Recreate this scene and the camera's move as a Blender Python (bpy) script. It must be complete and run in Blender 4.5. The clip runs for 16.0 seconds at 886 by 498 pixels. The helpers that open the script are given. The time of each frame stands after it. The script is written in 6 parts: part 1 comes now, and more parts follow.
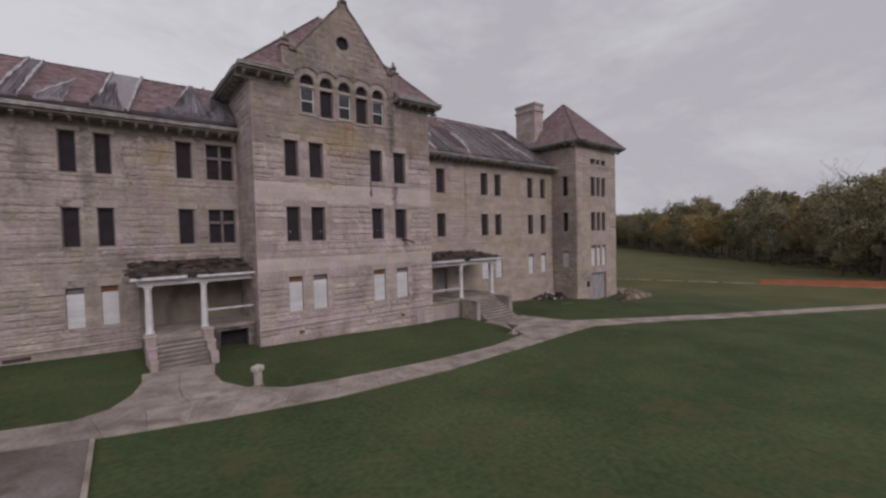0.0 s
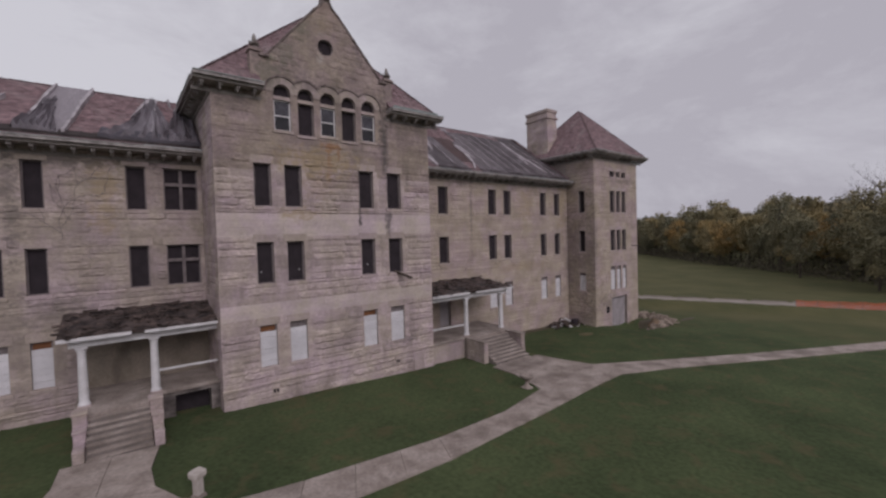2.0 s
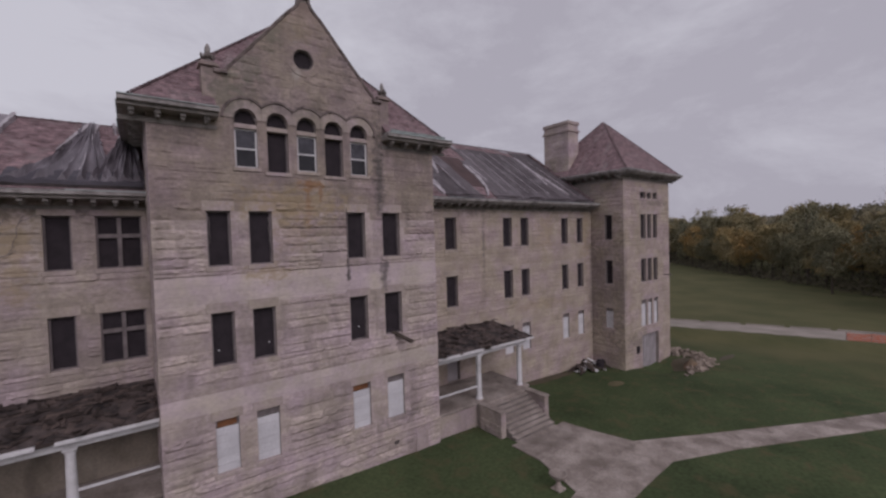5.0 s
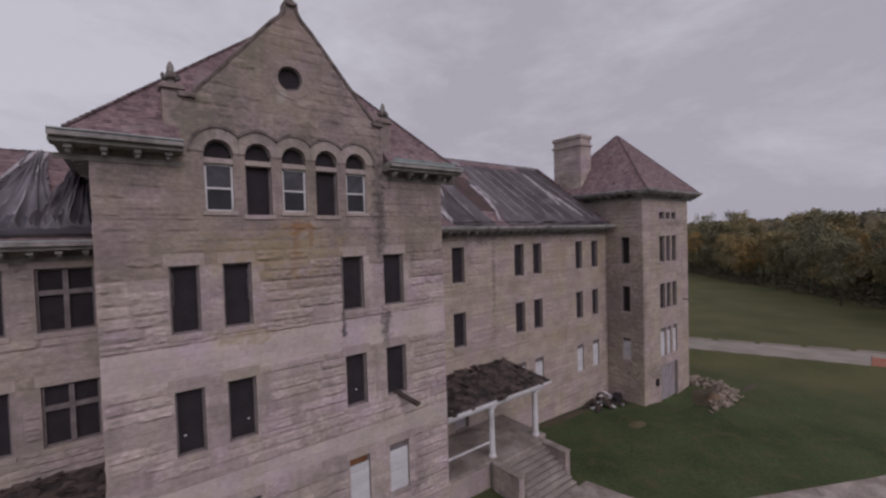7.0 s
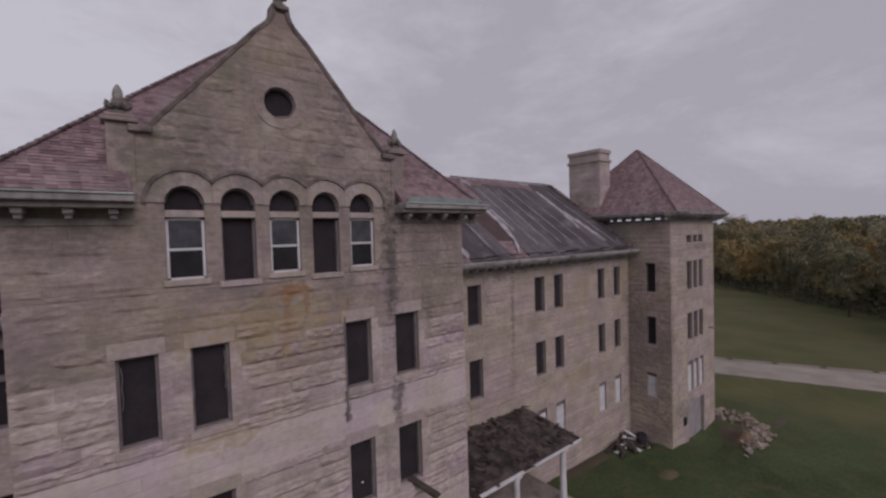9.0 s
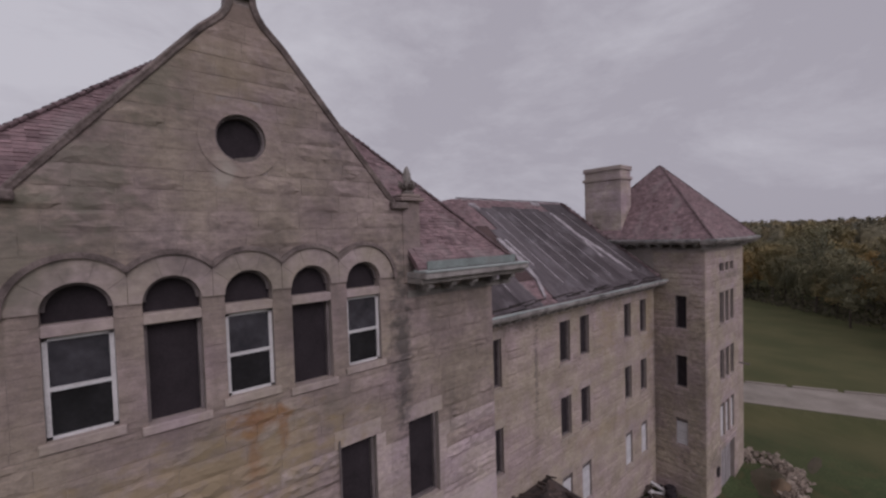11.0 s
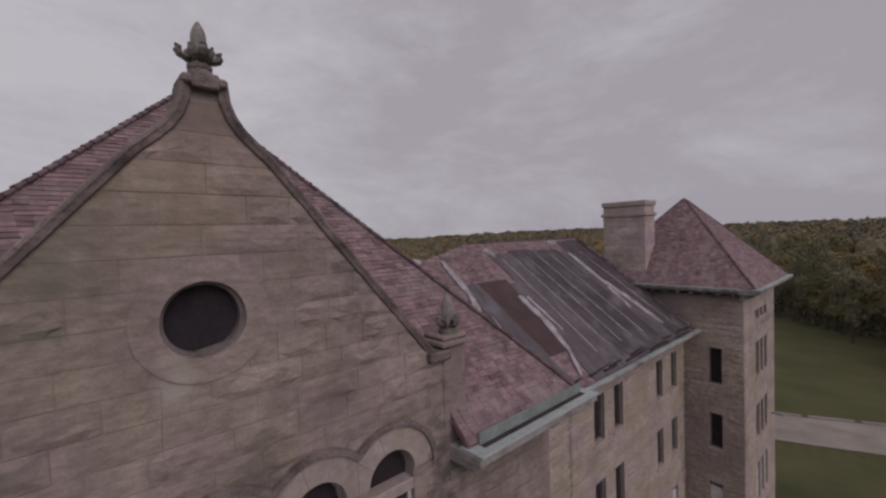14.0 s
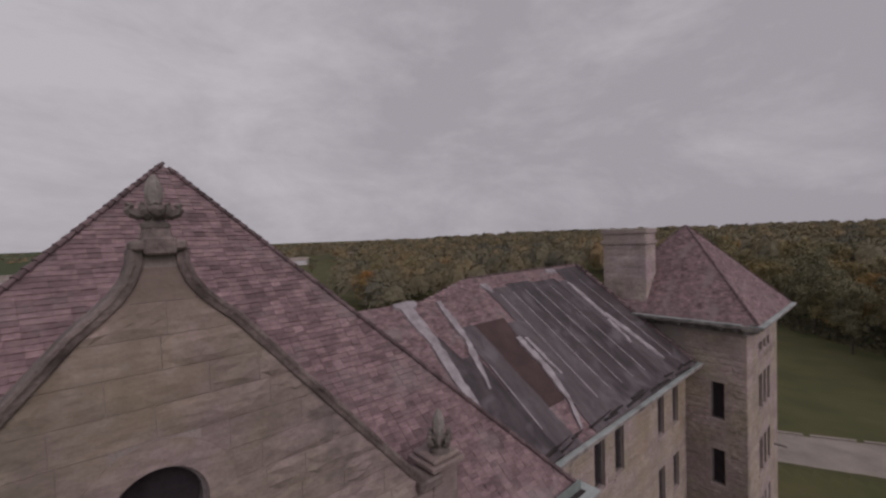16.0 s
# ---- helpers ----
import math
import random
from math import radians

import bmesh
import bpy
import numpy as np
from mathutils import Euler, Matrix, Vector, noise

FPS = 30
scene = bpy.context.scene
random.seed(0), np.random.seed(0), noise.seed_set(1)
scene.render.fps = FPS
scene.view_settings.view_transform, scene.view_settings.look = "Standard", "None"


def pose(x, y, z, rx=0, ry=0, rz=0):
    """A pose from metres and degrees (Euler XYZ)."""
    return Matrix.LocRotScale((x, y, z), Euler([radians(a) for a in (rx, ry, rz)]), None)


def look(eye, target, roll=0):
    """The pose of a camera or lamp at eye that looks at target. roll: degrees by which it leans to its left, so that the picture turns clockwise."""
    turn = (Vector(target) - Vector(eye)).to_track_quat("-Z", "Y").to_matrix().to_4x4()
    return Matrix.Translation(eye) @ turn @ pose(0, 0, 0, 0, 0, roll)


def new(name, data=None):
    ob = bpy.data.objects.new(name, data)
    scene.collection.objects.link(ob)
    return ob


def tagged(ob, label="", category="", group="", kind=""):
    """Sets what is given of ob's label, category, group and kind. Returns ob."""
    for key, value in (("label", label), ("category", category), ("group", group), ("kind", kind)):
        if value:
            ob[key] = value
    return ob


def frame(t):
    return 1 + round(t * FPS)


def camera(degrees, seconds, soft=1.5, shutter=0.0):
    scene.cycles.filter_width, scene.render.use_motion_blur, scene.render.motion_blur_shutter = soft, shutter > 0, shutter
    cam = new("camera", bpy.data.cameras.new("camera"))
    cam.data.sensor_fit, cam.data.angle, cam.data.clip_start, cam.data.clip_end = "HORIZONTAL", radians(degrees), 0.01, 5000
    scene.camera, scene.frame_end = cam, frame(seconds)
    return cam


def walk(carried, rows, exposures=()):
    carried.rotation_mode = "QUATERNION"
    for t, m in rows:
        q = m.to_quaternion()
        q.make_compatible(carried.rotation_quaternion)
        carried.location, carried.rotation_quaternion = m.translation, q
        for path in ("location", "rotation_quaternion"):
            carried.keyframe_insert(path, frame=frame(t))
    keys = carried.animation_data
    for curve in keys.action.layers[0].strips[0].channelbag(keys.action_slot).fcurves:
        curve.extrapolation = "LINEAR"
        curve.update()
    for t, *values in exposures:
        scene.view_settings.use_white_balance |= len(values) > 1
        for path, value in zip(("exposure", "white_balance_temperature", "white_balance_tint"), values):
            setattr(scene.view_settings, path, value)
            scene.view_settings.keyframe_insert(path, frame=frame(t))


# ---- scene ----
EXPO = 0.0
cam = camera(94.0, 16.0, soft=2.5)
PATH = [
    (0, (-9.074, -27.134, 8.174), (-2.797, -19.357, 7.834), -1.48),
    (0.5, (-8.163, -26.241, 8.741), (-1.930, -18.428, 8.400), -1.54),
    (1, (-7.328, -25.415, 9.300), (-1.128, -17.575, 8.968), -1.60),
    (1.5, (-6.563, -24.636, 9.822), (-0.401, -16.766, 9.506), -1.70),
    (2, (-5.854, -23.888, 10.297), (0.280, -15.996, 9.997), -1.66),
    (2.5, (-5.186, -23.190, 10.753), (0.900, -15.261, 10.457), -1.71),
    (3, (-4.589, -22.552, 11.231), (1.443, -14.581, 10.930), -1.74),
    (3.5, (-4.037, -21.882, 11.707), (1.966, -13.890, 11.404), -1.72),
    (4, (-3.493, -21.148, 12.218), (2.506, -13.153, 11.910), -1.66),
    (6.5, (-1.603, -17.412, 14.820), (4.479, -9.480, 14.517), -1.70),
    (7, (-1.242, -16.694, 15.336), (4.866, -8.782, 15.040), -1.71),
    (7.5, (-0.881, -15.969, 15.858), (5.252, -8.076, 15.558), -1.77),
    (8, (-0.558, -15.168, 16.407), (5.593, -7.290, 16.107), -1.74),
    (8.5, (-0.289, -14.235, 16.967), (5.906, -6.391, 16.667), -1.77),
    (9, (-0.006, -13.229, 17.482), (6.234, -5.421, 17.171), -1.71),
    (11.5, (2.187, -8.316, 20.172), (8.718, -0.750, 19.830), -1.73),
    (12, (2.448, -7.645, 20.673), (9.021, -0.116, 20.324), -1.67),
    (12.5, (2.594, -7.151, 21.236), (9.191, 0.356, 20.879), -1.62),
    (13, (2.711, -6.657, 21.685), (9.324, 0.835, 21.330), -1.75),
    (13.5, (2.856, -6.216, 22.204), (9.495, 1.254, 21.856), -1.92),
    (14, (3.044, -5.862, 22.714), (9.712, 1.583, 22.383), -1.97),
    (14.5, (3.199, -5.665, 23.225), (9.883, 1.766, 22.913), -1.99),
    (15, (3.321, -5.607, 23.698), (10.006, 1.824, 23.413), -2.08),
    (15.5, (3.482, -5.565, 24.194), (10.165, 1.868, 23.896), -2.13),
    (16, (3.634, -5.532, 24.720), (10.318, 1.900, 24.399), -1.96),
]

walk(cam, [(t, look(eye, aim, roll)) for t, eye, aim, roll in PATH], exposures=[(0, EXPO + 0.12, 6350, 18), (2, EXPO + 0.06, 6250, 20), (6.5, EXPO - 0.08, 6150, 23), (9, EXPO - 0.13, 6200, 23), (12, EXPO - 0.17, 6250, 23), (16, EXPO - 0.29, 6500, 22)])

# ---- world and light ----
world = bpy.data.worlds.new("overcast")
scene.world = world
world.use_nodes = True
wn, wl = world.node_tree.nodes, world.node_tree.links
wn.clear()
w_out = wn.new("ShaderNodeOutputWorld")
w_dot = wn.new("ShaderNodeVectorMath")
w_dot.operation, w_dot.inputs[1].default_value = "DOT_PRODUCT", (-0.18, 0.10, 0.06)
w_add = wn.new("ShaderNodeMath")
w_bg = wn.new("ShaderNodeBackground")
w_sky = wn.new("ShaderNodeTexSky")
w_sky.sky_type, w_sky.sun_disc = "NISHITA", False
w_sky.sun_elevation, w_sky.sun_rotation = radians(35), radians(186)
w_sky.dust_density, w_sky.air_density = 3.0, 1.0
w_geo = wn.new("ShaderNodeTexCoord")
w_map = wn.new("ShaderNodeMapping")
w_map.inputs["Scale"].default_value = (1.0, 1.0, 2.3)
w_n1 = wn.new("ShaderNodeTexNoise")
w_n1.inputs["Scale"].default_value, w_n1.inputs["Detail"].default_value, w_n1.inputs["Distortion"].default_value = 2.3, 8.0, 0.3
w_n1.inputs["Roughness"].default_value = 0.66
w_ramp = wn.new("ShaderNodeValToRGB")
w_ramp.color_ramp.elements[0].position, w_ramp.color_ramp.elements[0].color = 0.36, (0.43, 0.427, 0.443, 1)
w_ramp.color_ramp.elements[1].position, w_ramp.color_ramp.elements[1].color = 0.68, (0.60, 0.612, 0.612, 1)
w_hsv = wn.new("ShaderNodeHueSaturation")
w_hsv.inputs["Saturation"].default_value, w_hsv.inputs["Value"].default_value = 0.0, 0.035
w_mix = wn.new("ShaderNodeMixRGB")
w_mix.inputs[0].default_value = 0.9
wl.new(w_geo.outputs["Generated"], w_map.inputs["Vector"])
wl.new(w_map.outputs["Vector"], w_n1.inputs["Vector"])
wl.new(w_geo.outputs["Generated"], w_dot.inputs[0])
wl.new(w_n1.outputs["Fac"], w_add.inputs[0])
wl.new(w_dot.outputs["Value"], w_add.inputs[1])
wl.new(w_add.outputs["Value"], w_ramp.inputs["Fac"])
wl.new(w_sky.outputs["Color"], w_hsv.inputs["Color"])
wl.new(w_hsv.outputs["Color"], w_mix.inputs[1])
wl.new(w_ramp.outputs["Color"], w_mix.inputs[2])
wl.new(w_mix.outputs["Color"], w_bg.inputs["Color"])
w_bg.inputs["Strength"].default_value = 1.0
wl.new(w_bg.outputs["Background"], w_out.inputs["Surface"])

sun = new("sun", bpy.data.lights.new("sun", "SUN"))
sun.data.energy, sun.data.angle, sun.data.color = 1.15, radians(40), (1.0, 0.96, 0.92)
sun.matrix_world = look((-4, -40, 30), (0, 0, 0))


# ---- materials ----
def mat(name, base, dark=None, scale=3.0, fine=40.0, rough=0.85, bump=0.3, metal=0.0, rnd=0.0, stain=0.0, stain_col=(0.05, 0.045, 0.04), amount=0.5, island=False, stretch=(1, 1, 1), spec=0.3, marks=(), grain=0.32, tool=0.0):
    """Two scales of colour variation, an optional tone per piece, stains with shapes of their own, and fine relief."""
    m = bpy.data.materials.new(name)
    m.use_nodes = True
    n, l = m.node_tree.nodes, m.node_tree.links
    b = n["Principled BSDF"]
    b.inputs["Roughness"].default_value, b.inputs["Metallic"].default_value = rough, metal
    b.inputs["Specular IOR Level"].default_value = spec
    geo = n.new("ShaderNodeNewGeometry")
    mp = n.new("ShaderNodeMapping")
    mp.inputs["Scale"].default_value = stretch
    l.new(geo.outputs["Position"], mp.inputs["Vector"])
    big, small = n.new("ShaderNodeTexNoise"), n.new("ShaderNodeTexNoise")
    big.inputs["Scale"].default_value, big.inputs["Detail"].default_value = scale, 5
    small.inputs["Scale"].default_value, small.inputs["Detail"].default_value = fine, 4
    for t in (big, small):
        l.new(mp.outputs["Vector"], t.inputs["Vector"])
    dark = dark or tuple(c * 0.55 for c in base)
    ramp = n.new("ShaderNodeValToRGB")
    ramp.color_ramp.elements[0].position, ramp.color_ramp.elements[1].position = 0.5 - amount / 2, 0.5 + amount / 2
    ramp.color_ramp.elements[0].color, ramp.color_ramp.elements[1].color = (*dark, 1), (*base, 1)
    l.new(big.outputs["Fac"], ramp.inputs["Fac"])
    mix = n.new("ShaderNodeMixRGB")
    mix.blend_type = "OVERLAY"
    mix.inputs[0].default_value = grain
    l.new(ramp.outputs["Color"], mix.inputs[1])
    l.new(small.outputs["Fac"], mix.inputs[2])
    last = mix.outputs["Color"]
    if rnd:
        hsv = n.new("ShaderNodeHueSaturation")
        mr = n.new("ShaderNodeMapRange")
        mr.inputs["To Min"].default_value, mr.inputs["To Max"].default_value = 1 - rnd, 1 + rnd
        if island:
            l.new(geo.outputs["Random Per Island"], mr.inputs["Value"])
        else:
            oi = n.new("ShaderNodeObjectInfo")
            l.new(oi.outputs["Random"], mr.inputs["Value"])
        l.new(mr.outputs["Result"], hsv.inputs["Value"])
        l.new(last, hsv.inputs["Color"])
        last = hsv.outputs["Color"]
    if tool:
        # chisel marks in short level dashes, and a fine sandy grit
        tm = n.new("ShaderNodeMapping")
        tm.inputs["Scale"].default_value = (2.6, 2.6, 17.0)
        l.new(geo.outputs["Position"], tm.inputs["Vector"])
        tn, gr = n.new("ShaderNodeTexNoise"), n.new("ShaderNodeTexNoise")
        tn.inputs["Scale"].default_value, tn.inputs["Detail"].default_value, tn.inputs["Roughness"].default_value = 1.0, 7, 0.62
        gr.inputs["Scale"].default_value, gr.inputs["Detail"].default_value = 26.0, 4
        l.new(tm.outputs["Vector"], tn.inputs["Vector"])
        l.new(geo.outputs["Position"], gr.inputs["Vector"])
        # beds of the quarry: tan and purple-grey stone side by side
        hn, hr, hm = n.new("ShaderNodeTexNoise"), n.new("ShaderNodeValToRGB"), n.new("ShaderNodeMixRGB")
        hn.inputs["Scale"].default_value, hn.inputs["Detail"].default_value, hn.inputs["Roughness"].default_value = 0.55, 6, 0.6
        hr.color_ramp.elements[0].position, hr.color_ramp.elements[0].color = 0.36, (1.0, 0.965, 1.03, 1)
        hr.color_ramp.elements[1].position, hr.color_ramp.elements[1].color = 0.6, (0.96, 0.985, 0.86, 1)
        hm.blend_type = "MULTIPLY"
        hm.inputs[0].default_value = 1.0
        l.new(geo.outputs["Position"], hn.inputs["Vector"])
        l.new(hn.outputs["Fac"], hr.inputs["Fac"])
        l.new(last, hm.inputs[1])
        l.new(hr.outputs["Color"], hm.inputs[2])
        last = hm.outputs["Color"]
        for src, lo, hi, k in ((tn, 0.47, 0.70, 0.55 * tool), (gr, 0.42, 0.66, 0.34 * tool)):
            tr = n.new("ShaderNodeMapRange")
            tr.inputs["From Min"].default_value, tr.inputs["From Max"].default_value, tr.inputs["To Max"].default_value = lo, hi, k
            l.new(src.outputs["Fac"], tr.inputs["Value"])
            mx = n.new("ShaderNodeMixRGB")
            mx.inputs[2].default_value = (*(c * 0.45 for c in dark), 1)
            l.new(tr.outputs["Result"], mx.inputs[0])
            l.new(last, mx.inputs[1])
            last = mx.outputs["Color"]
    if stain:
        st = n.new("ShaderNodeTexNoise")
        st.inputs["Scale"].default_value, st.inputs["Detail"].default_value, st.inputs["Distortion"].default_value = 0.55, 6, 0.6
        sm = n.new("ShaderNodeMapping")
        sm.inputs["Scale"].default_value = (1.6, 1.6, 0.55)
        l.new(geo.outputs["Position"], sm.inputs["Vector"])
        l.new(sm.outputs["Vector"], st.inputs["Vector"])
        sr = n.new("ShaderNodeMapRange")
        sr.inputs["From Min"].default_value, sr.inputs["From Max"].default_value, sr.inputs["To Max"].default_value = 0.52, 0.72, stain
        l.new(st.outputs["Fac"], sr.inputs["Value"])
        mx = n.new("ShaderNodeMixRGB")
        mx.inputs[2].default_value = (*stain_col, 1)
        l.new(sr.outputs["Result"], mx.inputs[0])
        l.new(last, mx.inputs[1])
        last = mx.outputs["Color"]
    for cx, cz, rx, rz, col, k in marks:
        off = n.new("ShaderNodeVectorMath")
        off.operation = "SUBTRACT"
        off.inputs[1].default_value = (cx, 0.0, cz)
        l.new(geo.outputs["Position"], off.inputs[0])
        div = n.new("ShaderNodeVectorMath")
        div.operation = "MULTIPLY"
        div.inputs[1].default_value = (1 / rx, 0.0, 1 / rz)
        l.new(off.outputs["Vector"], div.inputs[0])
        ln = n.new("ShaderNodeVectorMath")
        ln.operation = "LENGTH"
        l.new(div.outputs["Vector"], ln.inputs[0])
        edge = n.new("ShaderNodeMath")
        edge.operation = "MULTIPLY_ADD"
        edge.inputs[1].default_value = 2.8
        blot = n.new("ShaderNodeTexNoise")
        blot.inputs["Scale"].default_value, blot.inputs["Detail"].default_value = 3.0, 6
        l.new(mp.outputs["Vector"], blot.inputs["Vector"])
        l.new(blot.outputs["Fac"], edge.inputs[0])
        l.new(ln.outputs["Value"], edge.inputs[2])
        mk = n.new("ShaderNodeMapRange")
        mk.inputs["From Min"].default_value, mk.inputs["From Max"].default_value = 1.65, 2.35
        mk.inputs["To Min"].default_value, mk.inputs["To Max"].default_value = k, 0.0
        l.new(edge.outputs["Value"], mk.inputs["Value"])
        mx = n.new("ShaderNodeMixRGB")
        mx.inputs[2].default_value = (*col, 1)
        l.new(mk.outputs["Result"], mx.inputs[0])
        l.new(last, mx.inputs[1])
        last = mx.outputs["Color"]
    l.new(last, b.inputs["Base Color"])
    if bump:
        bp = n.new("ShaderNodeBump")
        bp.inputs["Strength"].default_value, bp.inputs["Distance"].default_value = bump, 0.03
        l.new(small.outputs["Fac"], bp.inputs["Height"])
        l.new(bp.outputs["Normal"], b.inputs["Normal"])
    return m


RUST, DRIP, OCHRE, MOSS, PALED = (0.25, 0.115, 0.05), (0.085, 0.075, 0.072), (0.33, 0.25, 0.14), (0.16, 0.15, 0.115), (0.42, 0.38, 0.33)
MARKS = ((4.4, 15.85, 0.75, 0.4, RUST, 0.75), (3.63, 14.93, 3.4, 1.1, OCHRE, 0.6), (3.37, 13.56, 1.6, 1.3, OCHRE, 0.3), (4.2, 15.2, 0.22, 1.2, RUST, 0.45), (4.85, 15.5, 0.16, 0.7, RUST, 0.45), (8.07, 16.52, 0.42, 3.4, DRIP, 0.75), (8.23, 11.31, 0.32, 1.3, DRIP, 0.75), (6.15, 11.6, 0.16, 0.8, DRIP, 0.8), (2.26, 11.82, 1.4, 0.45, OCHRE, 0.6), (-10.94, 8.49, 0.55, 7.0, DRIP, 0.6), (4.21, 23.83, 1.5, 1.9, OCHRE, 0.2), (1.85, 19.85, 2.2, 0.5, DRIP, 0.3), (9.21, 3.41, 1.8, 0.35, DRIP, 0.4), (-1.09, 17.83, 1.2, 1.0, DRIP, 0.3), (1.7, 20.9, 0.9, 1.1, MOSS, 0.6), (2.8, 22.6, 0.55, 1.0, MOSS, 0.55), (0.9, 19.5, 0.9, 1.2, MOSS, 0.55), (3.2, 19.3, 1.8, 0.5, DRIP, 0.3), (3.9, 21.0, 0.25, 0.5, PALED, 0.6), (6.3, 22.1, 0.35, 1.2, DRIP, 0.35))
STONE = dict(scale=0.9, fine=6, bump=0.85, stain=0.6, stretch=(0.85, 0.85, 1.2), amount=0.36, marks=MARKS, grain=0.4, tool=0.6)
M_STONE = mat("limestone", (0.51, 0.415, 0.415), (0.365, 0.294, 0.288), rnd=0.15, island=True, stain_col=(0.2, 0.165, 0.145), **STONE)
M_STONE_P = mat("limestone_block", (0.51, 0.415, 0.415), (0.365, 0.294, 0.288), rnd=0.15, stain_col=(0.2, 0.165, 0.145), **STONE)
WMARKS = ((18.5, 15.3, 3.6, 0.7, DRIP, 0.4), (26.83, 15.46, 4.5, 0.55, DRIP, 0.45), (26.71, 13.25, 1.5, 2.4, OCHRE, 0.35), (32.56, 13.4, 1.0, 4.2, OCHRE, 0.4), (19.28, 12.24, 0.25, 3.5, DRIP, 0.5), (33.72, 8.2, 0.5, 6.5, DRIP, 0.35), (25.65, 7.06, 4.0, 0.7, OCHRE, 0.3), (39.11, 15.95, 4.0, 0.6, DRIP, 0.35), (35.93, 2.53, 2.5, 1.2, DRIP, 0.35))
WING = dict(STONE, grain=0.34, stain=0.4, marks=WMARKS, tool=0.45)
M_BAND = mat("pale_band_limestone", (0.545, 0.452, 0.455), (0.45, 0.372, 0.372), rnd=0.07, island=True, stain_col=(0.3, 0.245, 0.22), **dict(STONE, grain=0.25, stain=0.3, bump=0.35, tool=0.2))
M_STONE_W = mat("wing_limestone", (0.468, 0.380, 0.350), (0.352, 0.282, 0.255), rnd=0.08, island=True, stain_col=(0.22, 0.178, 0.15), **WING)
LMARKS = ((-10.0, 12.6, 0.5, 4.5, DRIP, 0.5), (-12.6, 12.6, 0.6, 2.2, DRIP, 0.45), (-6.4, 13.3, 0.9, 2.6, OCHRE, 0.5), (-8.2, 14.7, 4.5, 0.5, DRIP, 0.5), (-3.2, 15.0, 3.0, 0.4, DRIP, 0.5), (-8.6, 7.0, 1.5, 1.6, DRIP, 0.3))
M_STONE_L = mat("shaded_wing_limestone", (0.45, 0.369, 0.355), (0.318, 0.259, 0.245), rnd=0.1, island=True, stain_col=(0.2, 0.165, 0.145), **dict(STONE, marks=LMARKS))
M_STONE_U = mat("grimy_limestone", (0.385, 0.307, 0.287), (0.245, 0.193, 0.179), rnd=0.07, island=True, stain_col=(0.14, 0.114, 0.1), **STONE)
M_STONE_UP = mat("grimy_limestone_block", (0.385, 0.307, 0.287), (0.245, 0.193, 0.179), rnd=0.07, stain_col=(0.14, 0.114, 0.1), **STONE)
M_ASHLAR = mat("limestone_smooth", (0.45, 0.368, 0.357), (0.325, 0.265, 0.252), scale=0.7, fine=7, bump=0.25, rnd=0.07, island=True, tool=0.35, stain=0.35, stain_col=(0.14, 0.12, 0.10), marks=MARKS)
M_MORTAR = mat("mortar", (0.36, 0.305, 0.285), (0.27, 0.225, 0.205), scale=1.2, fine=30, bump=0.3)
TILE = dict(scale=2.2, fine=14, bump=0.5, grain=0.5, rnd=0.29, amount=0.36, stain=0.75, stain_col=(0.275, 0.225, 0.222), stretch=(0.7, 1.0, 1.6))
M_TILE = mat("clay_tile", (0.272, 0.184, 0.192), (0.155, 0.103, 0.109), island=True, **TILE)
M_TILE_P = mat("clay_tile_piece", (0.272, 0.184, 0.192), (0.155, 0.103, 0.109), **TILE)
M_RIDGE = mat("ridge_tile_clay", (0.18, 0.125, 0.13), (0.085, 0.06, 0.062), scale=2.5, fine=16, bump=0.6, rnd=0.35)
# dark for the shade inside the troughs, and for rotten boards
M_TROUGH = mat("trough_shade_and_rot", (0.06, 0.047, 0.046), (0.02, 0.016, 0.016), scale=2.5, fine=14, bump=0.6)
M_FELT = mat("roofing_felt", (0.088, 0.072, 0.077), (0.046, 0.037, 0.041), scale=1.4, fine=12, rough=0.7, bump=0.35, rnd=0.2, island=True, stain=0.6, stain_col=(0.2, 0.175, 0.19), stretch=(1.6, 0.5, 0.5), amount=0.4)
M_TARP = mat("grey_tarp", (0.2, 0.176, 0.196), (0.085, 0.072, 0.082), scale=1.1, fine=8, rough=0.5, bump=0.35, stretch=(2.2, 0.4, 0.4), amount=0.4)
M_TARPG = mat("pale_grey_tarp", (0.265, 0.235, 0.255), (0.2, 0.176, 0.192), scale=0.9, fine=8, rough=0.5, bump=0.2, stretch=(1.8, 0.4, 0.4))
M_SKIRT = mat("dark_tarp", (0.085, 0.074, 0.09), (0.045, 0.039, 0.048), scale=1.3, fine=9, rough=0.55, bump=0.35)
M_FELTG = mat("faded_felt", (0.138, 0.115, 0.124), (0.07, 0.058, 0.063), scale=1.4, fine=12, rough=0.7, bump=0.3, stretch=(1.6, 0.5, 0.5), stain=0.5, stain_col=(0.21, 0.19, 0.21))
M_FELTB = mat("brown_felt", (0.092, 0.057, 0.055), (0.055, 0.035, 0.035), scale=0.8, fine=18, rough=0.8, bump=0.2)
M_TARPW = mat("pale_sheet", (0.46, 0.42, 0.44), (0.19, 0.165, 0.175), scale=1.8, fine=12, rough=0.5, bump=0.3)
M_SOILD = mat("dark_soil", (0.095, 0.073, 0.05), (0.055, 0.05, 0.028), scale=1.0, fine=10, bump=0.6)
M_COPPER = mat("weathered_gutter", (0.42, 0.45, 0.44), (0.26, 0.29, 0.28), scale=1.2, fine=18, rough=0.6, bump=0.2, stain=0.5, stain_col=(0.12, 0.11, 0.10))
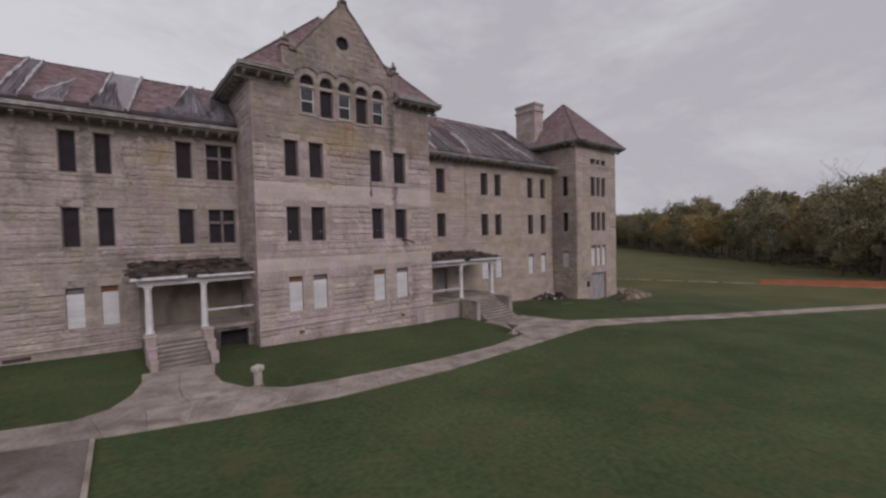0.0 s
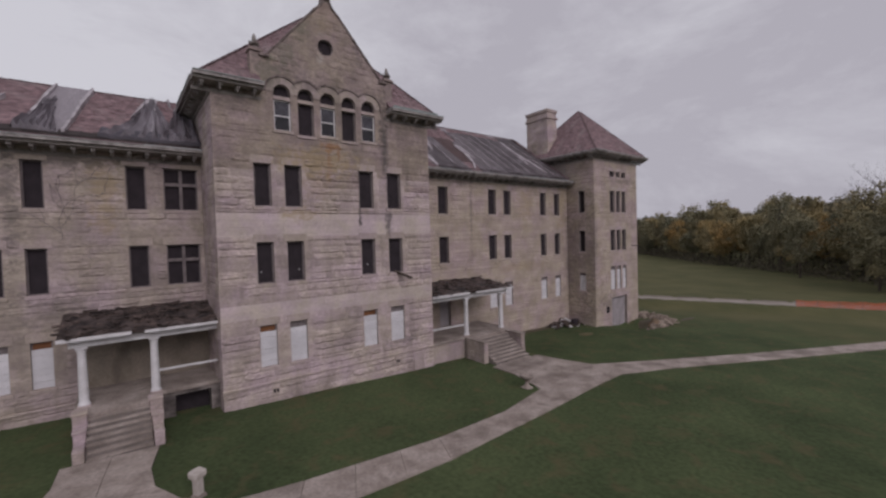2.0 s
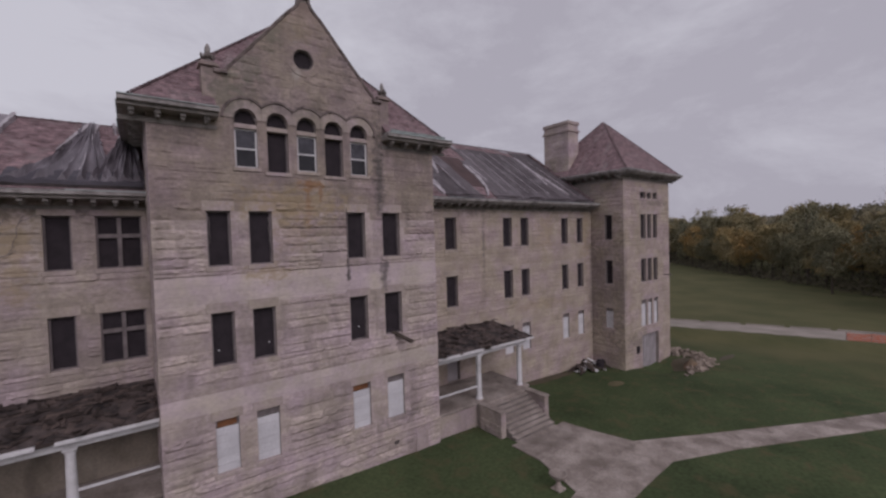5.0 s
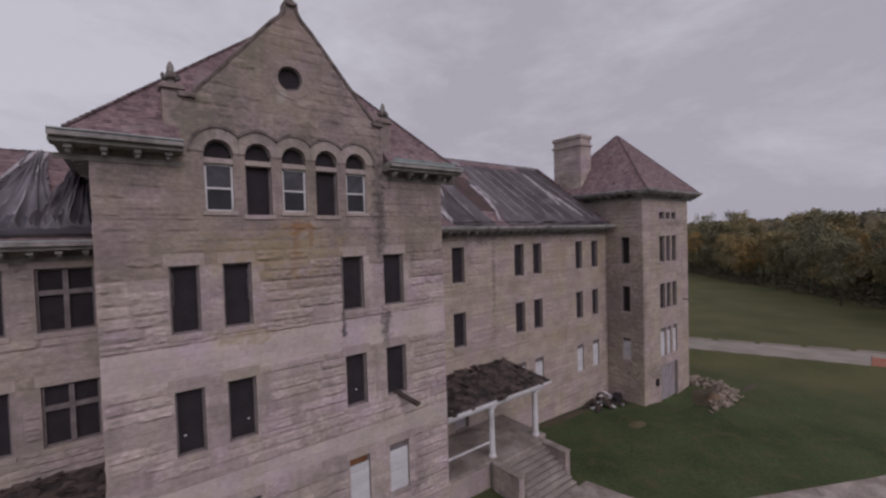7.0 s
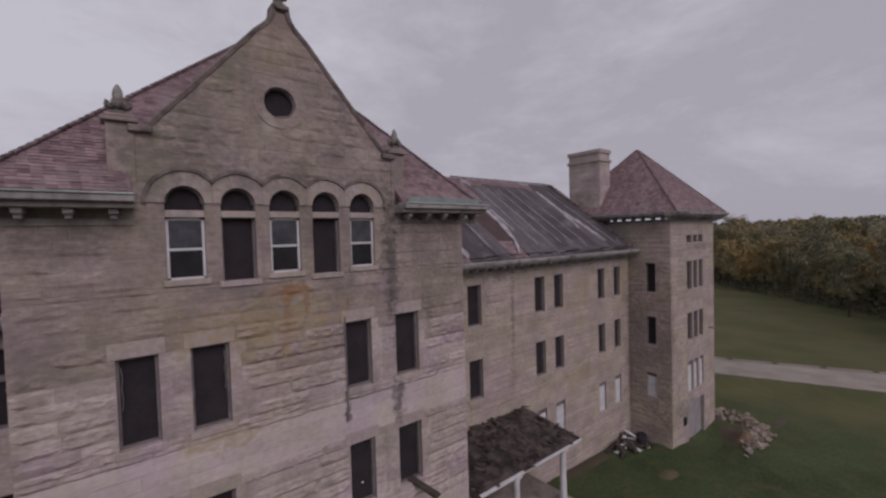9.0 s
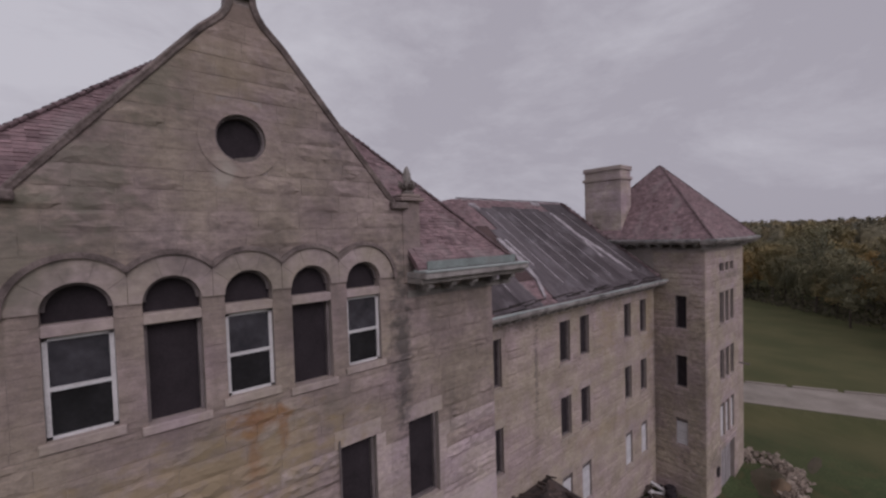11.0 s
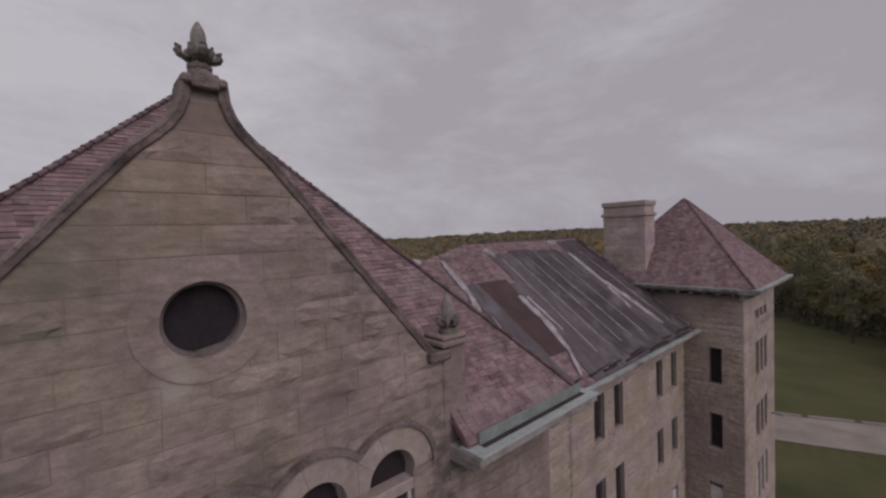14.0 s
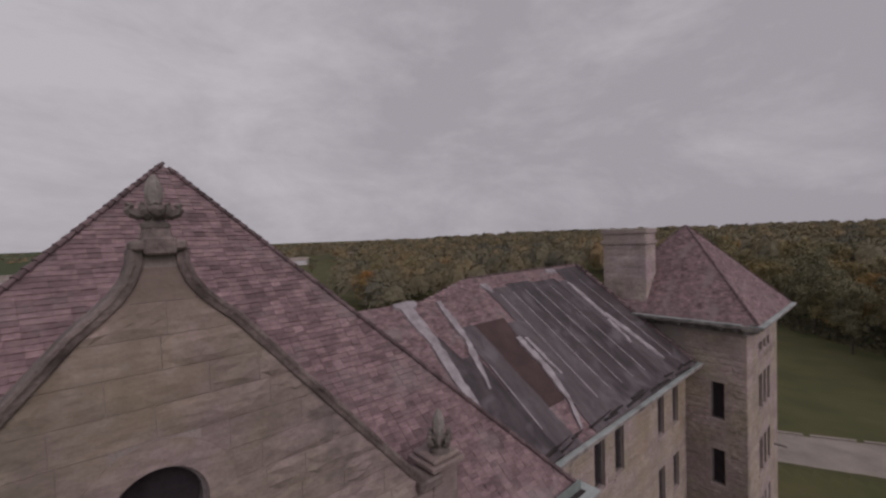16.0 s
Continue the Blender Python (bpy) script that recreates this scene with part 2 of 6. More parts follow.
M_CORNICE = mat("weathered_cornice", (0.33, 0.296, 0.276), (0.17, 0.15, 0.14), scale=2.0, fine=20, bump=0.3, stain=0.6, stain_col=(0.05, 0.045, 0.045))
M_FASCIA = mat("grey_fascia_paint", (0.42, 0.385, 0.37), (0.17, 0.15, 0.145), scale=2.4, fine=14, bump=0.3, stain=0.7, stain_col=(0.06, 0.053, 0.052))
M_VERDIGRIS = mat("verdigris_sheet", (0.27, 0.315, 0.3), (0.16, 0.18, 0.175), scale=1.6, fine=12, rough=0.6, bump=0.25, stain=0.6, stain_col=(0.17, 0.15, 0.15))
M_BOARD = mat("white_board", (0.64, 0.62, 0.64), (0.5, 0.48, 0.5), scale=1.0, fine=20, rough=0.6, bump=0.08, rnd=0.07)
# also fills openings that are only unlit: their darkness is this colour
M_DARK = mat("black_board_and_void", (0.044, 0.036, 0.041), (0.028, 0.023, 0.026), scale=2, fine=20, rough=0.9, bump=0.1, spec=0.1)
M_RUST = mat("bare_plywood", (0.23, 0.10, 0.045), (0.12, 0.05, 0.025), scale=2, fine=25, bump=0.2)
M_FRAME = mat("grey_window_frame", (0.225, 0.19, 0.19), (0.12, 0.1, 0.1), scale=3, fine=30, bump=0.2)
M_DOOR = mat("grey_door_paint", (0.36, 0.325, 0.335), (0.24, 0.215, 0.22), scale=1.2, fine=15, rough=0.6, bump=0.15)
M_WHITE = mat("white_paint", (0.68, 0.66, 0.67), (0.45, 0.43, 0.43), scale=1.5, fine=22, rough=0.55, bump=0.12)
M_CONC = mat("concrete", (0.385, 0.328, 0.295), (0.185, 0.15, 0.13), scale=0.75, fine=8, bump=0.3, rnd=0.09, amount=0.4, grain=0.45, stain=0.75, stain_col=(0.135, 0.107, 0.09))
M_ROAD = mat("road_concrete", (0.335, 0.29, 0.255), (0.2, 0.172, 0.148), scale=0.35, fine=8, bump=0.2, stain=0.3, stain_col=(0.2, 0.18, 0.15))
M_PALE = mat("pale_cast_stone", (0.52, 0.47, 0.43), (0.33, 0.295, 0.265), scale=2.0, fine=14, bump=0.3)
# darker concrete: the shade on the step fronts is in the colour
M_RISER = mat("riser_shade_concrete", (0.25, 0.215, 0.195), (0.13, 0.112, 0.1), scale=1.2, fine=12, bump=0.3)
M_ASPH = mat("asphalt", (0.21, 0.175, 0.17), (0.10, 0.078, 0.068), scale=0.45, fine=9, bump=0.35, amount=0.3, grain=0.4, stain=0.7, stain_col=(0.075, 0.06, 0.04))
M_GRASS = mat("lawn", (0.070, 0.089, 0.041), (0.042, 0.057, 0.026), scale=0.22, fine=5, bump=0.6, rough=0.95, amount=0.4, grain=0.55, stain=0.7, stain_col=(0.094, 0.079, 0.042), spec=0.1)


def meadow(m):
    """Beyond the mown lawn the grass stands tall and yellowish."""
    n, l = m.node_tree.nodes, m.node_tree.links
    b = n["Principled BSDF"]
    was = b.inputs["Base Color"].links[0].from_socket
    geo, sep = n.new("ShaderNodeNewGeometry"), n.new("ShaderNodeSeparateXYZ")
    l.new(geo.outputs["Position"], sep.inputs["Vector"])
    t = n.new("ShaderNodeTexNoise")
    t.inputs["Scale"].default_value, t.inputs["Detail"].default_value = 0.16, 9
    l.new(geo.outputs["Position"], t.inputs["Vector"])
    a = n.new("ShaderNodeMath")
    a.operation = "MULTIPLY_ADD"
    a.inputs[1].default_value = 22.0
    l.new(t.outputs["Fac"], a.inputs[0])
    l.new(sep.outputs["X"], a.inputs[2])
    r = n.new("ShaderNodeMapRange")
    r.inputs["From Min"].default_value, r.inputs["From Max"].default_value = 52.0, 66.0
    l.new(a.outputs["Value"], r.inputs["Value"])
    c = n.new("ShaderNodeValToRGB")
    c.color_ramp.elements[0].position, c.color_ramp.elements[0].color = 0.35, (0.077, 0.080, 0.038, 1)
    c.color_ramp.elements[1].position, c.color_ramp.elements[1].color = 0.7, (0.11, 0.102, 0.051, 1)
    l.new(t.outputs["Fac"], c.inputs["Fac"])
    x = n.new("ShaderNodeMixRGB")
    l.new(r.outputs["Result"], x.inputs[0])
    l.new(was, x.inputs[1])
    l.new(c.outputs["Color"], x.inputs[2])
    l.new(x.outputs["Color"], b.inputs["Base Color"])


meadow(M_GRASS)
M_DEBRIS = mat("rotten_debris", (0.105, 0.078, 0.068), (0.042, 0.031, 0.028), scale=4, fine=25, bump=0.8, rnd=0.65, island=True)
M_RUBBLE = mat("rubble_stone", (0.32, 0.262, 0.218), (0.19, 0.15, 0.12), scale=2, fine=16, bump=0.5, rnd=0.2)
M_PLASTER = mat("stained_plaster", (0.29, 0.245, 0.2), (0.17, 0.14, 0.11), scale=0.8, fine=9, bump=0.2, amount=0.5, stain=0.7, stain_col=(0.09, 0.075, 0.06))
M_MAT = mat("leaf_mat", (0.1, 0.076, 0.07), (0.022, 0.018, 0.018), scale=1.6, fine=11, bump=0.9, amount=0.3, stain=0.5, stain_col=(0.025, 0.02, 0.02))
M_SOIL = mat("bare_soil", (0.20, 0.135, 0.085), (0.11, 0.08, 0.055), scale=1.5, fine=14, bump=0.6)
M_SOILT = mat("worn_turf", (0.125, 0.1, 0.055), (0.075, 0.072, 0.035), scale=1.2, fine=9, bump=0.6)
M_BARK = mat("bark", (0.09, 0.07, 0.055), (0.04, 0.03, 0.025), scale=3, fine=20, bump=0.6)
M_ORANGE = mat("orange_mesh", (0.62, 0.17, 0.09), (0.48, 0.12, 0.06), scale=1.5, fine=20, bump=0.1)
M_GRIME = mat("grimy_plaster", (0.25, 0.215, 0.2), (0.07, 0.058, 0.055), scale=1.2, fine=9, bump=0.3, amount=0.25, stain=0.7, stain_col=(0.06, 0.05, 0.048))
M_CONE = mat("bleached_limestone", (0.34, 0.31, 0.29), (0.17, 0.15, 0.14), scale=5, fine=20, bump=0.5)
M_FINIAL = mat("dark_limestone", (0.215, 0.185, 0.17), (0.095, 0.08, 0.073), scale=4, fine=22, bump=0.5)
M_COPING = mat("coping_stone", (0.27, 0.214, 0.2), (0.085, 0.066, 0.063), scale=2.6, fine=18, bump=0.8, amount=0.4, grain=0.6, stain=0.5, stain_col=(0.2, 0.175, 0.155))

M_GLASS = mat("grimy_glass", (0.03, 0.028, 0.032), (0.014, 0.013, 0.015), scale=2, fine=12, rough=0.14, bump=0.03, spec=0.42)
# paler copy of the glass: the sky's reflection is in its base colour
M_SHEEN = mat("sky_sheen_glass", (0.075, 0.07, 0.082), (0.03, 0.028, 0.034), scale=2.6, fine=9, rough=0.14, bump=0.03, spec=0.5)


# ---- building blocks ----
def part(name, bm, material, parent, label="", smooth=False):
    me = bpy.data.meshes.new(name)
    bm.normal_update()
    bm.to_mesh(me)
    bm.free()
    me.materials.append(material)
    if smooth:
        me.polygons.foreach_set("use_smooth", [True] * len(me.polygons))
    ob = new(name, me)
    ob.parent = parent
    if label:
        tagged(ob, label)
    return ob


def raw_part(name, verts, faces, material, parent, label="", kind=""):
    me = bpy.data.meshes.new(name)
    me.from_pydata(verts, [], faces)
    me.update()
    me.materials.append(material)
    ob = new(name, me)
    ob.parent = parent
    return tagged(ob, label, kind=kind)


def box(bm, x0, x1, y0, y1, z0, z1, bevel=0.0):
    v = [bm.verts.new(p) for p in ((x0, y0, z0), (x1, y0, z0), (x1, y1, z0), (x0, y1, z0), (x0, y0, z1), (x1, y0, z1), (x1, y1, z1), (x0, y1, z1))]
    fs = [bm.faces.new([v[i] for i in q]) for q in ((3, 2, 1, 0), (4, 5, 6, 7), (0, 1, 5, 4), (1, 2, 6, 5), (2, 3, 7, 6), (3, 0, 4, 7))]
    if bevel:
        es = {e for f in fs for e in f.edges}
        bmesh.ops.bevel(bm, geom=list(es), offset=bevel, segments=1, affect="EDGES")


def boxed(*a, bevel=0.0):
    bm = bmesh.new()
    box(bm, *a, bevel=bevel)
    return bm


def beam(bm, a, b, w, h):
    """A straight bar of w by h from a to b."""
    a, b = Vector(a), Vector(b)
    d = (b - a).normalized()
    s = d.cross(Vector((0, 0, 1)))
    s = s.normalized() if s.length > 1e-4 else Vector((1, 0, 0))
    u = s.cross(d)
    ring = [(-w / 2, -h / 2), (w / 2, -h / 2), (w / 2, h / 2), (-w / 2, h / 2)]
    p = [bm.verts.new(a + s * i + u * j) for i, j in ring] + [bm.verts.new(b + s * i + u * j) for i, j in ring]
    for q in ((3, 2, 1, 0), (4, 5, 6, 7), (0, 1, 5, 4), (1, 2, 6, 5), (2, 3, 7, 6), (3, 0, 4, 7)):
        bm.faces.new([p[i] for i in q])


def lathe(bm, profile, cx, cy, seg=16):
    rings = []
    for r, z in profile:
        rings.append([bm.verts.new((cx + r * math.cos(2 * math.pi * i / seg), cy + r * math.sin(2 * math.pi * i / seg), z)) for i in range(seg)])
    for a, b in zip(rings, rings[1:]):
        for i in range(seg):
            bm.faces.new((a[i], a[(i + 1) % seg], b[(i + 1) % seg], b[i]))
    bm.faces.new(rings[0][::-1])
    bm.faces.new(rings[-1])


def thing(name, label, category, at=(0, 0, 0), group="", kind=""):
    ob = new(name)
    ob.location = at
    ob.empty_display_size = 0.2
    return tagged(ob, label, category, group, kind)


def ground_z(x, y):
    z = 1.42 - 0.036 * max(-60.0, min(90.0, x))
    z += 1.0 * math.exp(-((x - 56.6 + 0.47 * max(-60.0, min(10.0, y))) / 2.3) ** 2)
    return z - 0.75 * math.exp(-(((x - 38.4) / 2.4) ** 2 + ((y + 0.5) / 2.0) ** 2))


class Frame2:
    """A wall's own axes: u along it, z up, d outwards."""

    def __init__(self, origin, along, out):
        self.o, self.a, self.n = Vector(origin), Vector(along), Vector(out)

    def p(self, u, z, d=0.0):
        return tuple(self.o + self.a * u + self.n * d + Vector((0, 0, z)))


def wall_mesh(fr, u0, u1, z0, z1, openings, thick=0.6):
    """A wall with real openings: front, back and reveals."""
    us = sorted({u0, u1, *[o[0] for o in openings], *[o[1] for o in openings]})
    zs = sorted({z0, z1, *[o[2] for o in openings], *[o[3] for o in openings]})
    verts, faces, idx = [], [], {}

    def vid(u, z, d):
        k = (round(u, 4), round(z, 4), d)
        if k not in idx:
            idx[k] = len(verts)
            verts.append(fr.p(u, z, d))
        return idx[k]

    solid = {}
    for i in range(len(us) - 1):
        for j in range(len(zs) - 1):
            cu, cz = (us[i] + us[i + 1]) / 2, (zs[j] + zs[j + 1]) / 2
            solid[i, j] = not any(o[0] < cu < o[1] and o[2] < cz < o[3] for o in openings)
    for (i, j), s in solid.items():
        if not s:
            continue
        a, b, c, e = us[i], us[i + 1], zs[j], zs[j + 1]
        faces.append((vid(a, c, 0), vid(b, c, 0), vid(b, e, 0), vid(a, e, 0)))
        faces.append((vid(a, e, -thick), vid(b, e, -thick), vid(b, c, -thick), vid(a, c, -thick)))
        for di, dj, q in ((-1, 0, (a, c, a, e)), (1, 0, (b, e, b, c)), (0, -1, (b, c, a, c)), (0, 1, (a, e, b, e))):
            if not solid.get((i + di, j + dj), False):
                ua, za, ub, zb = q
                faces.append((vid(ua, za, -thick), vid(ua, za, 0), vid(ub, zb, 0), vid(ub, zb, -thick)))
    return verts, faces

# ---- ground, paths, road ----
def build_ground():
    def axis(lo, hi, fine_lo, fine_hi, step):
        vals = list(np.arange(fine_lo, fine_hi + 0.01, step))
        v, s = fine_hi, step
        while v < hi:
            s *= 1.45
            v += s
            vals.append(v)
        v, s = fine_lo, step
        while v > lo:
            s *= 1.45
            v -= s
            vals.insert(0, v)
        return vals

    xs, ys = axis(-2500, 4200, -34, 76, 1.25), axis(-2500, 4200, -46, 26, 1.25)
    verts = [(x, y, ground_z(x, y) + 0.02 * noise.noise((x * 0.15, y * 0.15, 0.0))) for y in ys for x in xs]
    w = len(xs)
    faces = [(j * w + i, j * w + i + 1, (j + 1) * w + i + 1, (j + 1) * w + i) for j in range(len(ys) - 1) for i in range(w - 1)]
    g = raw_part("ground", verts, faces, M_GRASS, None)
    tagged(g, "mown autumn lawn, deep green with faded patches", "lawn", kind="structure")


build_ground()


def slab(verts, faces, quad, lift=0.05):
    """One paving slab: a thin raised quad with sides."""
    n = len(verts)
    for dz in (lift, lift - 0.16):
        for x, y in quad:
            verts.append((x, y, ground_z(x, y) + dz))
    faces.append((n, n + 1, n + 2, n + 3))
    for i in range(4):
        faces.append((n + i, n + 4 + i, n + 4 + (i + 1) % 4, n + (i + 1) % 4))


def inset(quad, g):
    cx, cy = sum(p[0] for p in quad) / 4, sum(p[1] for p in quad) / 4
    return [(cx + (x - cx) * (1 - g / max(0.3, math.hypot(x - cx, y - cy))), cy + (y - cy) * (1 - g / max(0.3, math.hypot(x - cx, y - cy)))) for x, y in quad]


def strip_quads(left, right, step):
    """Splits a ribbon given by its two edges into slabs of about one step."""
    out = []
    for (a, b), (c, d) in zip(zip(left, left[1:]), zip(right, right[1:])):
        n = max(1, round(((b[0] - a[0]) ** 2 + (b[1] - a[1]) ** 2) ** 0.5 / step))
        for i in range(n):
            f, g = i / n, (i + 1) / n
            mix = lambda p, q, k: (p[0] + (q[0] - p[0]) * k, p[1] + (q[1] - p[1]) * k)  # noqa: E731
            out.append([mix(c, d, f), mix(c, d, g), mix(a, b, g), mix(a, b, f)])
    return out


def pave(name, quads, material, label, category):
    top = thing(name, label, category, kind="structure")
    for q in quads:
        v, f = [], []
        slab(v, f, inset(q, 0.013))
        raw_part("slab", v, f, material, top)
    return top


PATH_L = [(-46, -5.6), (-12.3, -6.8), (-9.9, -7.35), (-4.9, -8.3), (-0.9, -8.85), (5.0, -9.2), (9.5, -8.95), (13.7, -7.9)]
PATH_R = [(-46, -7.6), (-12.3, -8.65), (-9.5, -9.55), (-6.0, -10.35), (-2.0, -11.0), (4.3, -11.0), (10.9, -10.35), (16.5, -9.7)]
pave("pavement_front", strip_quads(PATH_L, PATH_R, 1.9), M_CONC, "pale cracked concrete footpath along the lawn", "footpath")
APR_L = [(13.7, -7.9), (20.8, -6.9), (24.7, -8.85), (33.5, -13.0), (41.5, -16.4), (57, -22.8), (62, -24.9)]
APR_R = [(16.5, -9.7), (20.3, -9.4), (24.6, -11.0), (33.2, -14.8), (38.0, -16.9), (53, -23.2), (61.4, -26.6)]
pave("pavement_side", strip_quads(APR_L, APR_R, 2.2), M_CONC, "pale concrete footpath crossing the lawn", "footpath")
AP_L = [(-8.1, -2.3), (-8.2, -3.9), (-8.6, -5.4), (-9.3, -6.7), (-10.4, -7.3)]
AP_R = [(-4.9, -2.3), (-5.3, -4.3), (-5.25, -5.9), (-4.6, -7.3), (-3.2, -8.5)]
AP_M = [((a[0] + b[0]) / 2, (a[1] + b[1]) / 2) for a, b in zip(AP_L, AP_R)]
pave("pavement_steps_apron", strip_quads(AP_L, AP_M, 2.2) + strip_quads(AP_M, AP_R, 2.2), M_CONC, "stained concrete apron before the porch steps", "footpath")
pave("pavement_porch_apron", strip_quads([(14.6, -2.9), (14.6, -5.0), (13.7, -7.9)], [(19.7, -2.7), (20.1, -4.6), (20.8, -6.9)], 2.4), M_CONC, "stained concrete apron before the stone stairs", "footpath")
v, f = [], []
slab(v, f, [(-34, -46), (-12.4, -46), (-12.3, -8.72), (-34, -8.02)], 0.03)
slab(v, f, [(-12.4, -46), (-10.55, -46), (-9.85, -9.55), (-12.3, -8.72)], 0.03)
tagged(raw_part("driveway", v, f, M_ASPH, None), "worn grey asphalt drive beside the lawn", "driveway", kind="structure")
v, f = [], []
slab(v, f, [(-10.53, -46), (-10.39, -46), (-9.69, -9.6), (-9.83, -9.6)], 0.1)
tagged(raw_part("kerb", v, f, M_CONC, None), "narrow pale concrete kerb along the drive", "kerb", kind="structure")
ROAD_L = [(140, -150), (93, -48), (81, -23), (73.5, -7), (68.5, 2), (64, 11), (60, 32), (58, 80)]
ROAD_R = [(130, -150), (84, -50), (72, -25), (64.5, -9), (60, 0), (56.2, 9), (52.6, 30), (50, 80)]
v, f = [], []
for q in strip_quads(ROAD_L, ROAD_R, 6):
    slab(v, f, q, 0.05)
tagged(raw_part("road", v, f, M_ROAD, None), "pale old concrete road beyond the lawn", "road", kind="structure")
v, f = [], []
for q in strip_quads([(93.6, -47.6), (81.6, -22.7), (74.1, -6.7), (69.1, 2.3), (64.6, 11.3), (60.6, 32.2)], [(93.1, -47.9), (81.1, -22.9), (73.6, -6.9), (68.6, 2.1), (64.1, 11.1), (60.1, 32.1)], 6):
    slab(v, f, inset(q, 0.35), 0.16)
tagged(raw_part("kerb_far", v, f, M_ROAD, None), "broken pale concrete kerb along the road", "kerb", kind="structure")

# ---- the stone building ----
building = thing("stone_building", "abandoned four-storey rough limestone institution with boarded windows", "building")
PX0, PX1, WY, TY, TX0, TX1 = -1.98, 11.6, 4.14, 0.75, 33.7, 42.6
FR_PAV = Frame2((0, 0, 0), (1, 0, 0), (0, -1, 0))
FR_WING = Frame2((0, WY, 0), (1, 0, 0), (0, -1, 0))
FR_TOW = Frame2((0, TY, 0), (1, 0, 0), (0, -1, 0))
FR_TOWS = Frame2((TX0, 0, 0), (0, -1, 0), (-1, 0, 0))
FR_PAVL = Frame2((PX0, 0, 0), (0, -1, 0), (-1, 0, 0))
PX = ((-0.08, 0.82), (1.55, 2.52), (6.17, 7.15), (8.17, 9.22))
AX = (1.58, 2.92, 4.26, 5.6, 6.94)
Z3, Z2, Z1 = (12.23, 14.6), (7.98, 10.28), (3.38, 5.7)
T3, T2 = (12.45, 14.82), (8.2, 10.5)
ZS, ZT, ZA = 16.5, 18.2, 18.6
AR = 0.465


def attic_sill(i):
    return ZS - (0.14 if i % 2 else 0.0)


pav_open = [(a, b, *z) for a, b in PX for z in (Z3, Z2, Z1)] + [(c - AR, c + AR, attic_sill(i), ZA + AR + 0.02) for i, c in enumerate(AX)]
LX = ((-11.1, -10.3), (-9.55, -8.75), (-5.55, -4.65), (-3.85, -2.2))
RX = ((15.54, 16.6), (21.45, 22.48), (23.53, 24.53), (29.0, 29.95), (31.36, 32.3))
l_open = [(a, b, *z) for a, b in LX for z in (Z3, Z2)] + [(a, b, *Z1) for a, b in LX[:2]]
LFAR = [(a - 8.3 - 8.3 * k, b - 8.3 - 8.3 * k) for k in range(5) for a, b in LX[:2]]
l_open += [(a, b, *z) for a, b in LFAR for z in (Z3, Z2, Z1)]
r_open = [(a, b, *z) for a, b in RX for z in (Z3, Z2)] + [(a, b, *Z1) for a, b in RX[1:]] + [(15.4, 16.6, 2.5, 4.85)]
TX = ((36.75, 37.75), (38.05, 38.85), (39.2, 40.05))
ZB = (3.85, 6.45)
t_open = [(a, b, *z) for a, b in TX for z in (T3, T2, ZB, (16.35, 16.98))] + [(36.8, 40.1, -0.55, 3.0)]
ts_open = [(-2.68, -1.92, *z) for z in (T3, T2, (3.98, 5.9))]
PTOP, WTOP, TTOP = ZA + AR + 0.06, 15.68, 18.2
MORTAR_BACK = 0.008


def shifted(fr, d):
    return Frame2(fr.o + fr.n * d, fr.a, fr.n)


def wall(name, fr, u0, u1, z0, z1, openings, label):
    v, f = wall_mesh(shifted(fr, -MORTAR_BACK), u0, u1, z0, z1, openings, 0.55)
    return raw_part(name, v, f, M_MORTAR, building, label)


W_PAV = wall("wall", FR_PAV, PX0, PX1, 0.3, PTOP, pav_open, "pale rough-faced limestone front wall")
W_LEFT = wall("wall", FR_WING, -62.0, PX0, 0.3, WTOP, l_open, "stained limestone wing wall with vine traces")
W_RIGHT = wall("wall", FR_WING, PX1, TX0, -0.9, WTOP, r_open, "pale limestone wing wall")
W_TOW = wall("wall", FR_TOW, TX0, TX1, -1.9, TTOP, t_open, "pale limestone corner pavilion wall")
W_TOWS = wall("wall", FR_TOWS, -10.2, -TY - 0.55, -1.9, TTOP, ts_open, "shaded limestone side wall")
W_PAVL = wall("wall", FR_PAVL, -9.0, -0.55, 0.3, PTOP, [], "limestone side wall")
part("wall", boxed(PX1 - 0.55, PX1, 0.6, 9.0, 0.3, PTOP), M_MORTAR, building)
part("wall", boxed(TX1 - 0.55, TX1, TY + 0.6, 10.2, -1.9, TTOP), M_MORTAR, building)
part("wall", boxed(-62.0, TX1, 22.6, 23.2, -1.9, WTOP), M_MORTAR, building)
part("wall", boxed(TX0, TX1, 10.2, 10.8, -1.9, TTOP), M_MORTAR, building)
part("wall", boxed(-62.6, -62.0, WY, 23.2, -1.0, WTOP), M_MORTAR, building)
part("wall", boxed(TX1 - 0.6, TX1, 10.8, 22.6, -1.9, WTOP), M_MORTAR, building)
part("floor", boxed(-61.9, TX1 - 0.7, WY + 0.6, 22.5, 6.9, 7.1), M_MORTAR, building)
part("floor", boxed(-61.9, TX1 - 0.7, WY + 0.6, 22.5, 15.2, 15.4), M_MORTAR, building)


def roof_plane(name, pts, material, thick=0.18, label=""):
    bm = bmesh.new()
    top = [bm.verts.new(p) for p in pts]
    low = [bm.verts.new((p[0], p[1], p[2] - thick)) for p in pts]
    n = len(pts)
    bm.faces.new(top)
    bm.faces.new(low[::-1])
    for i in range(n):
        bm.faces.new((top[i], low[i], low[(i + 1) % n], top[(i + 1) % n]))
    bmesh.ops.recalc_face_normals(bm, faces=bm.faces)
    return part(name, bm, material, building, label)


RE, RS = 3.27, 0.72


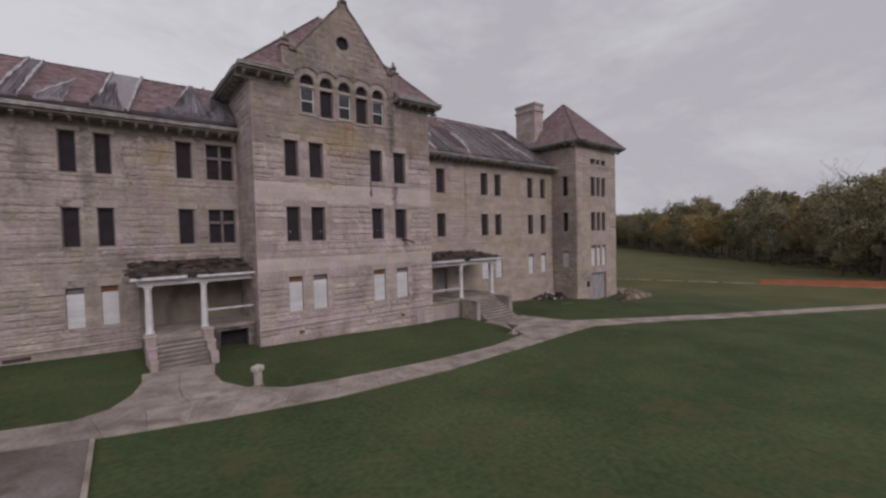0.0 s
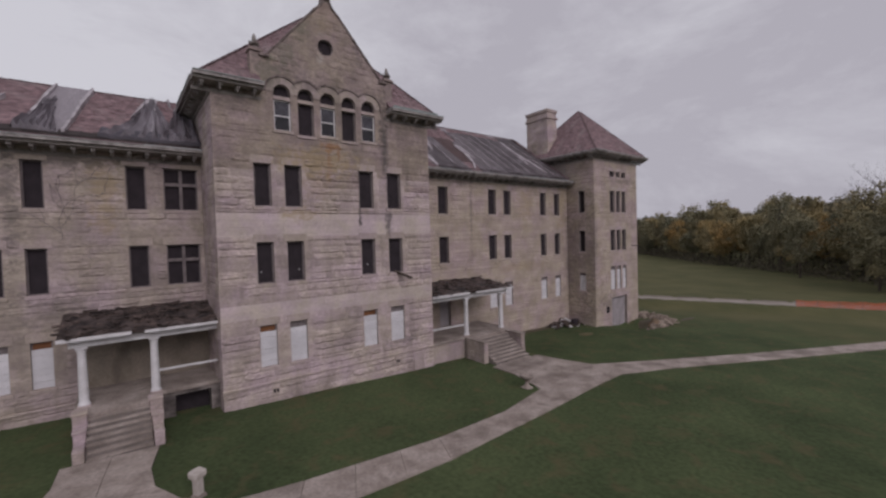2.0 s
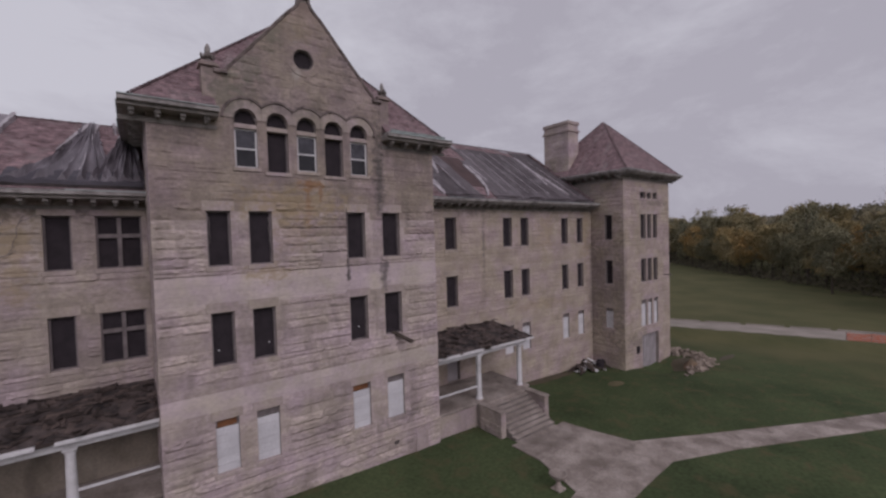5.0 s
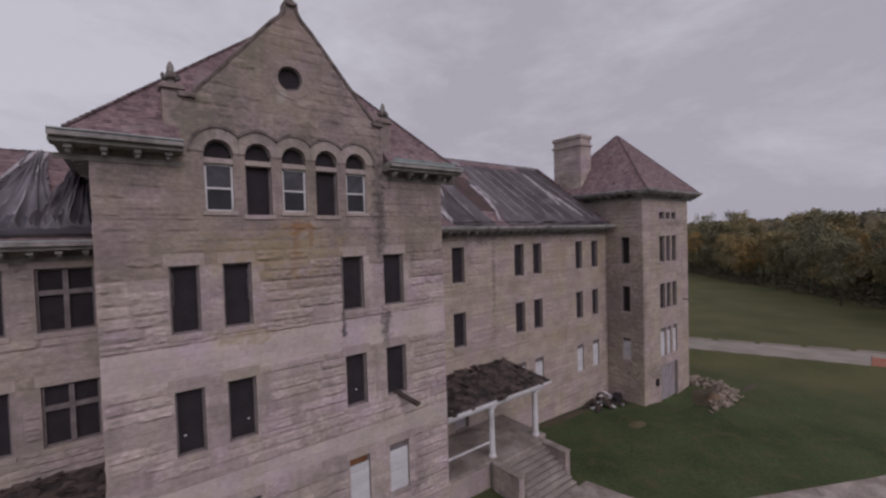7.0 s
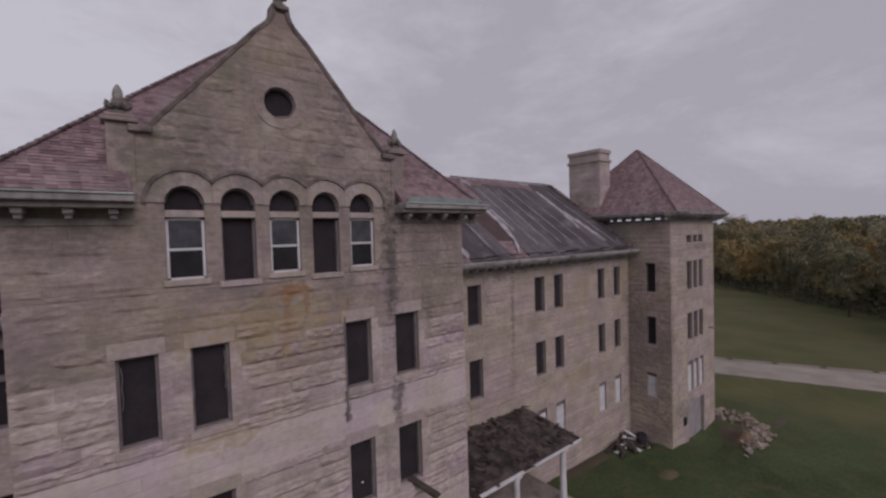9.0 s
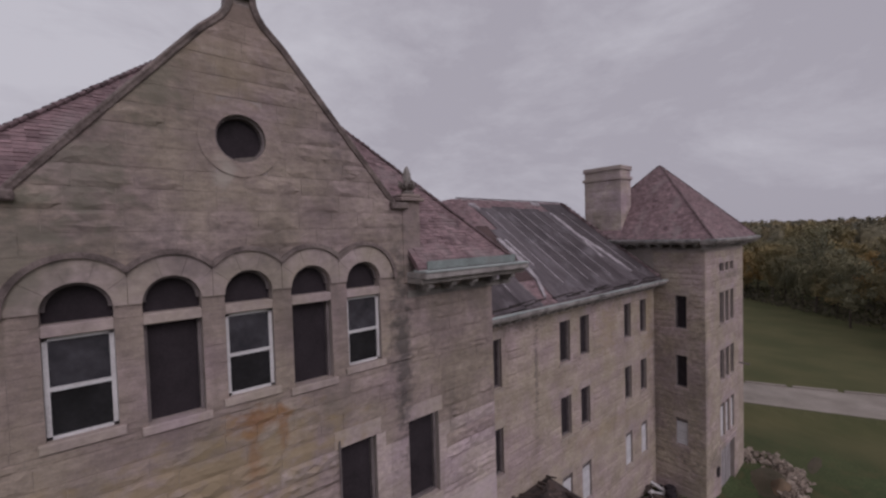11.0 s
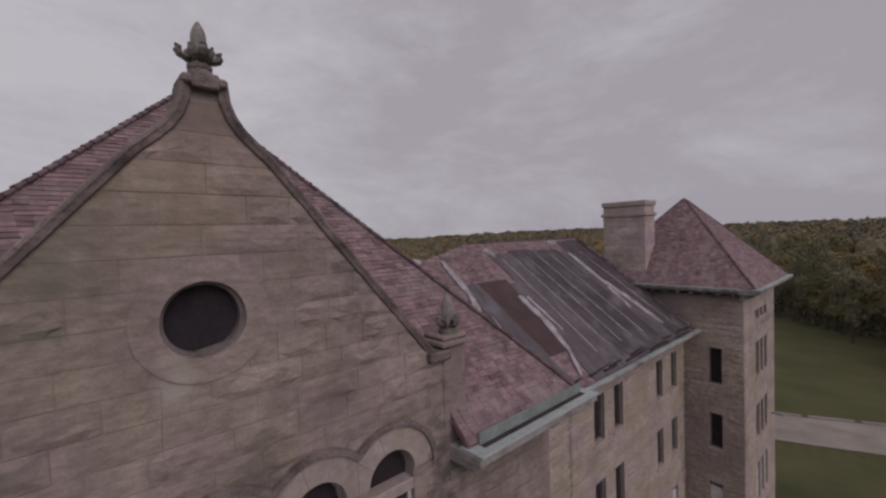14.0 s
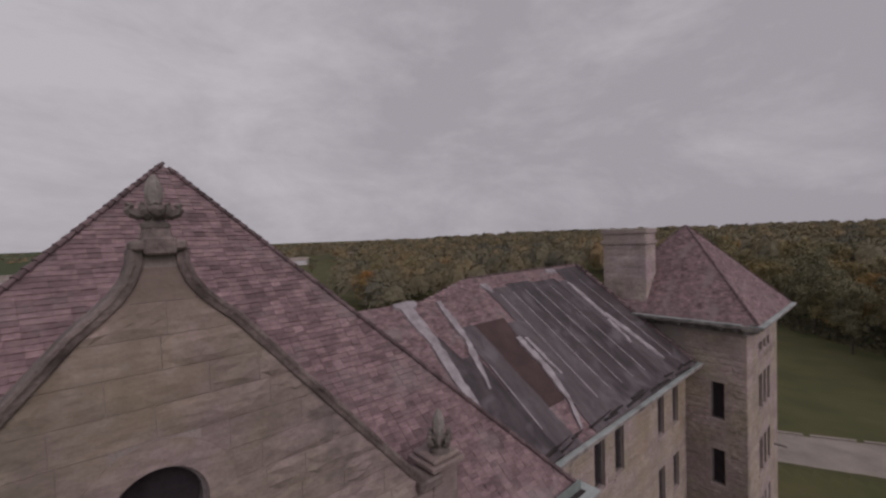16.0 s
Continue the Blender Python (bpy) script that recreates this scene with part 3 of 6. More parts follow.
def wing_z(y):
    return 16.0 + RS * (y - RE)


YR, YR2, XR0, XR1, XE = 10.7, 11.75, 16.6, 20.9, 33.1
YL, LD = 8.75, 0.35  # ridge line, and the drop of the roof beyond the pavilion
ROOF_L = roof_plane("roof", [(-62, RE, wing_z(RE) - LD), (PX0 + 0.2, RE, wing_z(RE) - LD), (4.0, YL, wing_z(YL) - LD), (-62, YL, wing_z(YL) - LD)], M_TILE, label="red tile roof patched with grey tarps")
ROOF_R = roof_plane("roof", [(PX1 - 0.2, RE, wing_z(RE)), (XE, RE, wing_z(RE)), (XE, YR2, wing_z(YR2)), (XR1, YR2, wing_z(YR2)), (XR0, YR, wing_z(YR)), (8, YR, wing_z(YR))], M_TILE, label="red tile roof patched with dark felt")
roof_plane("roof", [(-62, YL, wing_z(YL) - LD), (4.0, YL, wing_z(YL) - LD), (4.0, 23.6, 15.5), (-62, 23.6, 15.5)], M_TILE)
roof_plane("roof", [(4.0, YR, wing_z(YR)), (XR0, YR, wing_z(YR)), (XR0, 23.6, 15.9), (4.0, 23.6, 15.9)], M_TILE)
roof_plane("roof", [(XR0, YR, wing_z(YR)), (XR1, YR2, wing_z(YR2)), (XR1, 23.6, 16.6), (XR0, 23.6, 15.9)], M_TILE)
roof_plane("roof", [(XR1, YR2, wing_z(YR2)), (XE, YR2, wing_z(YR2)), (XE, 23.6, 16.6), (XR1, 23.6, 16.6)], M_TILE)
roof_plane("roof", [(XE, 10.3, 17.0), (TX1 + 0.6, 10.3, 17.0), (TX1 + 0.6, 23.6, 16.4), (XE, 23.6, 16.4)], M_TILE)
# pavilion hip roof
GC = 4.36
PK, EZ = (5.4, 6.6, 26.68), 18.8
EL, ER, EF, EB = PX0 - 0.5, PX1 + 0.5, -0.5, 16.5
PB = (PK[0], 10.6, PK[2])
HS = (PK[2] - EZ) / (PK[1] - EF)
NY, NU = 0.5, 3.95


def hip_x(y, side):
    """Where the front slope ends sideways, at a depth y."""
    k = (y - EF) / (PK[1] - EF)
    return (EL if side < 0 else ER) * (1 - k) + PK[0] * k


def hip_z(y):
    return EZ + HS * (y - EF)


HIP_F = roof_plane("roof", [(hip_x(NY, -1), NY, hip_z(NY)), (hip_x(NY, 1), NY, hip_z(NY)), PK], M_TILE, label="weathered red tile hip roof")
roof_plane("roof", [(EL, EF, EZ), (GC - NU, EF, EZ), (GC - NU, NY, hip_z(NY)), (hip_x(NY, -1), NY, hip_z(NY))], M_TILE)
roof_plane("roof", [(GC + NU, EF, EZ), (ER, EF, EZ), (hip_x(NY, 1), NY, hip_z(NY)), (GC + NU, NY, hip_z(NY))], M_TILE)
roof_plane("roof", [(EL, EB, EZ), (EL, EF, EZ), PK, PB], M_TILE)
roof_plane("roof", [(ER, EF, EZ), (ER, EB, EZ), PB, PK], M_TILE)
roof_plane("roof", [(ER, EB, EZ), (EL, EB, EZ), PB], M_TILE)
# tower roof
TZ = 18.87
TL, TR, TF, TB = TX0 - 0.75, TX1 + 0.75, TY - 0.75, 10.8
TA = ((TL + TR) / 2, (TF + TB) / 2, 24.92)
for a, b in (((TL, TF, TZ), (TR, TF, TZ)), ((TR, TF, TZ), (TR, TB, TZ)), ((TR, TB, TZ), (TL, TB, TZ)), ((TL, TB, TZ), (TL, TF, TZ))):
    roof_plane("roof", [a, b, TA], M_TILE)
# chimney
CX, CY0, CY1 = TX0 - 0.12, 6.5, 9.6
bm = bmesh.new()
box(bm, CX, CX + 1.7, CY0, CY1, 15.0, 23.64, 0.03)
box(bm, CX - 0.12, CX + 1.82, CY0 - 0.12, CY1 + 0.12, 23.64, 23.9, 0.03)
box(bm, CX, CX + 1.7, CY0, CY1, 23.9, 24.4, 0.03)
box(bm, CX - 0.09, CX + 1.79, CY0 - 0.09, CY1 + 0.09, 24.4, 24.75, 0.03)
CHIM = part("chimney", bm, M_ASHLAR, building, "broad limestone chimney stack")

# ---- gable over the front ----
GZ0, GZK, GZN, GZT = PTOP, 20.5, 24.25, 24.68


def gable_half(z):
    """Half width of the gable at a height: straight rakes that curve up into a neck."""
    if z <= GZK:
        return 3.95
    rake = 3.6 * (GZN - z) / (GZN - GZK) + 0.42 * (z - GZK) / (GZN - GZK)
    if z < GZN - 0.35:
        return rake
    k = min(1.0, (z - (GZN - 0.35)) / (GZT - GZN + 0.35))
    r0 = 3.6 * 0.35 / (GZN - GZK) + 0.42 * (1 - 0.35 / (GZN - GZK))
    return 0.23 + (r0 - 0.23) * (1 - k) ** 2.2


OC, OCR, RING = (GC - 0.12, 21.76), 0.485, 0.79


def build_gable():
    zs = sorted({round(v, 3) for v in np.linspace(GZ0, GZT, 90)})
    verts, faces = [], []

    def strip(u0a, u1a, z0, u0b, u1b, z1):
        n = len(verts)
        for d in (0.006, 0.38):
            verts.extend([(u0a, d, z0), (u1a, d, z0), (u1b, d, z1), (u0b, d, z1)])
        faces.extend([(n, n + 1, n + 2, n + 3), (n + 7, n + 6, n + 5, n + 4), (n, n + 3, n + 7, n + 4), (n + 1, n + 5, n + 6, n + 2)])

    def hole(z):
        q = OCR * OCR - (z - OC[1]) ** 2
        return math.sqrt(q) if q > 0 else 0.0

    for a, b in zip(zs, zs[1:]):
        ha, hb, qa, qb = gable_half(a), gable_half(b), hole(a), hole(b)
        if qa or qb:
            strip(GC - ha, OC[0] - qa, a, GC - hb, OC[0] - qb, b)
            strip(OC[0] + qa, GC + ha, a, OC[0] + qb, GC + hb, b)
        else:
            strip(GC - ha, GC + ha, a, GC - hb, GC + hb, b)
    return raw_part("gable_wall", verts, faces, M_MORTAR, building, "limestone gable with round opening")


W_GAB = build_gable()


def arc_band(name, cx, cz, r0, r1, y0, y1, a0, a1, seg, material, parent, label="", gap=0.0, cuts=1, lo=9.0, hi=9.0):
    """A flat ring segment with thickness, cut into stones."""
    bm = bmesh.new()
    for k in range(cuts):
        b0, b1 = a0 + (a1 - a0) * k / cuts + gap, a0 + (a1 - a0) * (k + 1) / cuts - gap
        n = max(2, seg // cuts)
        rows = []
        for i in range(n + 1):
            t = b0 + (b1 - b0) * i / n
            c, s = math.cos(t), math.sin(t)
            rows.append([bm.verts.new((cx + max(-lo, min(hi, r * c)), y, cz + r * s)) for r, y in ((r0, y0), (r1, y0), (r1, y1), (r0, y1))])
        for p, q in zip(rows, rows[1:]):
            for j in range(4):
                bm.faces.new((p[j], p[(j + 1) % 4], q[(j + 1) % 4], q[j]))
        bm.faces.new(rows[0][::-1])
        bm.faces.new(rows[-1])
    bmesh.ops.recalc_face_normals(bm, faces=bm.faces)
    return part(name, bm, material, parent, label)


ring = arc_band("round_window_ring", OC[0], OC[1], OCR, RING, -0.026, 0.5, 0, 2 * math.pi, 64, M_STONE_UP, building, "smooth round stone surround")
# black sheet closes the hole in place of the dark inside
part("board", boxed(OC[0] - 0.6, OC[0] + 0.6, 0.22, 0.25, OC[1] - 0.6, OC[1] + 0.6), M_DARK, ring, "black sheet for the unlit space behind")
arc_band("inner_frame", OC[0], OC[1], OCR - 0.05, OCR, 0.08, 0.22, 0, 2 * math.pi, 48, M_FRAME, ring)
bm = bmesh.new()
beam(bm, (OC[0] - 0.12, 0.1, OC[1] - 0.45), (OC[0] + 0.36, 0.1, OC[1] - 0.36), 0.06, 0.09)
part("broken_piece", bm, M_FINIAL, ring, "broken piece of the round frame")


def coping(side):
    pts = []
    for z in np.linspace(GZK - 0.05, GZT, 26):
        pts.append((GC + side * gable_half(max(z, GZK + 0.001)), z))
    bm = bmesh.new()
    prev = None
    for i, (u, z) in enumerate(pts):
        a = pts[max(0, i - 1)]
        b = pts[min(len(pts) - 1, i + 1)]
        d = Vector((b[0] - a[0], 0, b[1] - a[1])).normalized()
        nrm = Vector((d.z, 0, -d.x)) * side
        ringv = []
        for off, y in ((-0.09, -0.025), (-0.08, -0.05), (-0.03, -0.07), (0.0, -0.09), (0.03, -0.09), (0.045, -0.06), (0.05, 0.34), (-0.03, 0.4)):
            ringv.append(bm.verts.new((u + nrm.x * off, y, z + nrm.z * off)))
        if prev:
            for j in range(8):
                bm.faces.new((prev[j], prev[(j + 1) % 8], ringv[(j + 1) % 8], ringv[j]))
        else:
            bm.faces.new(ringv)
        prev = ringv
    bm.faces.new(prev)
    box(bm, *sorted((GC + side * 3.42, GC + side * 3.95)), -0.16, 0.42, GZK - 0.12, GZK + 0.06, 0.03)
    bmesh.ops.recalc_face_normals(bm, faces=bm.faces)
    part("gable_coping", bm, M_COPING, building, "dark weathered stone coping")


coping(-1)
coping(1)


def leafy_finial(name, x, y, z, s, parent, label, spread=1.0):
    bm = bmesh.new()
    prof = [(0.30, 0), (0.30, 0.1), (0.2, 0.16), (0.17, 0.3), (0.24, 0.36), (0.24, 0.44), (0.15, 0.5)]
    lathe(bm, [(r * s, z + h * s) for r, h in prof], x, y, 14)
    fin = part(name, bm, M_FINIAL, parent, label)
    bm = bmesh.new()
    rows = 11
    lathe(bm, [((0.02 + 0.16 * math.sin(math.pi * (0.2 + 0.79 * i / rows)) ** 0.8) * s, z + (0.5 + 0.74 * i / rows) * s) for i in range(rows + 1)], x, y, 14)
    for v in bm.verts:
        if v.co.z > z + 0.51 * s:
            a = math.atan2(v.co.y - y, v.co.x - x)
            k = 1.06 if round(a / 0.4488) % 2 else 0.94
            v.co.x, v.co.y = x + (v.co.x - x) * k, y + (v.co.y - y) * k
    part("cone", bm, M_CONE, fin, "pale ribbed stone cone")
    for k in range(8):
        bm = bmesh.new()
        a = math.pi / 4 * k
        big = 1.0 if k % 2 == 0 else 0.72
        c, sn = math.cos(a), math.sin(a)
        prev = None
        for f, (r, h, w, th) in enumerate(((0.12, 0.26, 0.08, 0.06), (0.25, 0.25, 0.13, 0.08), (0.36, 0.32, 0.15, 0.09), (0.4, 0.42, 0.13, 0.09), (0.37, 0.51, 0.12, 0.07), (0.43, 0.56, 0.06, 0.03))):
            r, h, w, th = r * s * big * spread, z + h * s, w * s * big * 0.85, th * s
            tilt = (0.0, 0.3, 0.8, 1.3, 1.3, 0.6)[f]
            nr, nz = -math.sin(tilt), math.cos(tilt)
            q = [bm.verts.new((x + (r + nr * e) * c - sn * d, y + (r + nr * e) * sn + c * d, h + nz * e)) for d, e in ((-w, 0.0), (0, th * 1.3), (w, 0.0), (0, -th))]
            if prev:
                for i in range(4):
                    bm.faces.new((prev[i], prev[(i + 1) % 4], q[(i + 1) % 4], q[i]))
            prev = q
        bm.faces.new(prev)
        bmesh.ops.recalc_face_normals(bm, faces=bm.faces)
        part("leaf", bm, M_FINIAL, fin)
    return fin


bm = bmesh.new()
box(bm, GC - 0.26, GC + 0.26, -0.13, 0.41, GZT - 0.02, GZT + 0.1, 0.03)
box(bm, GC - 0.15, GC + 0.15, -0.15, 0.38, GZT - 0.06, GZT + 0.13, 0.02)
lathe(bm, [(0.17, GZT + 0.1), (0.16, GZT + 0.14), (0.12, GZT + 0.3), (0.0, GZT + 0.3)], GC, 0.14, 10)
part("finial_base", bm, M_COPING, building)
leafy_finial("finial", GC, 0.14, GZT + 0.24, 0.49, building, "carved leafy stone finial", 1.25)
for side in (-1, 1):
    cx = GC + side * 4.1
    bm = bmesh.new()
    w, PB0 = 0.29, 18.55
    box(bm, cx - w, cx + w, -0.035, 0.5, PB0, GZK + 0.1, 0.015)
    box(bm, cx - w - 0.09, cx + w + 0.09, -0.16, 0.6, GZK + 0.1, GZK + 0.2, 0.02)
    box(bm, cx - w - 0.02, cx + w + 0.02, -0.1, 0.53, GZK + 0.2, GZK + 0.3, 0.03)
    for k, (dw, dz) in enumerate(((0.0, 0.17), (0.1, 0.3))):
        box(bm, cx - w + dw, cx + w - dw, -0.035 + dw * 0.9, 0.3, PB0 - dz, PB0 - dz + 0.165, 0.02)
    part("pinnacle", bm, M_STONE_UP, building, "square stone pinnacle")
    leafy_finial("finial", cx, 0.12, GZK + 0.3, 0.62, building, "dark carved stone cone")
# small roof behind the gable
def gable_roof():
    bm = bmesh.new()
    for side in (-1, 1):
        a = [(GC + side * 3.6, 0.5, GZK - 0.1), (GC, 0.5, GZT - 0.9), (GC, 4.2, GZT - 0.9), (GC + side * 3.6, 0.7, GZK - 0.1)]
        vs = [bm.verts.new(p) for p in a]
        ws = [bm.verts.new((p[0], p[1], p[2] - 0.12)) for p in a]
        bm.faces.new(vs)
        bm.faces.new(ws[::-1])
        for i in range(4):
            bm.faces.new((vs[i], ws[i], ws[(i + 1) % 4], vs[(i + 1) % 4]))
    bmesh.ops.recalc_face_normals(bm, faces=bm.faces)
    part("gable_roof", bm, M_TILE, building)


gable_roof()

# ---- arched attic windows ----
HALF = (AX[4] - AX[0]) / 8 - 0.004
RIM = ((9.0, HALF), (HALF, HALF), (HALF, HALF), (HALF, HALF), (HALF, 9.0))
for i, c in enumerate(AX):
    # spandrels that turn the square head into a round arch
    bm = bmesh.new()
    n = 16
    top = ZA + AR + 0.02
    for k in range(n):
        t0, t1 = math.pi * k / n, math.pi * (k + 1) / n
        p0, p1 = (c + AR * math.cos(t0), ZA + AR * math.sin(t0)), (c + AR * math.cos(t1), ZA + AR * math.sin(t1))
        vs = []
        for y in (0.0, 0.5):
            vs += [bm.verts.new((p0[0], y, p0[1])), bm.verts.new((p1[0], y, p1[1])), bm.verts.new((p1[0], y, top)), bm.verts.new((p0[0], y, top))]
        for q in ((0, 1, 2, 3), (7, 6, 5, 4), (0, 4, 5, 1)):
            bm.faces.new([vs[j] for j in q])
    bmesh.ops.recalc_face_normals(bm, faces=bm.faces)
    win = part("arched_window", bm, M_ASHLAR, building, "white sash under a dark round fanlight" if i % 2 == 0 else "black boarded opening under a round fanlight")
    for k in range(5):
        arc_band("arch_stone", c, ZA, AR, 0.87, -0.05, 0.02, math.pi * k / 5, math.pi * (k + 1) / 5, 6, M_ASHLAR, win, "", 0.004, 1, *RIM[i])
    arc_band("hood_mould", c, ZA, 0.865, 0.96, -0.11 - 0.004 * (i % 2), 0.03 + 0.004 * (i % 2), 0.72 if i < 4 else -0.02, math.pi - (0.72 if i > 0 else -0.02), 24, M_COPING, win, "dark weathered hood moulding")
    part("transom", boxed(c - AR, c + AR, -0.01, 0.34, ZT, ZT + 0.2, bevel=0.015), M_ASHLAR, win)
    arc_band("fan_frame", c, ZA, AR - 0.06, AR, 0.14, 0.24, 0.0, math.pi, 24, M_FRAME, win)
    # flat black sheet closes the arch head
    part("fanlight", boxed(c - AR, c + AR, 0.26, 0.28, ZT + 0.2, ZA + AR), M_DARK, win)
    part("sill", boxed(c - AR - 0.1, c + AR + 0.1, -0.07, 0.3, attic_sill(i) - 0.16, attic_sill(i) + 0.008, bevel=0.015), M_ASHLAR, win)
    if i % 2 == 0:
        bm = bmesh.new()
        a, b, z0, z1, zm = c - AR + 0.003, c + AR - 0.003, ZS - 0.02, ZT, (ZS + ZT) / 2 - 0.02
        for q in ((a, a + 0.07, z0, z1), (b - 0.07, b, z0, z1), (a, b, z0, z0 + 0.08), (a, b, z1 - 0.07, z1), (a, b, zm - 0.035, zm + 0.035)):
            box(bm, q[0], q[1], 0.10 if q[2] != zm - 0.035 else 0.095, 0.18, q[2], q[3])
        part("sash", bm, M_WHITE, win, "white painted sash")
        part("pane", boxed(a + 0.07, b - 0.07, 0.135, 0.145, z0 + 0.08, zm - 0.03), M_GLASS, win, "dark grimy glass pane")
        # upper pane gets the glass with the painted sky reflection
        part("pane", boxed(a + 0.07, b - 0.07, 0.125, 0.135, zm + 0.03, z1 - 0.07), M_SHEEN, win, "dark grimy glass pane")
    else:
        bm = bmesh.new()
        box(bm, c - AR, c - AR + 0.06, 0.16, 0.26, attic_sill(i), ZT)
        box(bm, c + AR - 0.06, c + AR, 0.16, 0.26, attic_sill(i), ZT)
        part("frame", bm, M_FRAME, win)
        part("board", boxed(c - AR, c + AR, 0.26, 0.29, attic_sill(i), ZT), M_DARK, win, "black boarding")


# ---- rectangular windows ----
def obox(fr, u0, u1, d0, d1, z0, z1, bevel=0.0):
    """A box in a wall's axes; d counts outwards."""
    bm = bmesh.new()
    p0, p1 = Vector(fr.p(u0, z0, d0)), Vector(fr.p(u1, z1, d1))
    box(bm, min(p0.x, p1.x), max(p0.x, p1.x), min(p0.y, p1.y), max(p0.y, p1.y), z0, z1, bevel)
    return bm


def add(bm, other):
    me = bpy.data.meshes.new("tmp")
    other.to_mesh(me)
    other.free()
    bm.from_mesh(me)
    bpy.data.meshes.remove(me)


def window(fr, u0, u1, z0, z1, style, label):
    bm = bmesh.new()
    t = 0.07
    for a in ((u0, u0 + t, z0, z1), (u1 - t, u1, z0, z1), (u0 + t, u1 - t, z1 - t, z1), (u0 + t, u1 - t, z0, z0 + t)):
        add(bm, obox(fr, a[0], a[1], -0.3, -0.16, a[2], a[3]))
    win = part("window", bm, M_FRAME, building, label)
    part("sill", obox(fr, u0 - 0.1, u1 + 0.1, -0.3, 0.05, z0 - 0.19, z0 + 0.008, 0.015), M_ASHLAR, win)
    part("lintel", obox(fr, u0 - 0.16, u1 + 0.16, -0.12, 0.012, z1, z1 + 0.42, 0.01), M_ASHLAR, win)
    if style == "dark":
        part("board", obox(fr, u0 + 0.03, u1 - 0.03, -0.3, -0.27, z0 + 0.03, z1 - 0.03), M_DARK, win, "black boarding")
    elif style in ("plywood", "grey"):
        zb = z0 + (z1 - z0) * 0.845
        for k in range(6):
            za, zc = z0 + 0.02 + (zb - z0 - 0.02) * k / 6, z0 + 0.02 + (zb - z0 - 0.02) * (k + 1) / 6
            part("board", obox(fr, u0 + 0.01, u1 - 0.01, -0.16, -0.12 - 0.008 * (k % 2), za, zc - 0.01), M_BOARD, win, "white painted board")
        part("board", obox(fr, u0 + 0.02, u1 - 0.02, -0.22, -0.19, zb, z1 - 0.03), M_RUST if style == "plywood" else M_FRAME, win, "bare brown plywood" if style == "plywood" else "grey plywood")
    elif style == "cross":
        # black sheet painted for the unlit room behind the cross
        part("board", obox(fr, u0 + 0.03, u1 - 0.03, -0.3, -0.27, z0 + 0.03, z1 - 0.03), M_DARK, win, "black sheet for the unlit space behind")
        um, zm = (u0 + u1) / 2, z0 + (z1 - z0) * 0.62
        m = obox(fr, um - 0.08, um + 0.08, -0.26, -0.1, z0 + 0.07, z1 - 0.07)
        add(m, obox(fr, u0 + 0.07, u1 - 0.07, -0.25, -0.12, zm - 0.09, zm + 0.09))
        part("mullion", m, M_FRAME, win, "grey weathered timber cross")
    return win


for i, (a, b) in enumerate(PX):
    for z in (Z3, Z2):
        win = window(FR_PAV, a, b, *z, "dark", "tall window boarded black with stone sill")
        if z is Z2 and i in (0, 1, 2):
            um = a + (b - a) * (0.3, 0.72, 0.55)[i]
            part("latch", obox(FR_PAV, um - 0.03, um + 0.04, -0.27, -0.24, z[0] + 0.64, z[0] + 0.69), M_WHITE, win, "white plastic latch")
        if z is Z3 and i < 2:
            bm = bmesh.new()
            us = a + 0.1 if i == 0 else b - 0.12
            for k in range(4):
                beam(bm, (us + 0.03 * (k % 2), -0.02 + 0.2, z[1] - 0.25 - 0.28 * k), (us + 0.03 * ((k + 1) % 2), 0.18, z[1] - 0.53 - 0.28 * k), 0.05, 0.02)
            part("torn_strip", bm, M_FRAME, win, "torn grey sheet strip")
    window(FR_PAV, a, b, *Z1, "plywood" if i % 2 == 0 else "grey", "tall window closed with a white board")
for i, (a, b) in enumerate(LX):
    for z in (Z3, Z2):
        window(FR_WING, a, b, *z, "cross" if i == 3 else "dark", "wide window with a broken timber cross" if i == 3 else "tall window boarded black with stone sill")
    if i < 2:
        window(FR_WING, a, b, *Z1, "plywood" if i else "grey", "tall window closed with a white board")
for i, (a, b) in enumerate(RX):
    for z in (Z3, Z2):
        window(FR_WING, a, b, *z, "dark", "tall window boarded black with stone sill")
    if i:
        window(FR_WING, a, b, *Z1, "grey", "tall window closed with a white board")
for a, b in LFAR:
    for z in (Z3, Z2):
        window(FR_WING, a, b, *z, "dark", "tall window boarded black with stone sill")
    window(FR_WING, a, b, *Z1, "grey", "tall window closed with a white board")
for a, b in TX:
    for z in (T3, T2):
        window(FR_TOW, a, b, *z, "dark", "narrow window boarded black")
    window(FR_TOW, a, b, *ZB, "grey", "narrow window closed with a white board")
    window(FR_TOW, a, b, 16.35, 16.98, "dark", "small square attic window")
for z in (T3, T2):
    window(FR_TOWS, -2.68, -1.92, *z, "dark", "tall window boarded black")
window(FR_TOWS, -2.68, -1.92, 3.98, 5.9, "grey", "window closed with a white board")
# doors
gd = part("garage_door", obox(FR_TOW, 36.8, 40.1, -0.34, -0.28, -0.55, 3.0), M_DOOR, building, "grey painted basement door")
for k in range(5):
    u = 36.8 + 0.08 + k * 0.64
    part("panel", obox(FR_TOW, u, u + 0.56, -0.28, -0.25, -0.4, 2.85, 0.01), M_DOOR, gd)
part("door_lintel", obox(FR_TOW, 36.5, 40.4, -0.1, 0.06, 3.0, 3.42, 0.02), M_ASHLAR, building, "pale stone door lintel")
part("meter_box", obox(FR_TOW, 35.7, 36.1, 0.0, 0.16, 1.45, 2.1, 0.03), M_DARK, building, "dark metal meter box")
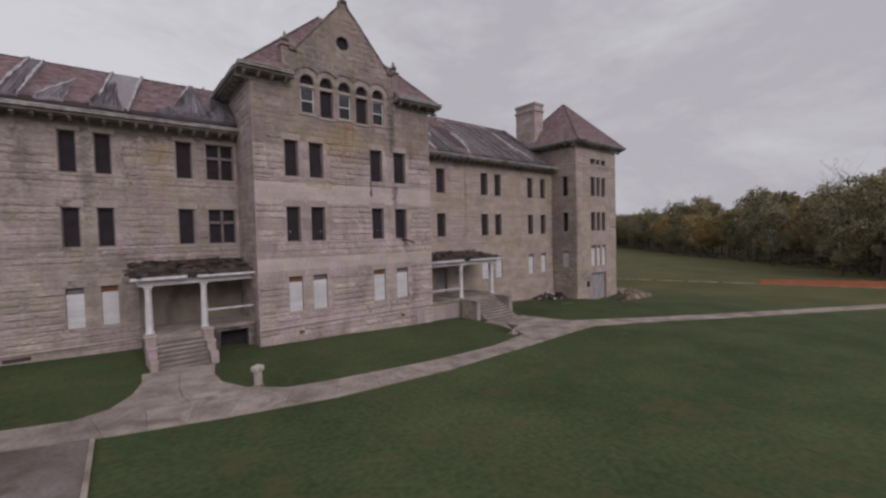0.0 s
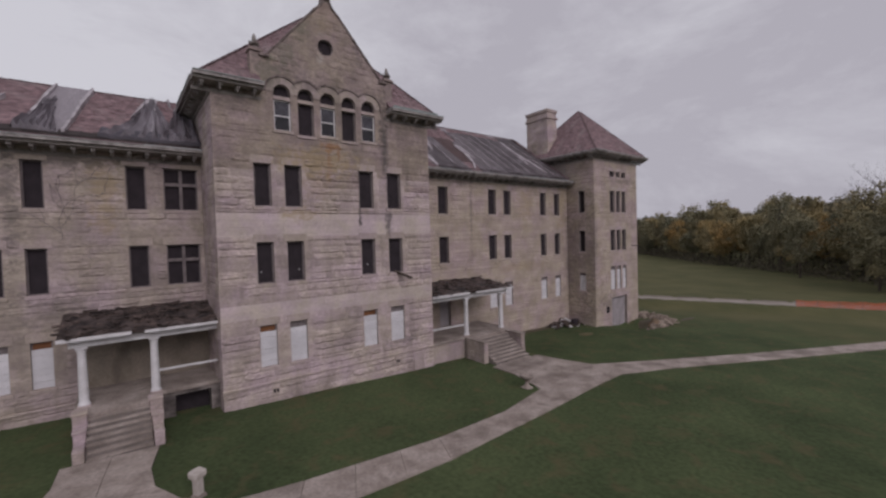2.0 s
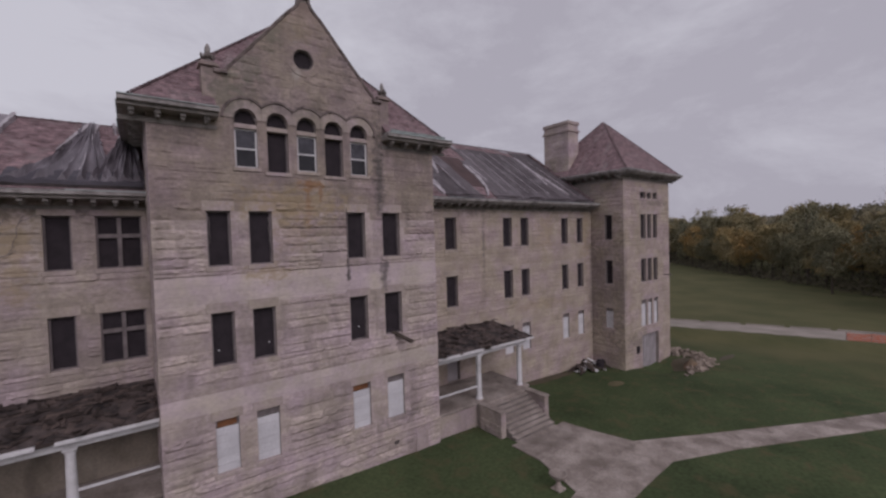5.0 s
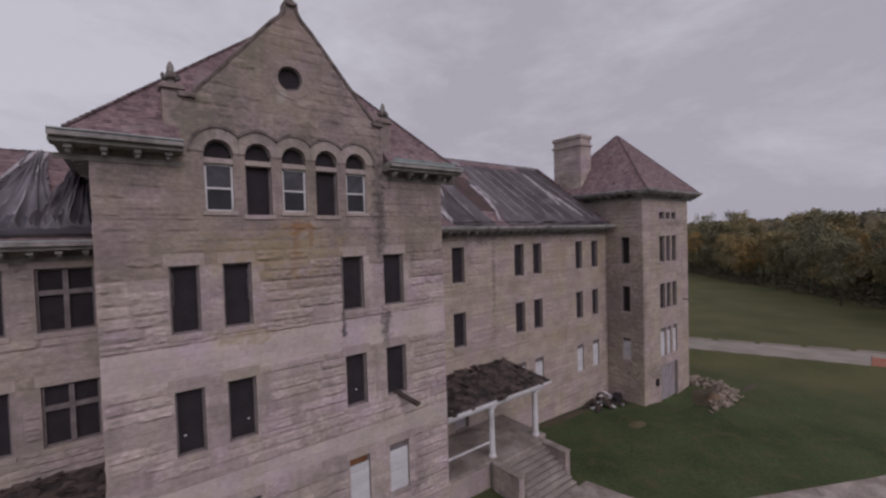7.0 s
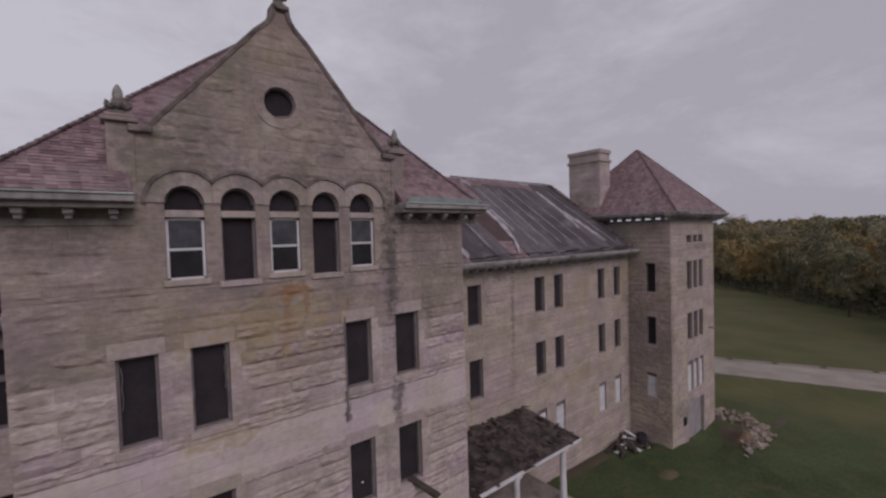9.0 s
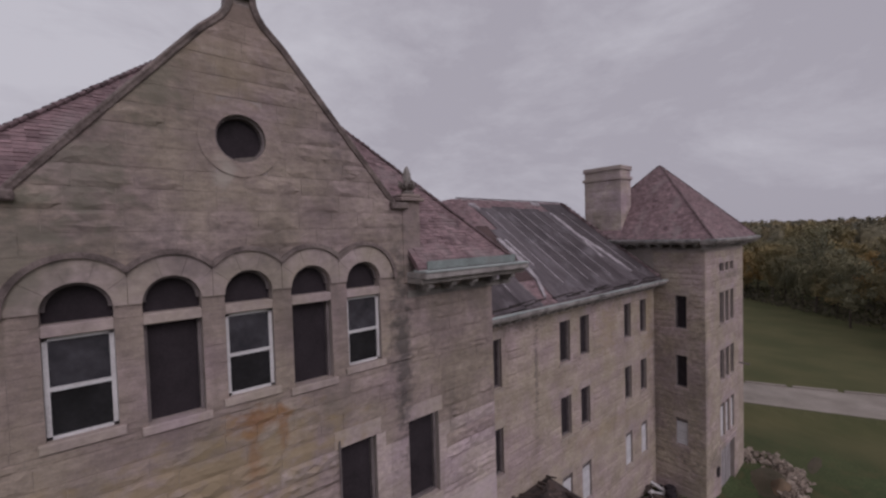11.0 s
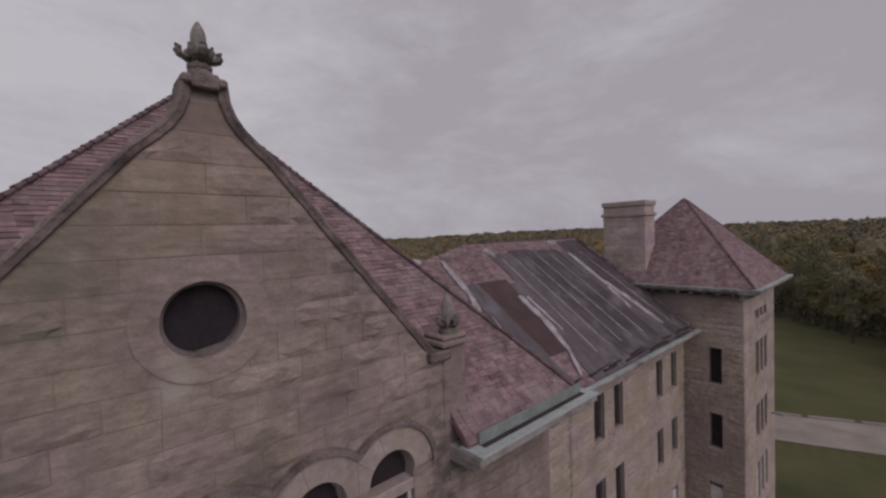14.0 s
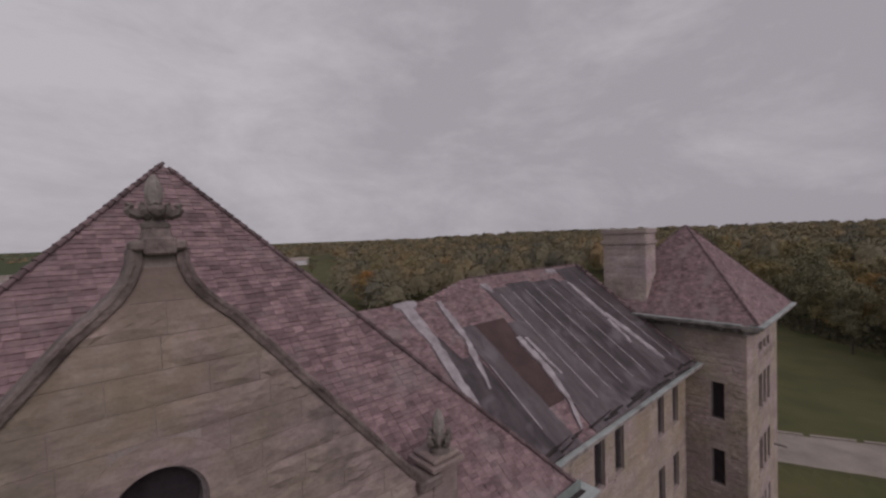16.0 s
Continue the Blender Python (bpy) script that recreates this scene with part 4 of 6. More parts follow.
bm = bmesh.new()
beam(bm, (41.3, TY, 8.65), (41.35, TY - 0.75, 8.62), 0.12, 0.1)
part("pipe_stub", bm, M_FRAME, building, "short grey pipe sticking out of the wall")
for a, b in ((15.4, 16.6),):
    d = part("door", obox(FR_WING, a + 0.05, b - 0.05, -0.32, -0.26, 2.5, 4.8), M_DOOR, building, "pale grey painted timber door")
    part("door_frame", obox(FR_WING, a, b, -0.3, -0.2, 4.8, 4.85), M_FRAME, d)

# ---- cornices, brackets and gutters ----
def cornice_run(fr, u0, u1, zt, out, step, upstand=False):
    """Eaves: a thin frieze, a projecting slab with a gutter lip, and a row of small brackets. zt is the top of the gutter."""
    body = part("cornice", obox(fr, u0, u1, 0.002, out - 0.16, zt - 0.34, zt - 0.2, 0.015), M_CORNICE, building, "weathered stained timber cornice")
    part("frieze", obox(fr, u0, u1, 0.0, 0.05, zt - 0.74, zt - 0.56, 0.01), M_CORNICE, body)
    part("fascia", obox(fr, u0, u1, 0.004, out + 0.01, zt - 0.198, zt - 0.036, 0.02), M_FASCIA, body, "pale broken fascia board")
    m = max(1, round((u1 - u0) / 2.7))
    for k in range(m):
        a, b = u0 + (u1 - u0) * k / m, u0 + (u1 - u0) * (k + 1) / m
        dz, dd = (crng.uniform(-0.03, 0.012), crng.uniform(-0.04, 0.03)) if m > 2 else (0.0, 0.0)
        part("gutter", obox(fr, a + 0.004, b - 0.004, 0.3, out + 0.05 + dd, zt - 0.034, zt + 0.018 + dz, 0.012), M_COPPER, body, "pale verdigris metal gutter")
    # flat dark strip on the gutter: the trough's inner shade is its colour
    if upstand:
        part("flashing", obox(fr, u0 + 0.3, u1 - 0.3, 0.53, 0.56, zt - 0.05, zt + 0.25, 0.006), M_VERDIGRIS, body, "standing verdigris flashing behind the gutter")
        part("trough", obox(fr, u0 + 0.3, u1 - 0.3, 0.562, out - 0.16, zt + 0.012, zt + 0.024), M_TROUGH, body, "dark strip for the shade inside the gutter trough")
    else:
        part("trough", obox(fr, u0 + 0.05, u1 - 0.05, 0.36, out - 0.3, zt + 0.01, zt + 0.026), M_TROUGH, body, "dark strip for the shade inside the gutter trough")
    n = max(2, round((u1 - u0) / step))
    me = None
    for k in range(n):
        u = u0 + (u1 - u0) * (k + 0.5) / n
        if me is None:
            b = obox(Frame2((0, 0, 0), fr.a, fr.n), -0.1, 0.1, 0.0, out - 0.3, -0.14, 0.0, 0.02)
            add(b, obox(Frame2((0, 0, 0), fr.a, fr.n), -0.07, 0.07, 0.0, out * 0.5, -0.25, -0.14, 0.02))
            ob = part("bracket", b, M_FASCIA, body)
            me = ob.data
        else:
            ob = new("bracket", me)
            ob.parent = body
        ob.location = fr.p(u, zt - 0.34, 0.0)


ZW = 15.95
crng = random.Random(9)
cornice_run(FR_WING, -62.0, PX0, ZW - LD, 1.1, 0.74)
cornice_run(FR_WING, PX1, TX0 - 0.1, ZW, 1.1, 0.74)
ZP = 18.73
cornice_run(FR_PAV, PX0 - 0.85, GC - 3.9, ZP, 0.85, 0.88)
cornice_run(FR_PAV, GC + 3.9, PX1 + 0.85, ZP, 0.85, 0.88, True)
cornice_run(FR_PAVL, -9.0, -0.001, ZP, 0.85, 0.88)
cornice_run(Frame2((PX1, 0, 0), (0, 1, 0), (1, 0, 0)), 0.001, 9.0, ZP, 0.85, 0.88)
cornice_run(FR_TOW, TX0 - 0.98, TX1 + 0.98, TZ - 0.03, 1.0, 0.8)
cornice_run(FR_TOWS, -10.2, -TY - 0.001, TZ - 0.03, 1.0, 0.8)


# ---- stones of the walls ----
def stone_geo(verts, faces, fr, ua0, ub0, ua1, ub1, z0, z1, amp, rng):
    rough = amp > 0.02
    nx = max(3, min(11, int((ub0 - ua0) / 0.17))) if rough else max(2, min(5, int((ub0 - ua0) / 0.3)))
    nz = 4 if rough else 2
    g = 0.002 + 0.004 * rng.random()
    base = len(verts)
    lift = rng.uniform(0.0, 0.008)
    for j in range(nz + 1):
        f = j / nz
        a, b = ua0 + (ua1 - ua0) * f + g, ub0 + (ub1 - ub0) * f - g
        z = z0 + g + (z1 - z0 - 2 * g) * f
        for i in range(nx + 1):
            k = i / nx
            edge = i in (0, nx) or j in (0, nz)
            d = lift + (amp * 0.12 * rng.random() if edge else amp * rng.uniform(0.35, 1.35) * (1.25 - 0.5 * f if rough else 1.0))
            jx = 0.0 if edge else rng.uniform(-0.05, 0.05)
            jz = 0.0 if edge else rng.uniform(-0.03, 0.03) * (z1 - z0) / 0.4
            verts.append(fr.p(a + (b - a) * k + jx, z + jz, d))
    w = nx + 1
    for j in range(nz):
        for i in range(nx):
            n = base + j * w + i
            if (i + j) % 2:
                faces.extend([(n, n + 1, n + 1 + w), (n, n + 1 + w, n + w)])
            else:
                faces.extend([(n, n + 1, n + w), (n + 1, n + 1 + w, n + w)])
    loop = [base + i for i in range(w)] + [base + j * w + nx for j in range(1, nz + 1)] + [base + nz * w + i for i in range(nx - 1, -1, -1)] + [base + j * w for j in range(nz - 1, 0, -1)]
    m = len(verts)
    for idx in loop:
        p = Vector(verts[idx])
        dd = (p - fr.o).dot(fr.n)
        verts.append(tuple(p - fr.n * (dd + 0.035)))
    for i in range(len(loop)):
        j = (i + 1) % len(loop)
        faces.append((loop[j], loop[i], m + i, m + j))


def blocked_rects(openings):
    out = []
    for a, b, c, d in openings:
        out += [(a, b, c, d), (a - 0.16, b + 0.16, d, d + 0.42), (a - 0.1, b + 0.1, c - 0.19, c)]
    return out


def levels(z0, z1, breaks, height):
    zs = sorted({z0, z1, *[z for z in breaks if z0 + 0.1 < z < z1 - 0.1]})
    zs = [z for i, z in enumerate(zs) if i == 0 or z - zs[i - 1] > 0.12 or z == z1]
    out = []
    for a, b in zip(zs, zs[1:]):
        n = max(1, round((b - a) / height))
        out += [(a + (b - a) * k / n, a + (b - a) * (k + 1) / n) for k in range(n)]
    return out


def lay(fr, u0, u1, z0, z1, openings, height, length, amp_of, rng, bound=None):
    """Courses of stones round the openings: (ua0, ub0, ua1, ub1, z0, z1, amp)."""
    rects = blocked_rects(openings)
    breaks = [v for r in rects for v in r[2:]]
    edges = {v for o in openings for v in o[:2]}
    stones = []
    for a, b in levels(z0, z1, breaks, height):
        mid = (a + b) / 2
        lo, hi = (u0, u1) if bound is None else bound(mid)
        free = [(lo, hi)]
        for r in rects:
            if r[2] < mid < r[3]:
                nxt = []
                for p, q in free:
                    if r[1] <= p or r[0] >= q:
                        nxt.append((p, q))
                    else:
                        if r[0] - p > 0.04:
                            nxt.append((p, r[0]))
                        if q - r[1] > 0.04:
                            nxt.append((r[1], q))
                free = nxt
        for p, q in free:
            u = p
            smooth_end = q in edges and q - p > 1.1
            while u < q - 0.02:
                dressed = u == p and u in edges
                e = u + (rng.choice((0.3, 0.45)) if dressed else rng.uniform(*length))
                stop = q - 0.4
                if smooth_end and u < stop - 0.01 and e > stop - 0.3:
                    e = stop
                elif smooth_end and u >= stop - 0.01:
                    e, dressed = q, True
                if q - e < length[0] * 0.6:
                    e = q
                da = db = da1 = db1 = 0.0
                if bound is not None:
                    b0, b1 = bound(a), bound(b)
                    if u == lo:
                        da, da1 = b0[0] - lo, b1[0] - lo
                    if e == hi:
                        db, db1 = b0[1] - hi, b1[1] - hi
                stones.append((u + da, e + db, u + da1, e + db1, a, b, 0.012 if dressed else amp_of(u, e, mid, rng)))
                u = e
    return stones


def set_stones(fr, stones, parent, pick, rng, limit=300, own_mat=None, rest=None):
    """The picked stones become blocks of their own, the rest one joined part."""
    verts, faces, own = [], [], 0
    own_mat = own_mat or M_STONE_P
    for s in stones:
        if own < limit and pick(s):
            v, f = [], []
            stone_geo(v, f, fr, *s[:7], rng)
            raw_part("stone", v, f, own_mat, parent)
            own += 1
        else:
            stone_geo(verts, faces, fr, *s[:7], rng)
    if verts:
        raw_part("stonework", verts, faces, rest or (M_STONE if own_mat is M_STONE_P else M_STONE_U), parent, kind="stuff")


rng = random.Random(7)


def pav_amp(u, e, z, r):
    if z > 15.03:
        return r.uniform(0.006, 0.03)
    if 10.56 < z < 11.87 or 6.1 < z < 6.92:
        return 0.005
    if 7 * r.random() < 1 or (e - u < 1.0 and (PX[0][1] - 0.1 < u < PX[1][0] or PX[2][1] - 0.1 < u < PX[3][0])):
        return 0.015
    return r.uniform(0.028, 0.066)


stones = []
for za, zb, hh, ll in ((0.5, 6.1, 0.37, (0.8, 2.3)), (6.1, 6.92, 0.41, (1.8, 3.6)), (6.92, 10.56, 0.37, (0.8, 2.3)), (10.56, 11.87, 0.44, (1.8, 3.6)), (11.87, 15.03, 0.37, (0.7, 2.0))):
    stones += lay(FR_PAV, PX0, PX1, za, zb, pav_open, hh, ll, pav_amp, rng)
stones += lay(FR_PAV, PX0, PX1, 15.03, PTOP, pav_open, 0.4, (0.5, 1.4), pav_amp, rng)
grimy = [0.9 * noise.noise((s[0] * 0.3, 0.0, s[4] * 0.55)) + 0.12 * rng.random() + (s[4] - 14.3) / 2.6 > 0 for s in stones]
band = [10.56 < (s[4] + s[5]) / 2 < 11.87 or 6.1 < (s[4] + s[5]) / 2 < 6.92 for s in stones]
set_stones(FR_PAV, [s for s, k in zip(stones, band) if k], W_PAV, lambda s: False, rng, rest=M_BAND)
set_stones(FR_PAV, [s for s, k, p in zip(stones, grimy, band) if not k and not p], W_PAV, lambda s: s[4] > 11.77, rng, 170)
set_stones(FR_PAV, [s for s, k in zip(stones, grimy) if k], W_PAV, lambda s: True, rng, 125, M_STONE_UP)


def gab_bound(z):
    return GC - gable_half(z) + 0.05, GC + gable_half(z) - 0.05


gst = []
for s in lay(FR_PAV, 0, 1, PTOP, GZT - 0.2, [], 0.37, (0.45, 1.25), lambda u, e, z, r: r.uniform(0.004, 0.034), rng, gab_bound):
    zm = (s[4] + s[5]) / 2
    h = [v for v in (abs(s[4] - OC[1]), abs(s[5] - OC[1]), abs(zm - OC[1]))]
    near = min(h)
    if s[4] < OC[1] < s[5]:
        near = 0.0
    far = max(abs(s[4] - OC[1]), abs(s[5] - OC[1]))
    cut = max(math.sqrt(max(0.0, RING ** 2 - far ** 2)) - 0.02, math.sqrt(max(0.0, (OCR + 0.12) ** 2 - near ** 2)), 0.0)
    if cut and s[0] < OC[0] + RING and s[1] > OC[0] - RING:
        s = (*s[:6], 0.012)
    pieces = [s]
    if cut:
        pieces = []
        if s[0] < OC[0] - cut - 0.1:
            pieces.append((s[0], min(s[1], OC[0] - cut), s[2], min(s[3], OC[0] - cut), *s[4:]))
        if s[1] > OC[0] + cut + 0.1:
            pieces.append((max(s[0], OC[0] + cut), s[1], max(s[2], OC[0] + cut), s[3], *s[4:]))
    for q in pieces:
        if q[1] - q[0] > 0.12:
            gst.append(q)
set_stones(FR_PAV, gst, W_GAB, lambda s: True, rng, 300, M_STONE_UP)

l_amp = lambda u, e, z, r: 0.012 if (10.62 < z < 11.87 or 6.15 < z < 6.97) else r.uniform(0.01, 0.036)  # noqa: E731
set_stones(FR_WING, lay(FR_WING, -34.0, PX0, 0.9, WTOP - 0.3, l_open, 0.37, (0.8, 2.2), lambda u, e, z, r: 1.5 * l_amp(u, e, z, r), rng), W_LEFT, lambda s: False, rng, rest=M_STONE_L)
set_stones(FR_WING, lay(FR_WING, PX1, TX0, -0.6, WTOP - 0.3, r_open, 0.37, (0.8, 2.2), l_amp, rng), W_RIGHT, lambda s: False, rng, rest=M_STONE_W)
set_stones(FR_TOW, lay(FR_TOW, TX0, TX1, -1.5, TTOP - 0.3, t_open, 0.4, (0.7, 1.6), l_amp, rng), W_TOW, lambda s: False, rng, rest=M_STONE_W)
set_stones(FR_TOWS, lay(FR_TOWS, -WY, -TY, -1.5, TTOP - 0.3, ts_open, 0.4, (0.6, 1.4), l_amp, rng), W_TOWS, lambda s: False, rng, rest=M_STONE_W)
set_stones(FR_PAVL, lay(FR_PAVL, -WY, 0.0, 0.5, PTOP, [], 0.38, (0.6, 1.4), l_amp, rng), W_PAVL, lambda s: False, rng)
FR_CH = Frame2((CX, 0, 0), (0, -1, 0), (-1, 0, 0))
set_stones(FR_CH, lay(FR_CH, -CY1, -CY0, 18.0, 23.64, [], 0.42, (0.6, 1.3), lambda u, e, z, r: 0.02, rng), CHIM, lambda s: False, rng)
FR_CH2 = Frame2((0, CY0, 0), (1, 0, 0), (0, -1, 0))
set_stones(FR_CH2, lay(FR_CH2, CX, CX + 1.7, 17.0, 23.64, [], 0.42, (0.5, 0.9), lambda u, e, z, r: 0.02, rng), CHIM, lambda s: False, rng)
# plinth ledge along the base and small cellar vents
part("water_table", obox(FR_PAV, PX0 - 0.06, PX1 + 0.06, -0.02, 0.1, 2.4, 2.57, 0.03), M_ASHLAR, building, "projecting stone ledge")
part("water_table", obox(FR_WING, -34.0, -7.98, -0.02, 0.13, 2.3, 2.44, 0.03), M_ASHLAR, building, "projecting stone ledge")
for k in range(6):
    u = -30.0 + 3.1 * k + 0.8 * (k % 2)
    part("footing_gap", obox(FR_WING, u, u + 1.1, -0.03, 0.06, 2.0, 2.2, 0.02), M_BARK, building, "brown broken footing stone")
for u in (0.63, 8.59):
    vt = part("cellar_vent", obox(FR_PAV, u - 0.2, u + 0.2, 0.0, 0.05, 1.83, 2.16, 0.01), M_ASHLAR, building)
    # dark plates on the face, drawn for the unlit vent holes
    part("slot", obox(FR_PAV, u - 0.14, u - 0.02, 0.04, 0.056, 1.89, 2.1), M_DARK, vt)
    part("slot", obox(FR_PAV, u + 0.02, u + 0.14, 0.04, 0.056, 1.89, 2.1), M_DARK, vt)
part("meter_hatch", obox(FR_PAV, 9.85, 10.7, 0.0, 0.09, 1.05, 2.34, 0.02), M_ASHLAR, building, "pale stone-coloured service hatch")
# iron downpipe stains come from these two pipes
for u, z0, z1 in ((6.1, 11.5, 14.82),):
    bm = bmesh.new()
    beam(bm, (u, -0.09, z0), (u, -0.09, z1), 0.032, 0.032)
    beam(bm, (u, -0.09, z0), (u, -0.16, z0 - 0.25), 0.07, 0.09)
    part("downpipe", bm, M_FRAME, building, "thin rusted iron pipe")

# ---- porches ----
def column(parent, x, y, z0, z1):
    bm = bmesh.new()
    lathe(bm, [(0.23, z0), (0.23, z0 + 0.08), (0.185, z0 + 0.14), (0.19, z0 + 0.5), (0.16, z1 - 0.3), (0.16, z1 - 0.24), (0.19, z1 - 0.22), (0.17, z1 - 0.18), (0.2, z1 - 0.1), (0.2, z1 - 0.08)], x, y, 14)
    box(bm, x - 0.22, x + 0.22, y - 0.22, y + 0.22, z1 - 0.08, z1)
    part("column", bm, M_WHITE, parent, "white peeling timber column", smooth=False)


def debris(parent, x0, x1, y0, y1, z0, z1, n, rng):
    """Rotten boards, shingles and leaves heaped on a collapsed porch roof."""
    v, f = [], []
    for k in range(n):
        x, t = rng.uniform(x0, x1), rng.random()
        y = y0 + (y1 - y0) * t
        z = z0 + (z1 - z0) * t + rng.uniform(-0.02, 0.09) + 0.06 * noise.noise((x * 0.9, y * 0.9, 0.0))
        l, w, h = rng.uniform(0.15, 1.2), rng.uniform(0.06, 0.26), rng.uniform(0.03, 0.09)
        m = Matrix.Translation((x, y, z)) @ Euler((rng.uniform(-0.3, 0.3), rng.uniform(-0.2, 0.2), rng.uniform(0, 6.28))).to_matrix().to_4x4()
        n0 = len(v)
        for sx, sy, sz in ((-1, -1, -1), (1, -1, -1), (1, 1, -1), (-1, 1, -1), (-1, -1, 1), (1, -1, 1), (1, 1, 1), (-1, 1, 1)):
            v.append(tuple(m @ Vector((sx * l / 2, sy * w / 2, sz * h / 2))))
        for q in ((3, 2, 1, 0), (4, 5, 6, 7), (0, 1, 5, 4), (1, 2, 6, 5), (2, 3, 7, 6), (3, 0, 4, 7)):
            f.append(tuple(n0 + i for i in q))
    raw_part("roof_debris", v, f, M_DEBRIS, parent, "rotten boards and leaves", kind="stuff")


def porch(x0, x1, posts, yf, floor_y, steps_x, steps_y0, n_steps, tread, rise, attach_left, label, rng, fz, zt, pitch, hole=None):
    po = thing("porch", label, "porch")
    gz = ground_z((x0 + x1) / 2, 0)
    part("landing", boxed(steps_x[0] - 0.42, steps_x[1] + 0.42, floor_y, yf - 0.3, gz - 0.4, fz, bevel=0.02), M_CONC, po, "stained concrete landing")
    part("deck", boxed(min(x0, x1) + 0.1, max(x0, x1), yf - 0.32, WY - 0.05, fz - 0.18, fz, bevel=0.02), M_CONC, po, "stained concrete porch floor")
    gz = ground_z((x0 + x1) / 2, 0)
    bx = (min(x0, x1) + 0.2, max(x0, x1))
    if hole:
        ha, hb, hz = hole
        bm = boxed(bx[0], ha, yf - 0.2, WY - 0.05, gz - 0.4, fz - 0.18)
        box(bm, hb, bx[1], yf - 0.2, WY - 0.05, gz - 0.4, fz - 0.18)
        box(bm, ha, hb, yf - 0.2, WY - 0.05, hz, fz - 0.18)
        box(bm, ha, hb, yf + 1.2, WY - 0.05, gz - 0.4, hz)
        part("base_wall", bm, M_GRIME, po, "stained stone porch base with a dark cellar opening")
        # black sheet stands for the unlit cellar, no door leaf
        part("cellar_void_sheet", boxed(ha, hb, yf + 0.5, yf + 0.55, gz - 0.3, hz), M_DARK, po, "black sheet for the unlit cellar")
    else:
        part("base_wall", boxed(*bx, yf - 0.2, WY - 0.05, gz - 0.4, fz - 0.18), M_ASHLAR, po, "rough stone porch base")
    for x in posts:
        part("pier", boxed(x - 0.27, x + 0.27, yf - 0.27, yf + 0.27, gz - 0.4, fz + 0.05, bevel=0.03), M_ASHLAR, po)
        column(po, x, yf, fz + 0.05, zt)
    bx0, bx1 = x0, x1
    bm = boxed(bx0, bx1, yf - 0.18, yf + 0.18, zt, zt + 0.36, bevel=0.02)
    end = bx0 if attach_left == "right" else bx1
    box(bm, *sorted((end, end + (0.34 if end == bx0 else -0.34))), yf + 0.18, WY - 0.02, zt, zt + 0.34)
    part("beam", bm, M_WHITE, po, "white peeling timber beam")
    bm = bmesh.new()
    a, b = yf - 0.5, WY - 0.04
    z0, z1 = zt + 0.38, zt + 0.38 + pitch
    e0, e1 = (bx0 - 0.35, bx1) if attach_left == "right" else (bx0, bx1 + 0.35)
    vs = [bm.verts.new(p) for p in ((e0, a, z0), (e1, a, z0), (e1, b, z1), (e0, b, z1), (e0, a, z0 + 0.12), (e1, a, z0 + 0.12), (e1, b, z1 + 0.12), (e0, b, z1 + 0.12))]
    for q in ((3, 2, 1, 0), (4, 5, 6, 7), (0, 1, 5, 4), (1, 2, 6, 5), (2, 3, 7, 6), (3, 0, 4, 7)):
        bm.faces.new([vs[i] for i in q])
    part("roof", bm, M_DEBRIS, po, "rotten sagging porch roof")
    part("gutter_board", boxed(e0, e0 + (e1 - e0) * 0.42, a - 0.1, a, z0 - 0.02, z0 + 0.14, bevel=0.01), M_WHITE, po, "broken white gutter board")
    part("gutter_board", boxed(e0 + (e1 - e0) * 0.5, e1, a - 0.07, a, z0 - 0.04, z0 + 0.1, bevel=0.01), M_WHITE, po, "broken white gutter board")
    v, f = [], []
    nx, ny = 44, 16
    for j in range(ny + 1):
        for i in range(nx + 1):
            x, y = e0 + 0.03 + (e1 - e0 - 0.06) * i / nx, a + 0.02 + (b - a - 0.04) * j / ny
            h = 0.0 if i in (0, nx) or j in (0, ny) else 0.07 + 0.1 * noise.noise((x * 0.8, y * 1.1, 2.0)) + 0.08 * noise.noise((x * 3.1, y * 3.4, 7.0))
            v.append((x, y, z0 + (z1 - z0) * j / ny + 0.115 + max(0.0, h)))
    for j in range(ny):
        for i in range(nx):
            k = j * (nx + 1) + i
            f.append((k, k + 1, k + nx + 2, k + nx + 1))
    raw_part("leaf_mat", v, f, M_MAT, po, "rotten mat of leaves, soil and shingles")
    debris(po, e0 + 0.1, e1 - 0.1, a + 0.05, b - 0.1, z0 + 0.13, z1 + 0.16, 190, rng)
    # steps
    sx0, sx1 = steps_x
    for k in range(n_steps):
        y1 = steps_y0 - k * tread
        z = fz - (k + 1) * rise
        # riser takes the shaded tone, tread the plain concrete
        st = part("step", boxed(sx0, sx1, y1 - tread + 0.03, y1, ground_z(sx0, y1) - 0.3, z - 0.06), M_RISER, po)
        part("tread", boxed(sx0 + 0.003, sx1 - 0.003, y1 - tread - 0.02, y1 - 0.002, z - 0.06, z, bevel=0.012), M_CONC, st)
    yend = steps_y0 - n_steps * tread
    for xa in (sx0 - 0.42, sx1 + 0.02):
        if hole:
            ck = part("cheek_wall", boxed(xa - 0.05, xa + 0.45, steps_y0 - 0.5, steps_y0 + 0.1, gz - 0.5, fz + 0.12, bevel=0.03), M_STONE_P, po, "stepped rough stone cheek wall")
            part("block", boxed(xa, xa + 0.42, steps_y0 - 1.15, steps_y0 - 0.502, gz - 0.5, fz - 0.42, bevel=0.03), M_STONE_P, ck)
            part("block", boxed(xa + 0.02, xa + 0.4, yend + 0.02, steps_y0 - 1.152, gz - 0.5, fz - 0.78, bevel=0.03), M_STONE_P, ck)
